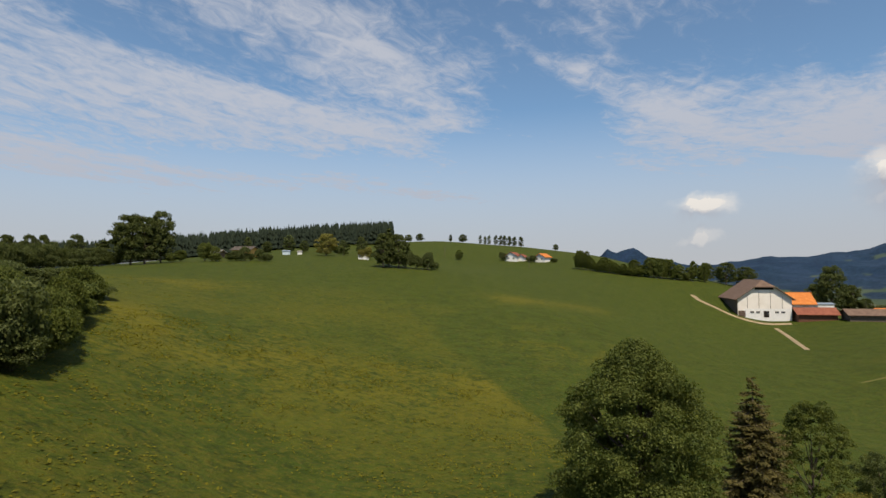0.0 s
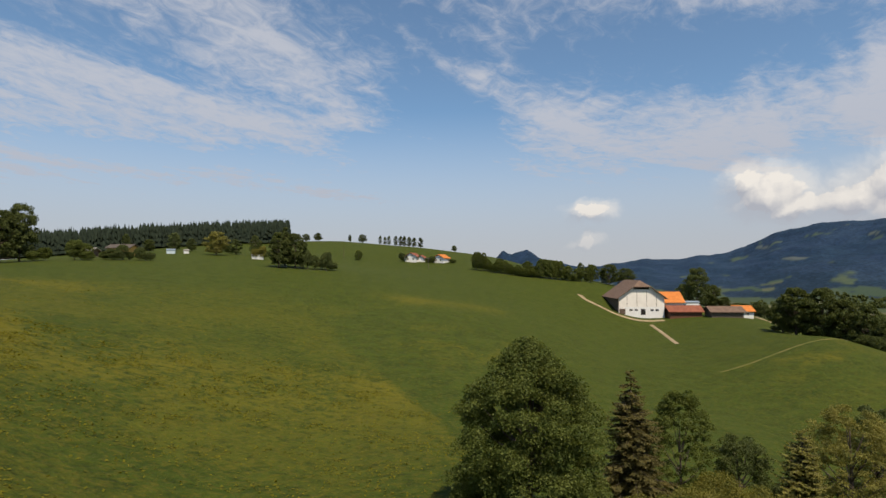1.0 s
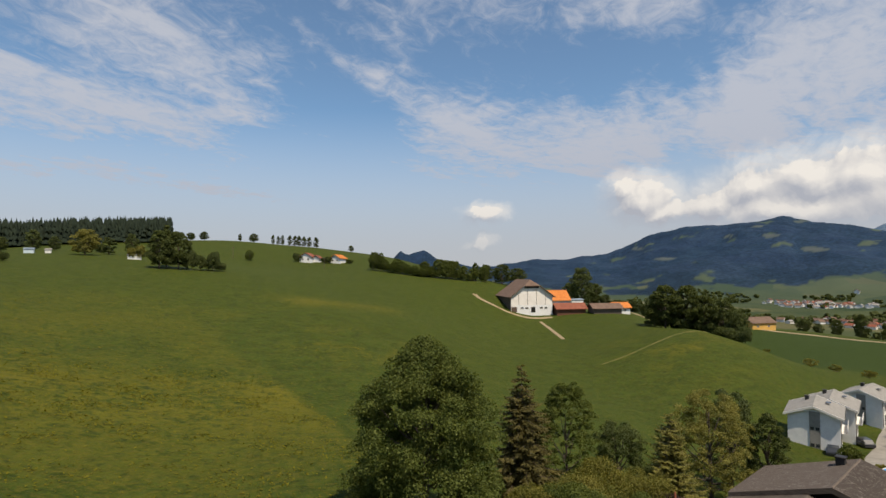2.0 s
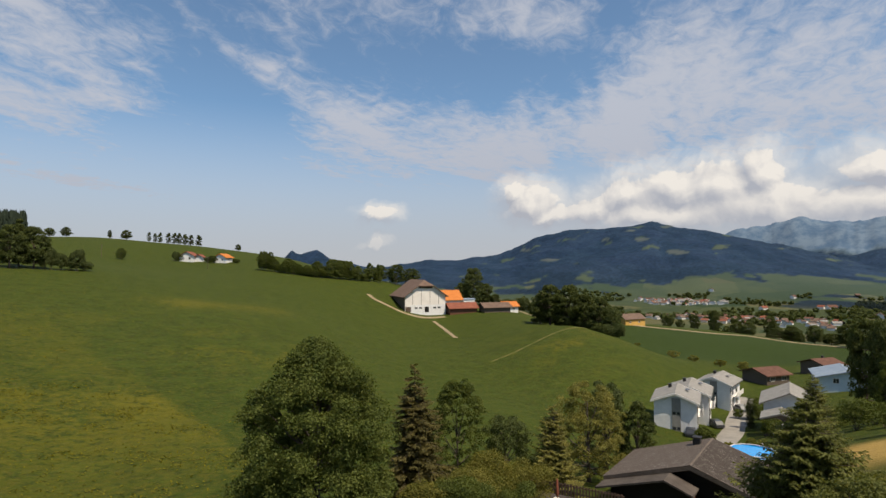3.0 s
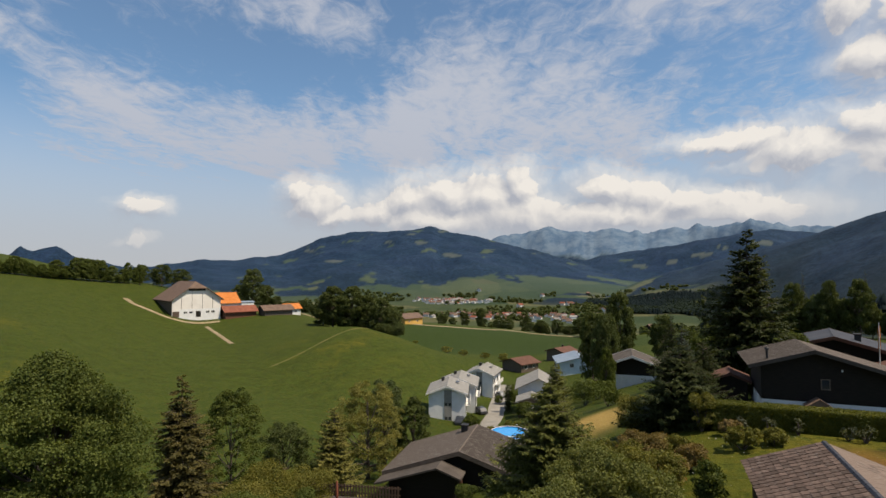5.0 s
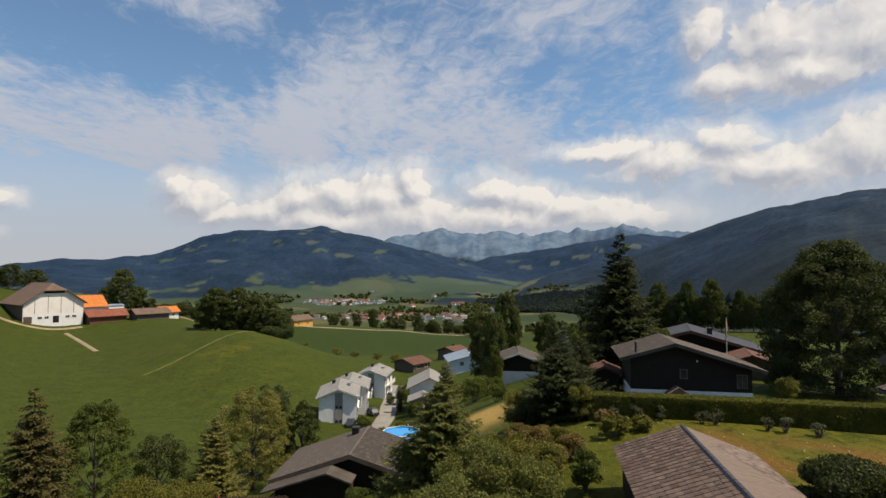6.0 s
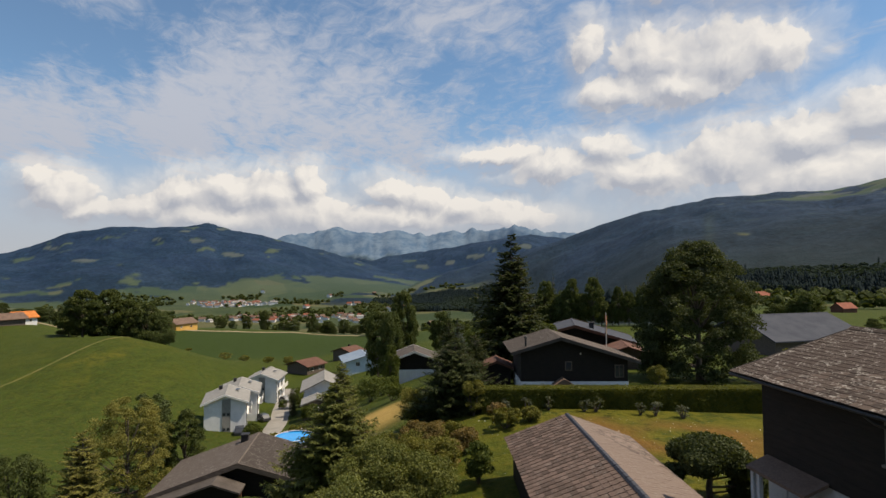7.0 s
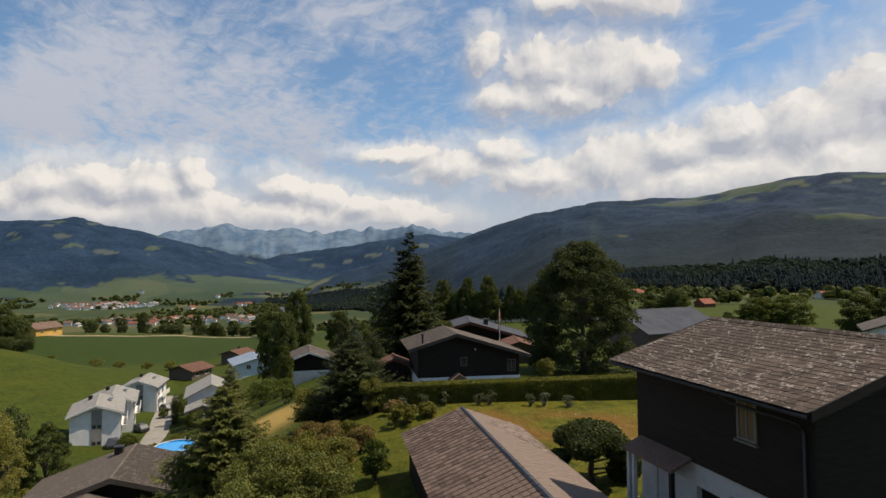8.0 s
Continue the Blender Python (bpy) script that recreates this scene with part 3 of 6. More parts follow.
# ---- trees ----
def crown_points(rng, clumps, radii, count):
    """Points over the shells of the clumps, with outward normals."""
    w = radii ** 2 / (radii ** 2).sum()
    k = rng.choice(len(clumps), count, p=w)
    d = rng.normal(0, 1, (count, 3))
    d /= np.linalg.norm(d, axis=1, keepdims=True)
    d[:, 2] = np.where(d[:, 2] < -0.3, -d[:, 2], d[:, 2])
    p = clumps[k] + d * (radii[k] * rng.uniform(0.55, 1.08, count))[:, None] * np.array([1, 1, 0.85])
    return p, d


def broad_tree(seed, height, width, trunk=0.22, clumps=70, count=9000, leaf=0.22, low=0.0, shape=1.0, top=0.6, stem_size=1.0):
    """Trunk-and-limb mesh and crown mesh of a deciduous tree. trunk: bare share of the height."""
    rng = np.random.default_rng(seed)
    base, span = height * trunk, height * (1 - trunk)
    cz = base + span * 0.5
    c = []
    while len(c) < clumps:
        h, turn = rng.uniform(-1, 1), rng.uniform(0, 2 * math.pi)
        full = (1 - top * max(h, 0) ** 1.7) * (1 - low * max(-h, 0) ** 2)
        q = full * math.sqrt(rng.uniform(0.18, 1.0)) * rng.uniform(0.88, 1.1)
        c.append((math.cos(turn) * q * width * 0.43, math.sin(turn) * q * width * 0.43, cz + h * span * 0.45))
    c = np.array(c)
    rad = width * rng.uniform(0.085, 0.16, clumps) * shape
    pieces = []
    lean = rng.uniform(-0.03, 0.03, 2) * height
    stem = [(lean[0] * t * t, lean[1] * t * t, height * 0.8 * t) for t in np.linspace(0, 1, 7)]
    r0 = max(0.1, height * 0.022) * stem_size
    pieces.append(tube(stem, [r0 * (1.25 if i == 0 else 1) * (1 - 0.8 * i / 6) for i in range(7)], 8))
    for i in rng.choice(clumps, min(clumps, 26), replace=False):
        t = np.clip((c[i][2] / height) * 0.7, trunk * 0.7, 0.75)
        s = np.array((lean[0] * t * t, lean[1] * t * t, height * 0.8 * t))
        mid = (s + c[i]) / 2 + np.array((0, 0, -0.05 * height)) * rng.uniform(0.2, 1)
        pieces.append(tube([s, mid, c[i]], [r0 * 0.4, r0 * 0.24, r0 * 0.06], 5))
    p, d = crown_points(rng, c, rad, count)
    return mesh_from("trunk", *join(pieces), MAT_BARK, True), leaves(rng, p, d, leaf, 0.75)


def needles(rng, p, along, up, length, width):
    """Slim lozenges lying along their twigs."""
    m = len(p)
    d = along + rng.normal(0, 0.22, (m, 3))
    d /= np.linalg.norm(d, axis=1, keepdims=True) + 1e-9
    b = np.cross(up + rng.normal(0, 0.5, (m, 3)), d)
    b /= np.linalg.norm(b, axis=1, keepdims=True) + 1e-9
    l, w = (length * 0.5)[:, None], (width * 0.5)[:, None]
    v = np.stack([p - d * l, p + b * w, p + d * l, p - b * w], 1)
    return v.reshape(-1, 3), np.arange(4 * m).reshape(-1, 4)


def spruce_tree(seed, height, width, levels=34, per=10, skirt=0.04, droop=0.35, narrow=0.8, fine=1.0):
    """Trunk mesh and needle sprays of a spruce or fir: limbs in loose whorls, side twigs on each limb. narrow: 1 a straight cone, less a fuller one."""
    rng = np.random.default_rng(seed)
    wood = [tube([(0, 0, 0), (0, 0, height * 0.5), (0, 0, height * 0.985)], [height * 0.017, height * 0.01, 0.015], 7)]
    pts, way, size = [], [], []
    up = np.array((0, 0, 1.0))
    phase = rng.uniform(0, 6.28, 3)
    for i in range(levels):
        t = (i + 0.5) / levels
        reach = width * 0.5 * (1 - t) ** narrow + 0.012 * width
        for k in range(per if t < 0.8 else max(4, per - 5)):
            a = 2 * math.pi * (k + rng.uniform(-0.5, 0.5)) / per + i * 2.4
            z = height * (skirt + (1 - skirt) * (i + rng.uniform(-0.1, 1.1)) / levels)
            swell = 1 + 0.13 * math.sin(a + phase[0] + 5 * t) + 0.10 * math.sin(2 * a + phase[1] - 9 * t)
            length = reach * swell * rng.uniform(0.55, 1.18)
            side, out = np.array((-math.sin(a), math.cos(a), 0)), np.array((math.cos(a), math.sin(a), 0))
            sag = droop * length * rng.uniform(0.6, 1.3) * (1 - 0.6 * t)
            tip = 0.22 * length * rng.uniform(0.3, 1.2)

            def limb(f):
                return out * (length * f)[:, None] + up * (z - sag * (1.6 * f - 0.6 * f * f) + tip * f ** 3)[:, None]
            if length > 0.12 * width:
                wood.append(tube(limb(np.array((0.0, 0.45, 0.9))), [height * 0.0035, height * 0.002, 0.004], 4))
            m = int((7 + 26 * length / width) * max(1.0, fine / 1.4))
            f = rng.uniform(0.10, 1.0, m) ** 0.75
            flip = rng.choice((-1.0, 1.0), m)
            twig = (0.34 * (1.08 - f) * length + 0.016 * height) * rng.uniform(0.5, 1.1, m)
            d = out * rng.uniform(0.35, 0.9, m)[:, None] + side * (flip * rng.uniform(0.4, 1.0, m))[:, None] - up * rng.uniform(0.05, 0.55, m)[:, None]
            d /= np.linalg.norm(d, axis=1, keepdims=True)
            root = limb(f)
            for step in (0.3, 0.75):
                pts.append(root + d * (twig * step)[:, None] - up * (twig * step * step * 0.35 * max(droop, 0))[:, None])
                way.append(d), size.append(twig * 0.62)
    pts, way, size = np.concatenate(pts), np.concatenate(way), np.concatenate(size)
    thick = 0.30 * size + 0.0035 * height
    return mesh_from("trunk", *join(wood), MAT_BARK, True), needles(rng, pts, way, np.tile(up, (len(pts), 1)), size, thick)


def plant(name, meshes, mats, place, label, category="tree", group="", turn=0.0, scale=1.0):
    """A tree: trunk and crown under one empty."""
    ob = thing(name, place, turn, label, category, group)
    ob.scale = (scale, scale, scale)
    part("trunk", meshes[0], mats[0], ob)
    crown = mesh_from("crown", *meshes[1], mats[1])
    part("crown", crown, mats[1], ob)
    return ob


def shrub(seed, width, height, count=2500, leaf=0.14, clumps=26):
    """Stems and crown of a bush, down to the ground."""
    rng = np.random.default_rng(seed)
    c = rng.uniform(-1, 1, (clumps, 3))
    c /= np.maximum(np.linalg.norm(c, axis=1, keepdims=True), 0.75)
    c = c * (width * 0.36, width * 0.36, height * 0.36) + (0, 0, height * 0.5)
    rad = np.full(clumps, min(width, height)) * rng.uniform(0.15, 0.26, clumps)
    stems = [tube([(0, 0, -0.1), q * (0.5, 0.5, 0.45), q], [0.05, 0.035, 0.01], 5) for q in c[:8]]
    p, d = crown_points(rng, c, rad, count)
    p[:, 2] = np.maximum(p[:, 2], 0.03)
    return mesh_from("stem", *join(stems), MAT_BARK, True), leaves(rng, p, d, leaf, 0.8)


def bush(name, seed, place, width, height, mat, label, count=2500, leaf=0.14, category="bush", group="", clumps=26):
    ob = thing(name, place, 0, label, category, group)
    stem, crown = shrub(seed, width, height, count, leaf, clumps)
    part("stem", stem, MAT_BARK, ob)
    part("foliage", mesh_from("foliage", *crown, mat), mat, ob)
    return ob


# ---- buildings ----
def window(parent, face, u, v, w, h, x=0.0, y=0.0, frame_mat=None, bars=1, pane_mat=None):
    """A casement on a wall: face is one of +x -x +y -y, u along it, v the sill height; x or y is the wall's plane."""
    frame_mat = frame_mat or MAT_TRIM
    sgn = 1 if face[0] == "+" else -1
    t = 0.07
    bm = bmesh.new()
    add_box(bm, u - w / 2, u + w / 2, -0.05, 0.05, v, v + t), add_box(bm, u - w / 2, u + w / 2, -0.05, 0.05, v + h - t, v + h)
    add_box(bm, u - w / 2, u - w / 2 + t, -0.05, 0.05, v + t, v + h - t), add_box(bm, u + w / 2 - t, u + w / 2, -0.05, 0.05, v + t, v + h - t)
    for k in range(bars):
        c = u - w / 2 + w * (k + 1) / (bars + 1)
        add_box(bm, c - 0.03, c + 0.03, -0.045, 0.045, v + t, v + h - t)
    turn = Matrix.Identity(4) if face[1] == "y" else Matrix.Rotation(radians(90), 4, "Z")
    shift = Matrix.Translation((0, y, 0)) if face[1] == "y" else Matrix.Translation((x, 0, 0))
    bm.transform(shift @ turn)
    frame_ob = part("window", bm, frame_mat, parent)
    pane = box(u - w / 2 + t * 0.5, u + w / 2 - t * 0.5, sgn * 0.002 - 0.006, sgn * 0.002 + 0.022 * sgn, v + t * 0.5, v + h - t * 0.5)
    pane.transform(shift @ turn)
    part("pane", pane, pane_mat or MAT_GLASS, frame_ob)
    return frame_ob


def gable_house(name, place, turn, length, width, eave, rise, wall, roof, label, over=0.7, plinth=0.0, plinth_mat=None, windows=(), group="",
                category="house", chimney=None, thick=0.22, trim=None, deep=1.5, ends=None, frames=None, shift=0.0, cap=None, sides=(-1, 1)):
    """A house with its ridge along local x. windows: rows of (face, u, v, w, h). deep: how far the walls go into the slope. shift: how far the ridge lies off the middle,
    at equal pitch. rise: of the ridge over the middle of the eaves."""
    ob = thing(name, place, turn, label, category, group)
    l, w = length / 2, width / 2
    slope = rise / w
    top = eave + rise
    low_eave = {1: top - slope * (w - shift), -1: top - slope * (w + shift)}
    if plinth:
        part("plinth", box(-l - 0.03, l + 0.03, -w - 0.03, w + 0.03, -deep, plinth), plinth_mat or MAT_WHITE, ob)
    low = plinth if plinth else -deep
    part("wall", prism([(-w, low), (w, low), (w, low_eave[1]), (shift, top), (-w, low_eave[-1])], -l, l), wall, ob)
    e = over if ends is None else ends
    for sgn in sides:
        y, z = sgn * (w + over), low_eave[sgn] - slope * over
        part("roof_slope", prism([(shift, top + 0.02), (shift, top + 0.02 + thick), (y, z + thick + 0.02), (y, z + 0.02)], -l - e, l + e), roof, ob)
        if trim:
            for end in (-1, 1):
                x = end * (l + e)
                part("verge_board", prism([(shift, top - 0.1), (shift, top + thick + 0.06), (y, z + thick + 0.06), (y, z - 0.1)], x + end * 0.003, x + end * 0.06), trim, ob)
    part("ridge_cap", prism([(shift - 0.2, top + thick - 0.03), (shift, top + thick + 0.08), (shift + 0.2, top + thick - 0.03)], -l - e, l + e), cap or roof, ob)
    for row in windows:
        face, u, v, a, b = row[:5]
        plane = {"+x": l, "-x": -l, "+y": w, "-y": -w}[face]
        off = plane + (0.03 if plane > 0 else -0.03)
        window(ob, face, u, v, a, b, x=off, y=off, bars=row[5] if len(row) > 5 else 1, frame_mat=frames)
    if chimney:
        x, y, h = chimney
        z = top - slope * abs(y - shift)
        stack = part("chimney", box(x - 0.3, x + 0.3, y - 0.3, y + 0.3, z - 0.5, z + h, 0.03), MAT_DARK, ob)
        part("cowl", box(x - 0.36, x + 0.36, y - 0.36, y + 0.36, z + h, z + h + 0.12, 0.03), MAT_METAL, stack)
    return ob


# ---- ground ----
# bearing, height angle, half width, half height of pale pastures and screes high on the mountains
ALPS = [
    (54.0, 4.25, 0.9, 0.32), (51.0, 4.0, 0.5, 0.12), (48.6, 3.2, 1.1, 0.22), (52.1, 3.1, 0.9, 0.2), (46.8, 1.9, 0.8, 0.15), (55.0, 1.8, 1.2, 0.25), (40.5, 2.2, 0.8, 0.15), (43.0, 1.2, 1.2, 0.2),
    (64.0, 2.0, 0.6, 0.12), (79.5, 1.7, 1.6, 0.3), (81.2, 2.3, 0.9, 0.5), (84.5, 2.6, 1.4, 0.4), (77.0, 1.0, 1.2, 0.2), (74.0, 0.6, 0.8, 0.25),
    (110.5, 6.5, 2.4, 0.2), (119.0, 7.5, 1.6, 0.25), (123.0, 7.4, 2.2, 0.35), (126.5, 7.0, 2.0, 0.3), (114.5, 6.6, 1.0, 0.2), (103.5, 6.2, 1.0, 0.12),
]


def alps(x, y, z):
    """Open pastures and screes on the mountains, 0 to 1."""
    rr, az = np.hypot(x, y), np.degrees(np.arctan2(x, y))
    el = np.degrees(np.arctan2(z, rr))
    ragged = 2.6 * fbm(x / 90, y / 90, 4, 141) + 0.15
    best = np.zeros(len(az))
    for a, e, w, h in ALPS:
        d = np.hypot((az - a) / (0.8 * w), (el - e) / (0.6 * h))
        best = np.maximum(best, 1 - smooth(d + ragged, 0.75, 0.95))
    return best * smooth(rr, 1700, 1900)


def woods(x, y, z):
    """Where the far land is wooded, 0 to 1."""
    rr, az = np.hypot(x, y), np.degrees(np.arctan2(x, y))
    n = fbm(x / 260, y / 260, 4, 31) + 0.3 * fbm(x / 60, y / 60, 2, 33)
    high = smooth(z, -85, 25)
    glade = smooth(fbm(x / 150, y / 110, 4, 92), 0.25, 0.27)
    wood = smooth(rr, 1500, 1900) * smooth(1.35 * n + 0.55 * high, 0.15, 0.18) * (1 - glade)
    east = smooth(az, 78, 82) * (1 - smooth(az, 101, 104))
    edge = 500 - 255 * smooth(az, 83, 86.5) + 90 * fbm(x / 120, y / 120, 3, 36)
    wood = np.maximum(wood, east * smooth(rr, edge, edge + 30) * (1 - smooth(n, 0.16, 0.2)))
    right = smooth(az, 100, 103)
    edge = 760 + 240 * fbm(x / 200, y / 200, 3, 37)
    wood = np.maximum(wood, right * smooth(rr, edge, edge + 30) * (1 - smooth(n - 0.0006 * z, 0.10, 0.14)))
    bare = smooth(z, 225, 275) * smooth(fbm(x / 140, y / 140, 3, 91), 0.05, 0.09) * smooth(az, 104, 108)
    wood = wood * (1 - bare)
    wood = wood * (1 - alps(x, y, z))
    belt = smooth(az, 70, 72) * (1 - smooth(az, 81, 84)) * smooth(rr, 1450, 1500) * (1 - smooth(rr, 2000, 2100)) * smooth(n, -0.14, -0.1)
    return np.maximum(wood, belt)


def meadow_dry(x, y):
    """How dry and yellow the tall meadow stands, 0 to 1; the mown part stays green."""
    rr, az = np.hypot(x, y), np.degrees(np.arctan2(x, y))
    nse = fbm(x / 34, y / 34, 3, 9)
    edge = np.interp(rr, (50, 64, 75, 94, 106, 128, 143, 160), (14, 10.1, 6.7, 2.1, -1.1, -0.8, 3.3, 16)) + 1.6 * fbm(rr / 14, az * 0, 2, 4)
    dry = (1 - smooth(rr + 16 * nse, 132, 152)) * (1 - smooth(az, edge - 0.7, edge + 0.7))
    dry = dry * (0.34 + 0.66 * smooth(nse, -0.10, 0.08)) * (0.35 + 0.65 * smooth(rr, 50, 80))
    band = np.exp(-((rr - 162 - 0.6 * (az - 8)) / 9) ** 2) * smooth(az, 0, 5) * (1 - smooth(az, 14, 19)) * (0.5 + 0.5 * smooth(nse, -0.1, 0.1))
    tufts = 0.7 * np.exp(-((rr - 112) / 14) ** 2) * smooth(az, 3, 8) * (1 - smooth(az, 18, 22)) * smooth(fbm(x / 9, y / 9, 3, 19), 0.06, 0.14)
    gully = np.exp(-((az - 44) / 5.0) ** 2) * np.exp(-((rr - 160) / 26) ** 2) * smooth(fbm(x / 12, y / 5, 3, 23), -0.02, 0.12)
    garden = smooth(az, 74, 80) * (1 - smooth(az, 108, 112)) * (1 - smooth(rr, 44, 46)) * (0.55 + 0.45 * smooth(az, 82, 88))
    return np.clip(dry + band * 0.95 + tufts + gully * 0.8 + garden * 0.9, 0, 1)


def build_ground():
    fine = np.arange(-46, 131, 0.22)
    rest = np.arange(131, 314, 3.0)
    az = np.concatenate([fine, rest])
    r = np.concatenate([[0.001, 3], np.geomspace(6, 420, 170), np.geomspace(430, 4980, 230)])
    a, rr = np.meshgrid(np.radians(az), r)
    x, y = rr * np.sin(a) + 0.5 * np.exp(-rr / 3), rr * np.cos(a) + 0.3 * np.exp(-rr / 3)
    z = land(x, y)
    ni, nj = x.shape
    i, j = np.meshgrid(np.arange(ni - 1), np.arange(nj), indexing="ij")
    k = (j + 1) % nj
    faces = np.stack([i * nj + j, (i + 1) * nj + j, (i + 1) * nj + k, i * nj + k], -1).reshape(-1, 4)
    me = mesh_from("ground", np.stack([x, y, z], -1).reshape(-1, 3), faces, MAT_GROUND, True)
    x, y, z, rr = x.ravel(), y.ravel(), z.ravel(), rr.ravel()
    az = np.degrees(np.arctan2(x, y))
    # tall dry meadow on the open hill, straw and rusty sorrel in the gardens
    dry = meadow_dry(x, y)
    straw = np.exp(-(((az - 69.3) / 3.0) ** 4)) * np.exp(-((rr - 59) / 9.0) ** 4)
    rust = np.exp(-(((az - 98) / 9.0) ** 4)) * np.exp(-((rr - 35.5) / 3.2) ** 4) * smooth(fbm(x / 5, y / 5, 3, 77), -0.12, 0.1)
    far = smooth(rr, 480, 700)
    lush = smooth(rr, 232, 244) * (1 - smooth(rr, 338, 344)) * smooth(az, 46.5, 48) * (1 - smooth(az, 72, 80)) * 0.9
    wood = woods(x, y, z)
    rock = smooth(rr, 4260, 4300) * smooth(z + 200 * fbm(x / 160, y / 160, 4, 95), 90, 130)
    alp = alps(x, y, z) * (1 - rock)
    wood = wood * (1 - rock)
    # deep: share of painted air haze, growing with distance
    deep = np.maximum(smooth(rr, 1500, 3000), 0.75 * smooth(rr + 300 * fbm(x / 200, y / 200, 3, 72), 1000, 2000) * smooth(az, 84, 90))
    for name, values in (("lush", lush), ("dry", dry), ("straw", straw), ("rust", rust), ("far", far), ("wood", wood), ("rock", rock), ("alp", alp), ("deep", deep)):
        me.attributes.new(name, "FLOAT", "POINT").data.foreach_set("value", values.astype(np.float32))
    ob = new("ground", me)
    return tagged(ob, "rolling green hay meadows and wooded mountains", "ground", kind="structure")


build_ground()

# ---- near trees ----
def spot(az, r, dz=0.0):
    p = ground_at(az, r)
    return (p.x, p.y, p.z + dz)


plant("maple_tree", broad_tree(3, 11.6, 10.8, 0.05, 460, 175000, 0.092, 0.0, 0.56, 0.95), (MAT_BARK, MAT_LEAF), spot(19.2, 36), "large dense green maple tree below the meadow")
plant("spruce_tree", spruce_tree(4, 10.5, 7.4, 30, 13, 0.02, 0.55, 0.8, 5.6), (MAT_BARK, MAT_NEEDLE_BROWN), spot(29.1, 43), "brownish spruce tree hung with cones")
plant("birch_tree", broad_tree(5, 9.6, 6.2, 0.04, 260, 40000, 0.075, 0.2, 0.46, 0.7, 0.45), (MAT_BIRCH_BARK, MAT_LEAF), spot(33.5, 46), "slender birch tree with white bark")
plant("spruce_tree", spruce_tree(6, 16.3, 12.6, 34, 13, 0.03, 0.30, 0.80, 4.6), (MAT_BARK, MAT_NEEDLE), spot(83.2, 64), "tall dark spruce tree behind the hedge")
plant("pine_tree", broad_tree(7, 13.6, 13.4, 0.0, 260, 95000, 0.13, 0.0, 0.58, 0.85), (MAT_BARK, MAT_NEEDLE), spot(100.9, 60), "broad dark pine tree beside the chalet")
plant("spruce_tree", spruce_tree(8, 10.4, 5.0, 30, 11, 0.03, 0.4, 0.8, 3.0), (MAT_BARK, MAT_NEEDLE), spot(76.7, 85), "slim dark spruce tree on the slope")
plant("spruce_tree", spruce_tree(9, 7.8, 4.2, 30, 12, 0.02, 0.0, 0.5, 4.0), (MAT_BARK, MAT_NEEDLE_LIGHT), spot(65.7, 62), "narrow green spruce tree by the lane")
plant("spruce_tree", spruce_tree(10, 6.9, 7.6, 30, 16, 0.02, 0.12, 0.66, 8.0), (MAT_BARK, MAT_NEEDLE_LIGHT), spot(65.2, 31), "bushy young spruce tree in the garden")
plant("spruce_tree", spruce_tree(12, 5.6, 8.2, 26, 16, 0.02, 0.2, 0.62, 6.0), (MAT_BARK, MAT_NEEDLE), spot(77.4, 43), "wide dark spruce tree beside the dry grass")
plant("blue_spruce_tree", spruce_tree(13, 7.2, 3.6, 26, 11, 0.04, 0.1, 0.8, 3.0), (MAT_BARK, MAT_NEEDLE_BLUE), spot(77.6, 50), "silvery blue spruce tree on the slope")
plant("cypress_tree", spruce_tree(14, 5.4, 3.0, 26, 12, 0.02, -0.4, 0.4, 4.0), (MAT_BARK, MAT_NEEDLE), spot(79.4, 45), "dark columnar cypress tree by the hedge")
plant("cypress_tree", spruce_tree(24, 5.6, 1.9, 26, 10, 0.02, -0.4, 0.35, 3.0), (MAT_BARK, MAT_NEEDLE), spot(60.9, 118), "slim dark cypress tree at the lane's edge")
plant("plum_tree", broad_tree(15, 9.8, 8.8, 0.08, 300, 34000, 0.085, 0.2, 0.42, 0.6), (MAT_BARK, MAT_LEAF_YELLOW), spot(46.6, 57), "thin yellowish plum tree with bare twigs")
plant("ash_tree", broad_tree(16, 10.0, 5.8, 0.08, 130, 20000, 0.11, 0.3, 0.7, 0.7), (MAT_BARK, MAT_LEAF_DARK), spot(48.3, 63), "dark green ash tree behind the plum tree")
plant("ash_tree", broad_tree(17, 8.4, 4.6, 0.05, 110, 15000, 0.10, 0.3, 0.7, 0.7), (MAT_BARK, MAT_LEAF_DARK), spot(51.2, 62), "dark green ash tree beside the white house")
plant("larch_tree", spruce_tree(18, 7.6, 4.8, 26, 13, 0.02, 0.1, 0.6, 5.0), (MAT_BARK, MAT_LEAF_YELLOW), spot(43.2, 50), "yellow-green conical larch tree")
plant("willow_tree", broad_tree(19, 6.2, 6.0, 0.0, 150, 30000, 0.075, 0.1, 0.6, 0.6), (MAT_BARK, MAT_LEAF_DARK), spot(38.4, 49), "rounded dark willow tree")

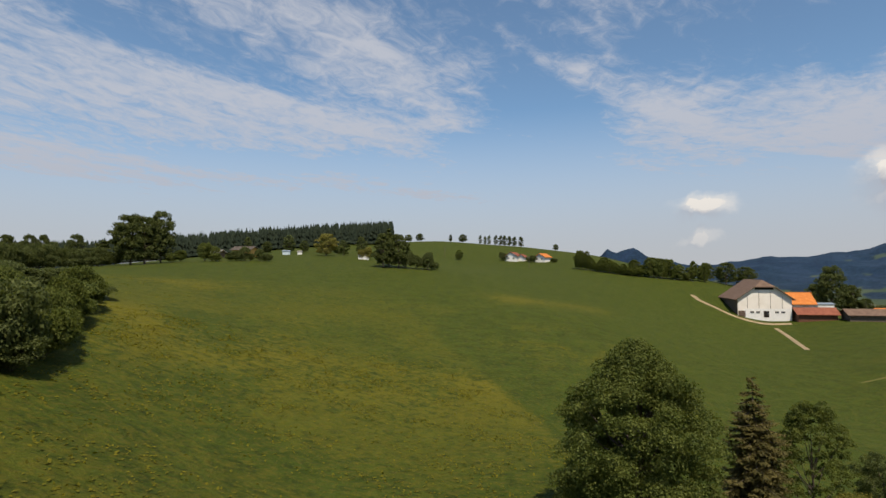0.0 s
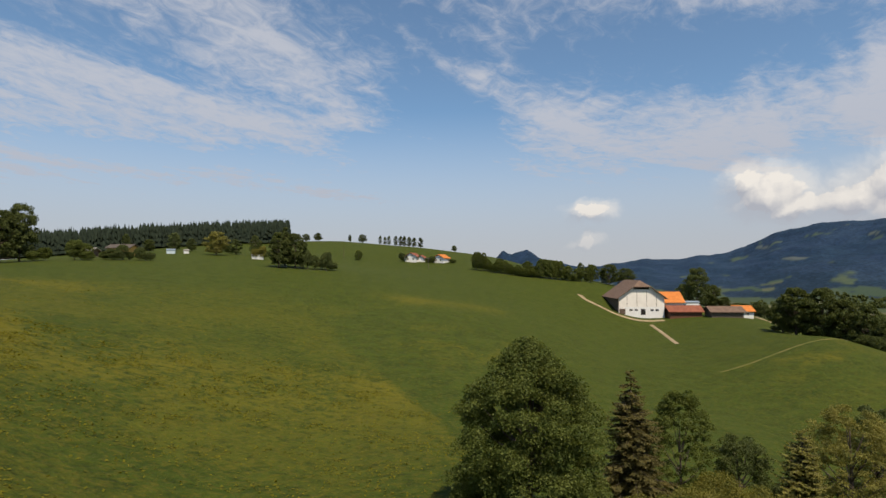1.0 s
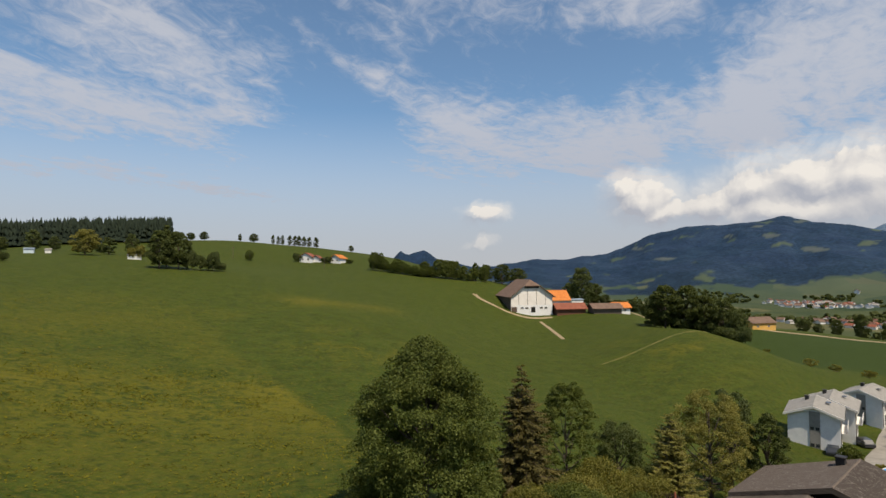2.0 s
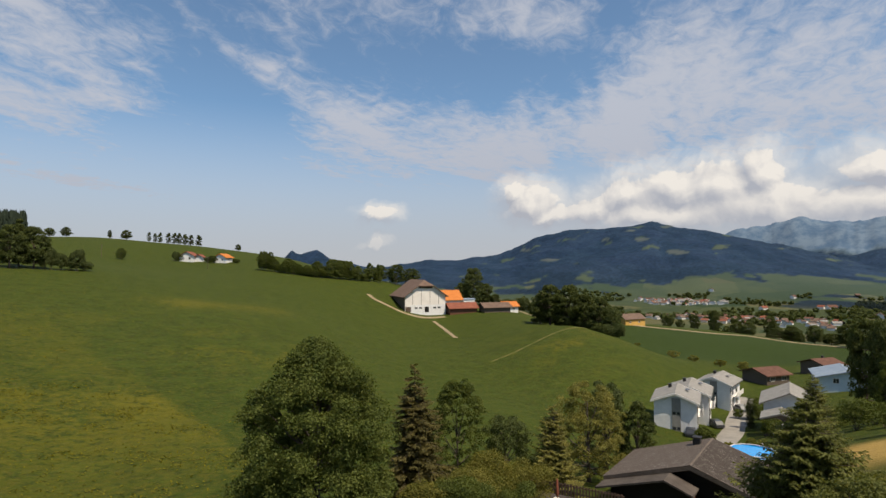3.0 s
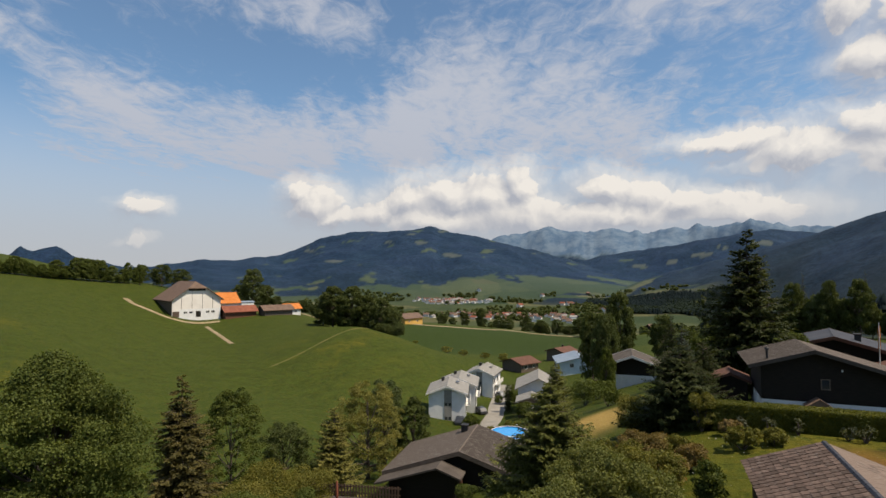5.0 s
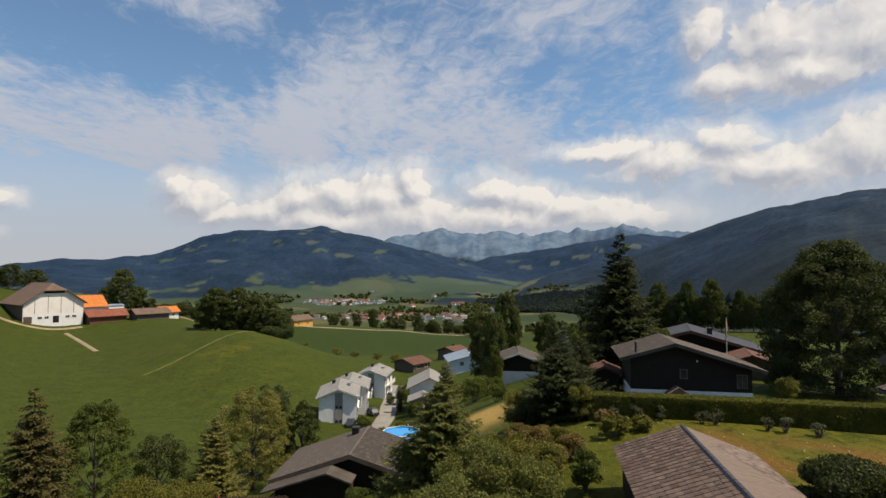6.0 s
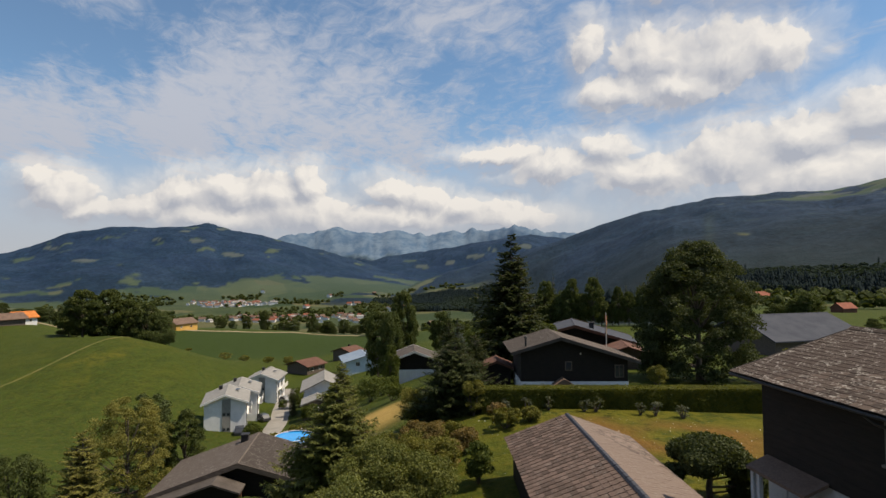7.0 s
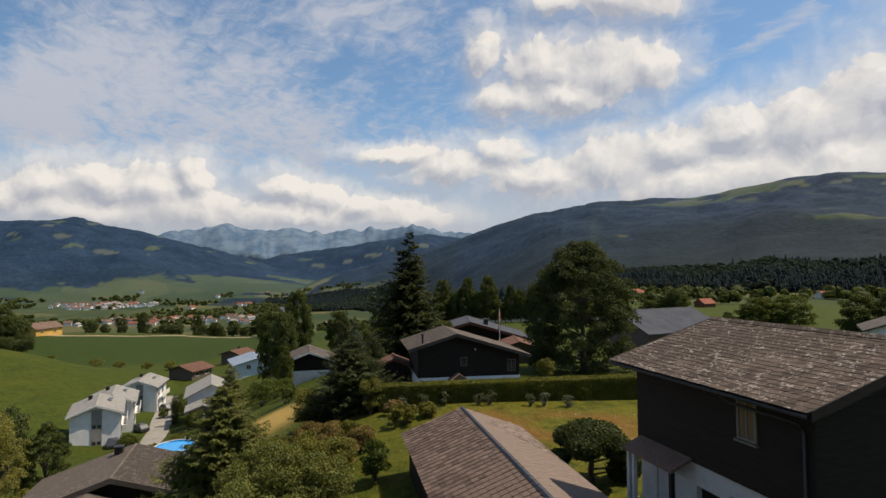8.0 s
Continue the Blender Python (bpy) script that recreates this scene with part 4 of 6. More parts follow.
BUSHES = [
    ("round green bush below the plum tree", MAT_LEAF_YELLOW, (29.8, 33.5, 3.0, 3.6), (34.5, 38, 4.2, 3.6), (31.8, 37, 2.6, 3.2), (36.9, 41, 4.6, 4.4), (40.6, 44, 4.0, 3.6)),
    ("green bush at the garden edge", MAT_LEAF, (34.9, 37, 3.4, 3.2), (62.8, 33, 2.6, 3.0), (46.0, 70, 3.0, 2.0), (56.6, 37, 1.6, 2.2), (33.0, 34, 3.4, 3.8), (38.9, 40, 3.6, 3.0)),
    ("upright green juniper bush in the garden", MAT_NEEDLE_LIGHT, (68.3, 27, 3.4, 4.2), (71.2, 26, 3.0, 3.3), (74.4, 26, 2.8, 2.7), (66.8, 24, 3.6, 3.2), (71.0, 23, 3.2, 2.2), (61.6, 26, 2.6, 3.0)),
    ("leafy green shrub in the flower bed", MAT_LEAF_YELLOW, (77.0, 34, 2.2, 1.6), (75.5, 30, 2.4, 2.2), (72.4, 30, 3.0, 2.6), (69.9, 31, 2.8, 2.6), (82.5, 36, 2.4, 1.3), (85.0, 37, 1.6, 1.0), (73.6, 33, 2.4, 2.0)),
    ("reddish flowering shrub in the flower bed", MAT_LEAF_BROWN, (78.4, 33, 1.7, 1.4), (75.8, 35, 1.5, 1.8), (74.6, 33, 2.0, 2.3), (73.0, 36, 2.2, 2.0), (76.8, 31, 1.6, 1.5), (81.5, 39, 1.8, 0.9)),
    ("yellowing shrub beside the spruce", MAT_LEAF_YELLOW, (73.2, 44, 2.8, 3.0), (79.2, 40, 1.6, 2.8), (70.5, 37, 2.2, 1.8)),
    ("small leafy fruit bush on the lawn", MAT_LEAF, (79.7, 28, 1.5, 2.2)),
    ("yellow-green bush along the pool", MAT_LEAF_YELLOW, (59.0, 84, 3.2, 1.6), (61.5, 83, 3.6, 1.7), (64.0, 80, 3.4, 2.2)),
    ("bush on the garden slope", MAT_LEAF, (70.8, 75, 4.0, 2.6), (75.9, 76, 3.0, 1.6), (68.6, 92, 4.0, 4.4), (69.8, 96, 4.4, 3.6), (67.0, 104, 5.0, 3.6), (71.0, 88, 2.4, 3.0), (76.5, 70, 3.4, 2.2)),
    ("bush beside the lane", MAT_LEAF, (57.0, 99, 2.2, 2.4), (61.6, 128, 4.6, 5.0), (60.0, 128, 2.0, 2.2), (57.2, 96, 3.0, 2.6), (63.4, 95, 4.0, 3.4), (62.6, 104, 3.4, 3.0), (64.6, 88, 4.0, 3.2)),
    ("low bush on the field edge", MAT_LEAF_YELLOW, (54.6, 196, 5.0, 2.4), (56.4, 202, 4.4, 2.2), (58.6, 206, 4.6, 2.4), (60.5, 205, 4.0, 3.0), (51.4, 192, 2.2, 1.2)),
    ("bush beneath the pine", MAT_LEAF_YELLOW, (97.2, 53, 2.0, 1.8), (110.3, 80, 6.0, 3.0), (108.4, 84, 4.0, 2.6)),
]
k = 100
for label, mat, *rows in BUSHES:
    for az, r, w, h in rows:
        k += 1
        far = r > 60
        bush("bush" if mat is not MAT_NEEDLE_LIGHT else "juniper_bush", k, spot(az, r), w, h, mat, label, int((1200 if far else 6000) * (w * h) ** 0.6 / 2.2), 0.15 if far else 0.07, group=label, clumps=30)


def build_topiary(place):
    """Clipped cloud tree: flat dome on a crooked stem, with small side pads."""
    ob = thing("topiary_tree", place, 0, "dark clipped cloud-pruned tree on the lawn", "tree")
    rng = np.random.default_rng(77)
    stem = [tube([(0, 0, -0.2), (0.06, 0.05, 0.6), (-0.05, 0.0, 1.3), (0, 0, 2.2)], [0.16, 0.13, 0.11, 0.08], 8)]
    pads = [(0, 0, 2.15, 1.35, 0.62), (-0.9, 0.5, 1.95, 0.8, 0.5), (0.8, -0.6, 1.95, 0.8, 0.5), (-0.6, -0.9, 1.9, 0.7, 0.5), (0.7, 0.9, 1.9, 0.7, 0.45), (-0.2, 1.5, 1.25, 0.45, 0.3),
            (0.2, -1.3, 1.2, 0.5, 0.34), (0.1, -1.7, 0.8, 0.55, 0.6), (0.4, -1.4, 0.5, 0.6, 0.55)]
    pts, nor = [], []
    for x, y, z, w, h in pads:
        stem.append(tube([(0, 0, z * 0.8), (x * 0.6, y * 0.6, z * 0.92), (x, y, z)], [0.05, 0.04, 0.02], 5))
        m = int(9500 * w * w)
        d = rng.normal(0, 1, (m, 3))
        d /= np.linalg.norm(d, axis=1, keepdims=True)
        pts.append(np.array((x, y, z)) + d * (w, w, h) * rng.uniform(0.8, 1.03, (m, 1)))
        nor.append(d)
    part("trunk", mesh_from("trunk", *join(stem), MAT_BARK, True), MAT_BARK, ob)
    part("crown", mesh_from("crown", *leaves(rng, np.concatenate(pts) + rng.normal(0, 0.05, (len(np.concatenate(pts)), 3)), np.concatenate(nor), 0.085, 0.8), MAT_NEEDLE), MAT_NEEDLE, ob)


build_topiary(spot(101.6, 26.5))


def build_hedge(name, a, b, thick, height, mat, label, leaf=0.085, density=420, core=MAT_LEAF_DARK):
    """A clipped hedge from a to b on the ground: a leafy skin over a twiggy core."""
    rng = np.random.default_rng(55)
    a, b = Vector(a), Vector(b)
    run = (b - a)
    length = math.hypot(run.x, run.y)
    ob = thing(name, a, math.degrees(math.atan2(run.y, run.x)), label, "hedge")
    fall = run.z / length
    steps = int(length)
    xs = np.linspace(0, length, steps + 1)
    t = thick / 2 - 0.12
    verts = np.array([(x, y, x * fall + z) for x in xs for y, z in ((-t, -0.3), (-t, height - 0.12), (t, height - 0.12), (t, -0.3))])
    faces = [(4 * i + k, 4 * i + k + 1, 4 * i + k + 5, 4 * i + k + 4) for i in range(steps) for k in range(3)] + [(0, 1, 2, 3), tuple(4 * steps + q for q in (3, 2, 1, 0))]
    part("core", mesh_from("core", verts, faces, core), core, ob)
    pts, nor = [], []
    for normal, area in (((0, -1, 0), length * height), ((0, 1, 0), length * height), ((0, 0, 1), length * thick), ((1, 0, 0), thick * height), ((-1, 0, 0), thick * height)):
        m = int(area * density)
        x, u = rng.uniform(0, length, m), rng.uniform(0, 1, m)
        bulge = 0.10 * fbm(x / 1.1, u * 2, 2, 3)
        if normal[2]:
            p = np.stack([x, (u - 0.5) * thick, height + bulge + rng.normal(0, 0.025, m)], -1)
        elif normal[1]:
            p = np.stack([x, normal[1] * (thick / 2 + bulge + rng.normal(0, 0.03, m)), u * height], -1)
        else:
            p = np.stack([np.where(normal[0] > 0, length, 0) + rng.normal(0, 0.05, m), (rng.uniform(0, 1, m) - 0.5) * thick, u * height], -1)
        p[:, 2] += p[:, 0] * fall
        pts.append(p), nor.append(np.tile(normal, (m, 1)))
    part("foliage", mesh_from("foliage", *leaves(rng, np.concatenate(pts), np.concatenate(nor).astype(float), leaf, 0.34), mat), mat, ob)
    return ob


build_hedge("hedge", spot(80.1, 40.6), spot(109.5, 46.5), 1.5, 1.75, MAT_HEDGE, "long clipped green hedge across the garden")
for i, az in enumerate((81.4, 82.4, 84.6, 86.8, 90.3, 91.4, 95.6, 97.0, 99.4)):
    bush("rose_bush", 300 + i, spot(az, 39.6 + 0.02 * (az - 80)), 0.7 + 0.2 * (i % 3), 0.9 + 0.2 * (i % 2), MAT_ROSE, "pale flowering rose bush in front of the hedge", 260, 0.08, group="rose bushes", clumps=12)

# ---- hedgerow and crest trees: a few grown forms, set at differing sizes ----
FORMS = {}


def form(key):
    if key not in FORMS:
        seed = 500 + len(FORMS)
        if key.startswith("broad"):
            trunk, crown = broad_tree(seed, 10, 9, 0.06, 130, 13000, 0.23, 0.3, 0.8, 0.72)
        elif key.startswith("tall"):
            trunk, crown = broad_tree(seed, 10, 4.4, 0.03, 70, 4500, 0.28, 0.1, 1.1, 0.75)
        elif key.startswith("spruce"):
            trunk, crown = spruce_tree(seed, 10, 4.2, 20, 8, 0.05, 0.3)
        else:
            trunk, crown = shrub(seed, 10, 6, 9000, 0.24, 60)
        FORMS[key] = (trunk, crown, {})
    return FORMS[key]


def stand(name, key, place, height, width, mat, label, group="", category="tree"):
    """A tree or bush of one of the grown forms, scaled to its height and width."""
    trunk, crown, meshes = form(key)
    full = {"b": (9.0, 10.0), "t": (4.6, 10.0), "s": (4.2, 10.0), "h": (10.0, 6.0)}[key[0]]
    ob = thing(name, place, (place[0] * 37 + place[1] * 91) % 360, label, category, group)
    ob.scale = (width / full[0], width / full[0], height / full[1])
    if mat not in meshes:
        meshes[mat] = mesh_from("crown", *crown, mat)
    part("trunk", trunk, MAT_BARK, ob)
    part("crown", meshes[mat], mat, ob)
    return ob


CREST = [
    ("oak_tree", "broad", MAT_LEAF_DARK, "big old oak tree on the crest of the meadow", (-29.6, 206, 16.4, 13.0), (-27.2, 208, 17.4, 10.0), (-28.5, 205, 15.6, 12.0)),
    ("chestnut_tree", "broad", MAT_LEAF_YELLOW, "rounded yellowish chestnut tree on the meadow", (-12.0, 249, 9.8, 10.6)),
    ("lime_tree", "broad_b", MAT_LEAF_DARK, "dark lime tree among bushes on the crest", (-6.2, 205, 12.6, 9.4), (-4.6, 207, 12.6, 9.6)),
    ("ash_tree", "tall", MAT_LEAF_DARK, "tall tree among the crest bushes", (-5.6, 212, 14.6, 4.4), (-31.8, 230, 9.0, 7.0), (-10.2, 262, 7.0, 6.0)),
    ("lone_tree", "broad", MAT_LEAF, "small lone tree on the hill pasture", (1.7, 333, 6.0, 5.4)),
    ("ridge_tree", "broad_b", MAT_LEAF_DARK, "small tree on the ridge line", (2.1, 478, 7.2, 9.0), (-2.4, 470, 6.8, 8.0), (-3.6, 460, 6.0, 8.0), (11.6, 440, 5.0, 5.0), (0.8, 480, 6.2, 3.6)),
    ("beech_tree", "broad", MAT_LEAF_DARK, "large rounded beech tree behind the barn", (35.2, 300, 19.5, 13.5), (27.2, 322, 11.5, 12.0), (28.8, 326, 11.0, 12.0), (25.6, 318, 9.0, 9.0), (34.0, 330, 10.0, 10.0)),
    ("beech_tree", "broad_b", MAT_LEAF_DARK, "broad dark tree at the hill edge", (43.0, 216, 15.4, 14.0), (44.9, 214, 16.4, 13.0), (46.4, 213, 14.6, 11.0), (48.0, 208, 14.6, 10.0), (42.0, 222, 12.0, 9.0), (49.0, 204, 11.0, 7.0)),
    ("poplar_tree", "tall", MAT_LEAF_DARK, "slim poplar tree in a row on the ridge", (3.9, 470, 7.4, 3.4), (4.4, 470, 6.8, 3.4), (4.8, 468, 7.8, 3.8), (5.5, 466, 8.2, 4.4), (6.0, 465, 8.4, 4.6), (6.4, 463, 8.6, 4.6), (6.9, 460, 8.2, 4.8), (7.4, 458, 8.0, 5.0), (8.1, 455, 8.4, 5.0)),
    ("ash_tree", "broad", MAT_LEAF_DARK, "tall leafy tree above the hamlet", (69.4, 126, 16.0, 6.6), (72.0, 130, 19.0, 7.6), (70.6, 122, 15.0, 6.4), (76.0, 140, 12.0, 7.0)),
    ("apple_tree", "broad_b", MAT_LEAF, "leafy orchard tree near the chalets", (70.7, 100, 8.0, 3.4), (78.3, 100, 8.0, 6.0), (80.2, 95, 8.0, 6.5), (86.8, 70, 5.6, 5.0), (81.0, 72, 6.0, 5.0)),
    ("lime_tree", "broad", MAT_LEAF, "yellow-green lime tree below the farm fields", (116.6, 170, 10.6, 12.0), (118.8, 172, 11.4, 13.0)),
    ("lime_tree", "broad_b", MAT_LEAF_DARK, "dark lime tree below the farm fields", (123.8, 150, 10.4, 10.0), (126.2, 150, 10.6, 11.0), (114.0, 230, 6.0, 6.0)),
    ("orchard_tree", "broad", MAT_LEAF_DARK, "rounded tree beside the sheet-roofed barn", (109.6, 330, 16.0, 16.0), (108.6, 330, 12.0, 12.0), (116.2, 560, 14.0, 9.0), (107.2, 340, 9.0, 12.0)),
]
for name, key, mat, label, *rows in CREST:
    for az, r, h, w in rows:
        stand(name, key, spot(az, r), h, w, mat, label, group=label if len(rows) > 2 else "")

rng = random.Random(11)


def row_of_bushes(line, count, height, width, mat, label, key="hump", name="hedgerow_bush"):
    """Bushes strung along a line of (bearing, distance) points."""
    for i in range(count):
        t = (i + rng.uniform(0.2, 0.8)) / count * (len(line) - 1)
        a, b = line[int(t)], line[min(int(t) + 1, len(line) - 1)]
        f = t - int(t)
        az, r = a[0] + (b[0] - a[0]) * f, a[1] + (b[1] - a[1]) * f
        h, w = height * rng.choice((0.6, 0.8, 0.95, 1.1, 1.4)), width * rng.uniform(0.65, 1.25)
        stand(name, key + rng.choice(["", "_b"]), spot(az, r + rng.uniform(-2, 2)), h, w, mat, label, label, "bush" if key == "hump" else "tree")


row_of_bushes([(-41, 182), (-36, 202), (-30.5, 212)], 18, 5.6, 8.0, MAT_LEAF_DARK, "thick dark hedgerow bush on the crest")
row_of_bushes([(-41, 230), (-32, 240)], 12, 8.6, 8.0, MAT_LEAF_DARK, "tree behind the crest hedgerow", "broad", "hedgerow_tree")
row_of_bushes([(-26.6, 207), (-25.2, 207)], 2, 5.2, 6.4, MAT_LEAF, "rounded bush beside the oak")
row_of_bushes([(-23.9, 207), (-22, 207)], 3, 4.8, 5.6, MAT_LEAF, "rounded bush on the crest")
row_of_bushes([(-21.6, 209), (-17.2, 209)], 8, 4.6, 4.6, MAT_LEAF_DARK, "dark bush in front of the hill house")
row_of_bushes([(-4.2, 206), (-0.6, 208)], 6, 5.0, 4.4, MAT_LEAF_DARK, "dark bush at the end of the crest hedge")
row_of_bushes([(-8.6, 236), (-7.4, 236)], 2, 4.0, 4.6, MAT_LEAF_YELLOW, "light green bush by the white hut")
row_of_bushes([(13.6, 299), (18, 285), (21.5, 290), (25.6, 306)], 30, 7.0, 7.0, MAT_LEAF, "leafy tree in the long hedgerow above the barn", "broad", "hedgerow_tree")
row_of_bushes([(5.9, 352), (6.6, 350)], 2, 4.0, 5.0, MAT_LEAF_DARK, "bush beside the red-roofed farm")
row_of_bushes([(8.6, 345), (9.4, 342), (11.6, 338)], 5, 4.0, 5.0, MAT_LEAF_DARK, "bush beside the upper farm")
row_of_bushes([(35.6, 312), (41, 300), (46, 290), (49.4, 300)], 20, 8.6, 9.0, MAT_LEAF_DARK, "tree in the belt behind the farm", "broad", "belt_tree")
row_of_bushes([(41.3, 228), (44, 219), (48, 202), (50.2, 186)], 10, 3.6, 6.0, MAT_LEAF_DARK, "low dark bush under the hill-edge trees")
row_of_bushes([(53, 420), (60, 430), (66, 420)], 9, 11.0, 9.0, MAT_LEAF_DARK, "tree beyond the far field", "broad", "field_tree")
row_of_bushes([(62.5, 350), (67.5, 340), (70, 300)], 7, 10.0, 11.0, MAT_LEAF_DARK, "rounded tree at the end of the far field", "broad", "field_tree")
row_of_bushes([(-8, 260), (-14, 290), (-20, 300)], 7, 6.5, 6.0, MAT_LEAF_DARK, "leafy tree before the spruce forest", "broad", "wood_edge_tree")
row_of_bushes([(-36.4, 54), (-35.0, 64), (-33.8, 78), (-32.8, 92)], 15, 3.8, 5.4, MAT_LEAF, "dense rounded bush in the meadow hedge")
row_of_bushes([(-45, 100), (-39, 100), (-35, 100), (-32.6, 97)], 16, 3.2, 6.4, MAT_LEAF_DARK, "dark bush in the upper meadow hedge")
row_of_bushes([(-42, 60), (-40, 74), (-38, 88)], 12, 3.0, 5.4, MAT_LEAF, "rounded bush inside the meadow copse")
row_of_bushes([(-45.0, 46), (-40.5, 49), (-37.6, 51)], 7, 4.6, 6.4, MAT_LEAF_DARK, "tall dark bush at the end of the meadow hedge")
stand("walnut_tree", "broad", spot(-48, 29), 7.4, 8, MAT_LEAF_DARK, "large dark walnut tree beside the meadow")
stand("walnut_tree", "broad_b", spot(-44.0, 42), 5.6, 7.0, MAT_LEAF_DARK, "dark walnut tree at the end of the meadow hedge")


row_of_bushes([(84.5, 262), (90, 250), (97, 245), (103.5, 262)], 26, 15.0, 9.5, MAT_LEAF_DARK, "dark tree at the foot of the mountain forest", "broad", "forest_edge_tree")
row_of_bushes([(84.0, 290), (94, 280), (103.5, 290)], 16, 19.0, 8.0, MAT_NEEDLE, "dark spruce at the foot of the mountain forest", "spruce", "forest_edge_spruce")


# ---- far woods ----
def conifer_shape(rng_np):
    """A coarse spruce of unit height: stacked ragged skirts."""
    pieces = []
    for i in range(4):
        z, w = 0.08 + 0.22 * i, 0.19 * (1 - i * 0.21)
        m = 6
        ang = np.arange(m) * 2 * math.pi / m + i * 0.5
        rim = np.stack([np.cos(ang) * w, np.sin(ang) * w, np.full(m, z)], -1) * (1 + 0.25 * rng_np.uniform(-1, 1, (m, 1)))
        v = np.concatenate([rim, [[0, 0, z + 0.36]]])
        pieces.append((v, np.array([(k, (k + 1) % m, m) for k in range(m)])))
    return join(pieces)


def scatter_stuff(name, shape, places, heights, mat, label, widths=None):
    """Copies of a coarse shape joined into one mesh."""
    v, f = shape
    g = np.random.default_rng(5)
    m = len(places)
    turn = g.uniform(0, 6.28, m)
    c, s = np.cos(turn)[:, None], np.sin(turn)[:, None]
    w = (heights if widths is None else widths)[:, None] * g.uniform(0.85, 1.15, (m, 1))
    x = (v[None, :, 0] * c - v[None, :, 1] * s) * w + places[:, 0:1]
    y = (v[None, :, 0] * s + v[None, :, 1] * c) * w + places[:, 1:2]
    z = v[None, :, 2] * heights[:, None] + places[:, 2:3]
    verts = np.stack([x, y, z], -1).reshape(-1, 3)
    faces = (f[None] + (np.arange(m) * len(v))[:, None, None]).reshape(-1, f.shape[1])
    return tagged(new(name, mesh_from(name, verts, faces, mat)), label, "forest", kind="stuff")


def polar_places(g, count, az, r):
    a, d = np.radians(g.uniform(*az, count)), np.sqrt(g.uniform(r[0] ** 2, r[1] ** 2, count))
    x, y = d * np.sin(a), d * np.cos(a)
    return np.stack([x, y, land(x, y)], -1)


def crown_shape(g):
    """A coarse leafy crown of unit height."""
    ball = []
    for _ in range(5):
        d = g.normal(0, 1, (12, 3))
        d /= np.linalg.norm(d, axis=1, keepdims=True)
        ball.append(leaves(g, d * (0.3, 0.3, 0.32) + (g.uniform(-0.12, 0.12), g.uniform(-0.12, 0.12), 0.5), d, np.full(12, 0.36), 0.3, 1.2))
    return join(ball)


def build_forests():
    g = np.random.default_rng(21)
    spruce, crown = conifer_shape(g), crown_shape(g)
    p = polar_places(g, 5200, (-46, -5.2), (385, 480))
    keep = np.hypot(p[:, 0], p[:, 1]) > 405 + 10 * np.sin(p[:, 0] / 17)
    p = p[keep]
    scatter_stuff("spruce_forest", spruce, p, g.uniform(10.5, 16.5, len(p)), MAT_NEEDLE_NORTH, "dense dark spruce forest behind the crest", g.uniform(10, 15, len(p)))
    p = np.concatenate([polar_places(g, 26000, (69, 131), (480, 1000)), polar_places(g, 15000, (69, 85), (800, 2000)), polar_places(g, 1000, (83.5, 104.5), (330, 480))])
    w = woods(p[:, 0], p[:, 1], p[:, 2])
    far = np.hypot(p[:, 0], p[:, 1])
    bearing = np.degrees(np.arctan2(p[:, 0], p[:, 1]))
    p = p[(w > 0.45) & ((far + g.uniform(-420, 420, len(far)) < 820) | (bearing < 84))]
    kind = fbm(p[:, 0] / 170, p[:, 1] / 170, 3, 71) + g.normal(0, 0.06, len(p)) > 0.02
    a, b = p[kind], p[~kind]
    scatter_stuff("mountain_broadleaf_forest", crown, a, g.uniform(8, 13, len(a)), MAT_LEAF_HAZED, "dark leafy forest on the mountain flank", g.uniform(9, 15, len(a)))
    scatter_stuff("mountain_spruce_forest", spruce, b, g.uniform(9, 16, len(b)), MAT_NEEDLE_HAZED, "dark spruce forest on the mountain flank", g.uniform(13, 20, len(b)))
    p = polar_places(g, 8200, (40, 128), (560, 2250))
    n = fbm(p[:, 0] / 150, p[:, 1] / 150, 3, 51)
    w = woods(p[:, 0], p[:, 1], p[:, 2])
    p = p[(n > 0.075) & (w < 0.5)]
    scatter_stuff("valley_trees", crown, p, g.uniform(7, 15, len(p)), MAT_LEAF_DARK, "scattered trees and copses on the valley floor", g.uniform(8, 16, len(p)))


# mountain broadleaves, likewise blued with painted air haze
MAT_LEAF_HAZED = leaf_material("hazed_forest_leaf", (0.016, 0.028, 0.024), (0.034, 0.048, 0.034), 0.95)


def build_lawn_flowers():
    g = np.random.default_rng(31)
    p = polar_places(g, 420, (77, 109), (23, 39)) + (0, 0, 0.16)
    d = np.tile((0.0, 0.0, 1.0), (len(p), 1))
    tagged(new("lawn_flowers", mesh_from("lawn_flowers", *leaves(g, p, d, np.full(len(p), 0.045), 0.5, 1.1), MAT_TRIM)), "small white flowers in the lawn", "flowers", kind="stuff")


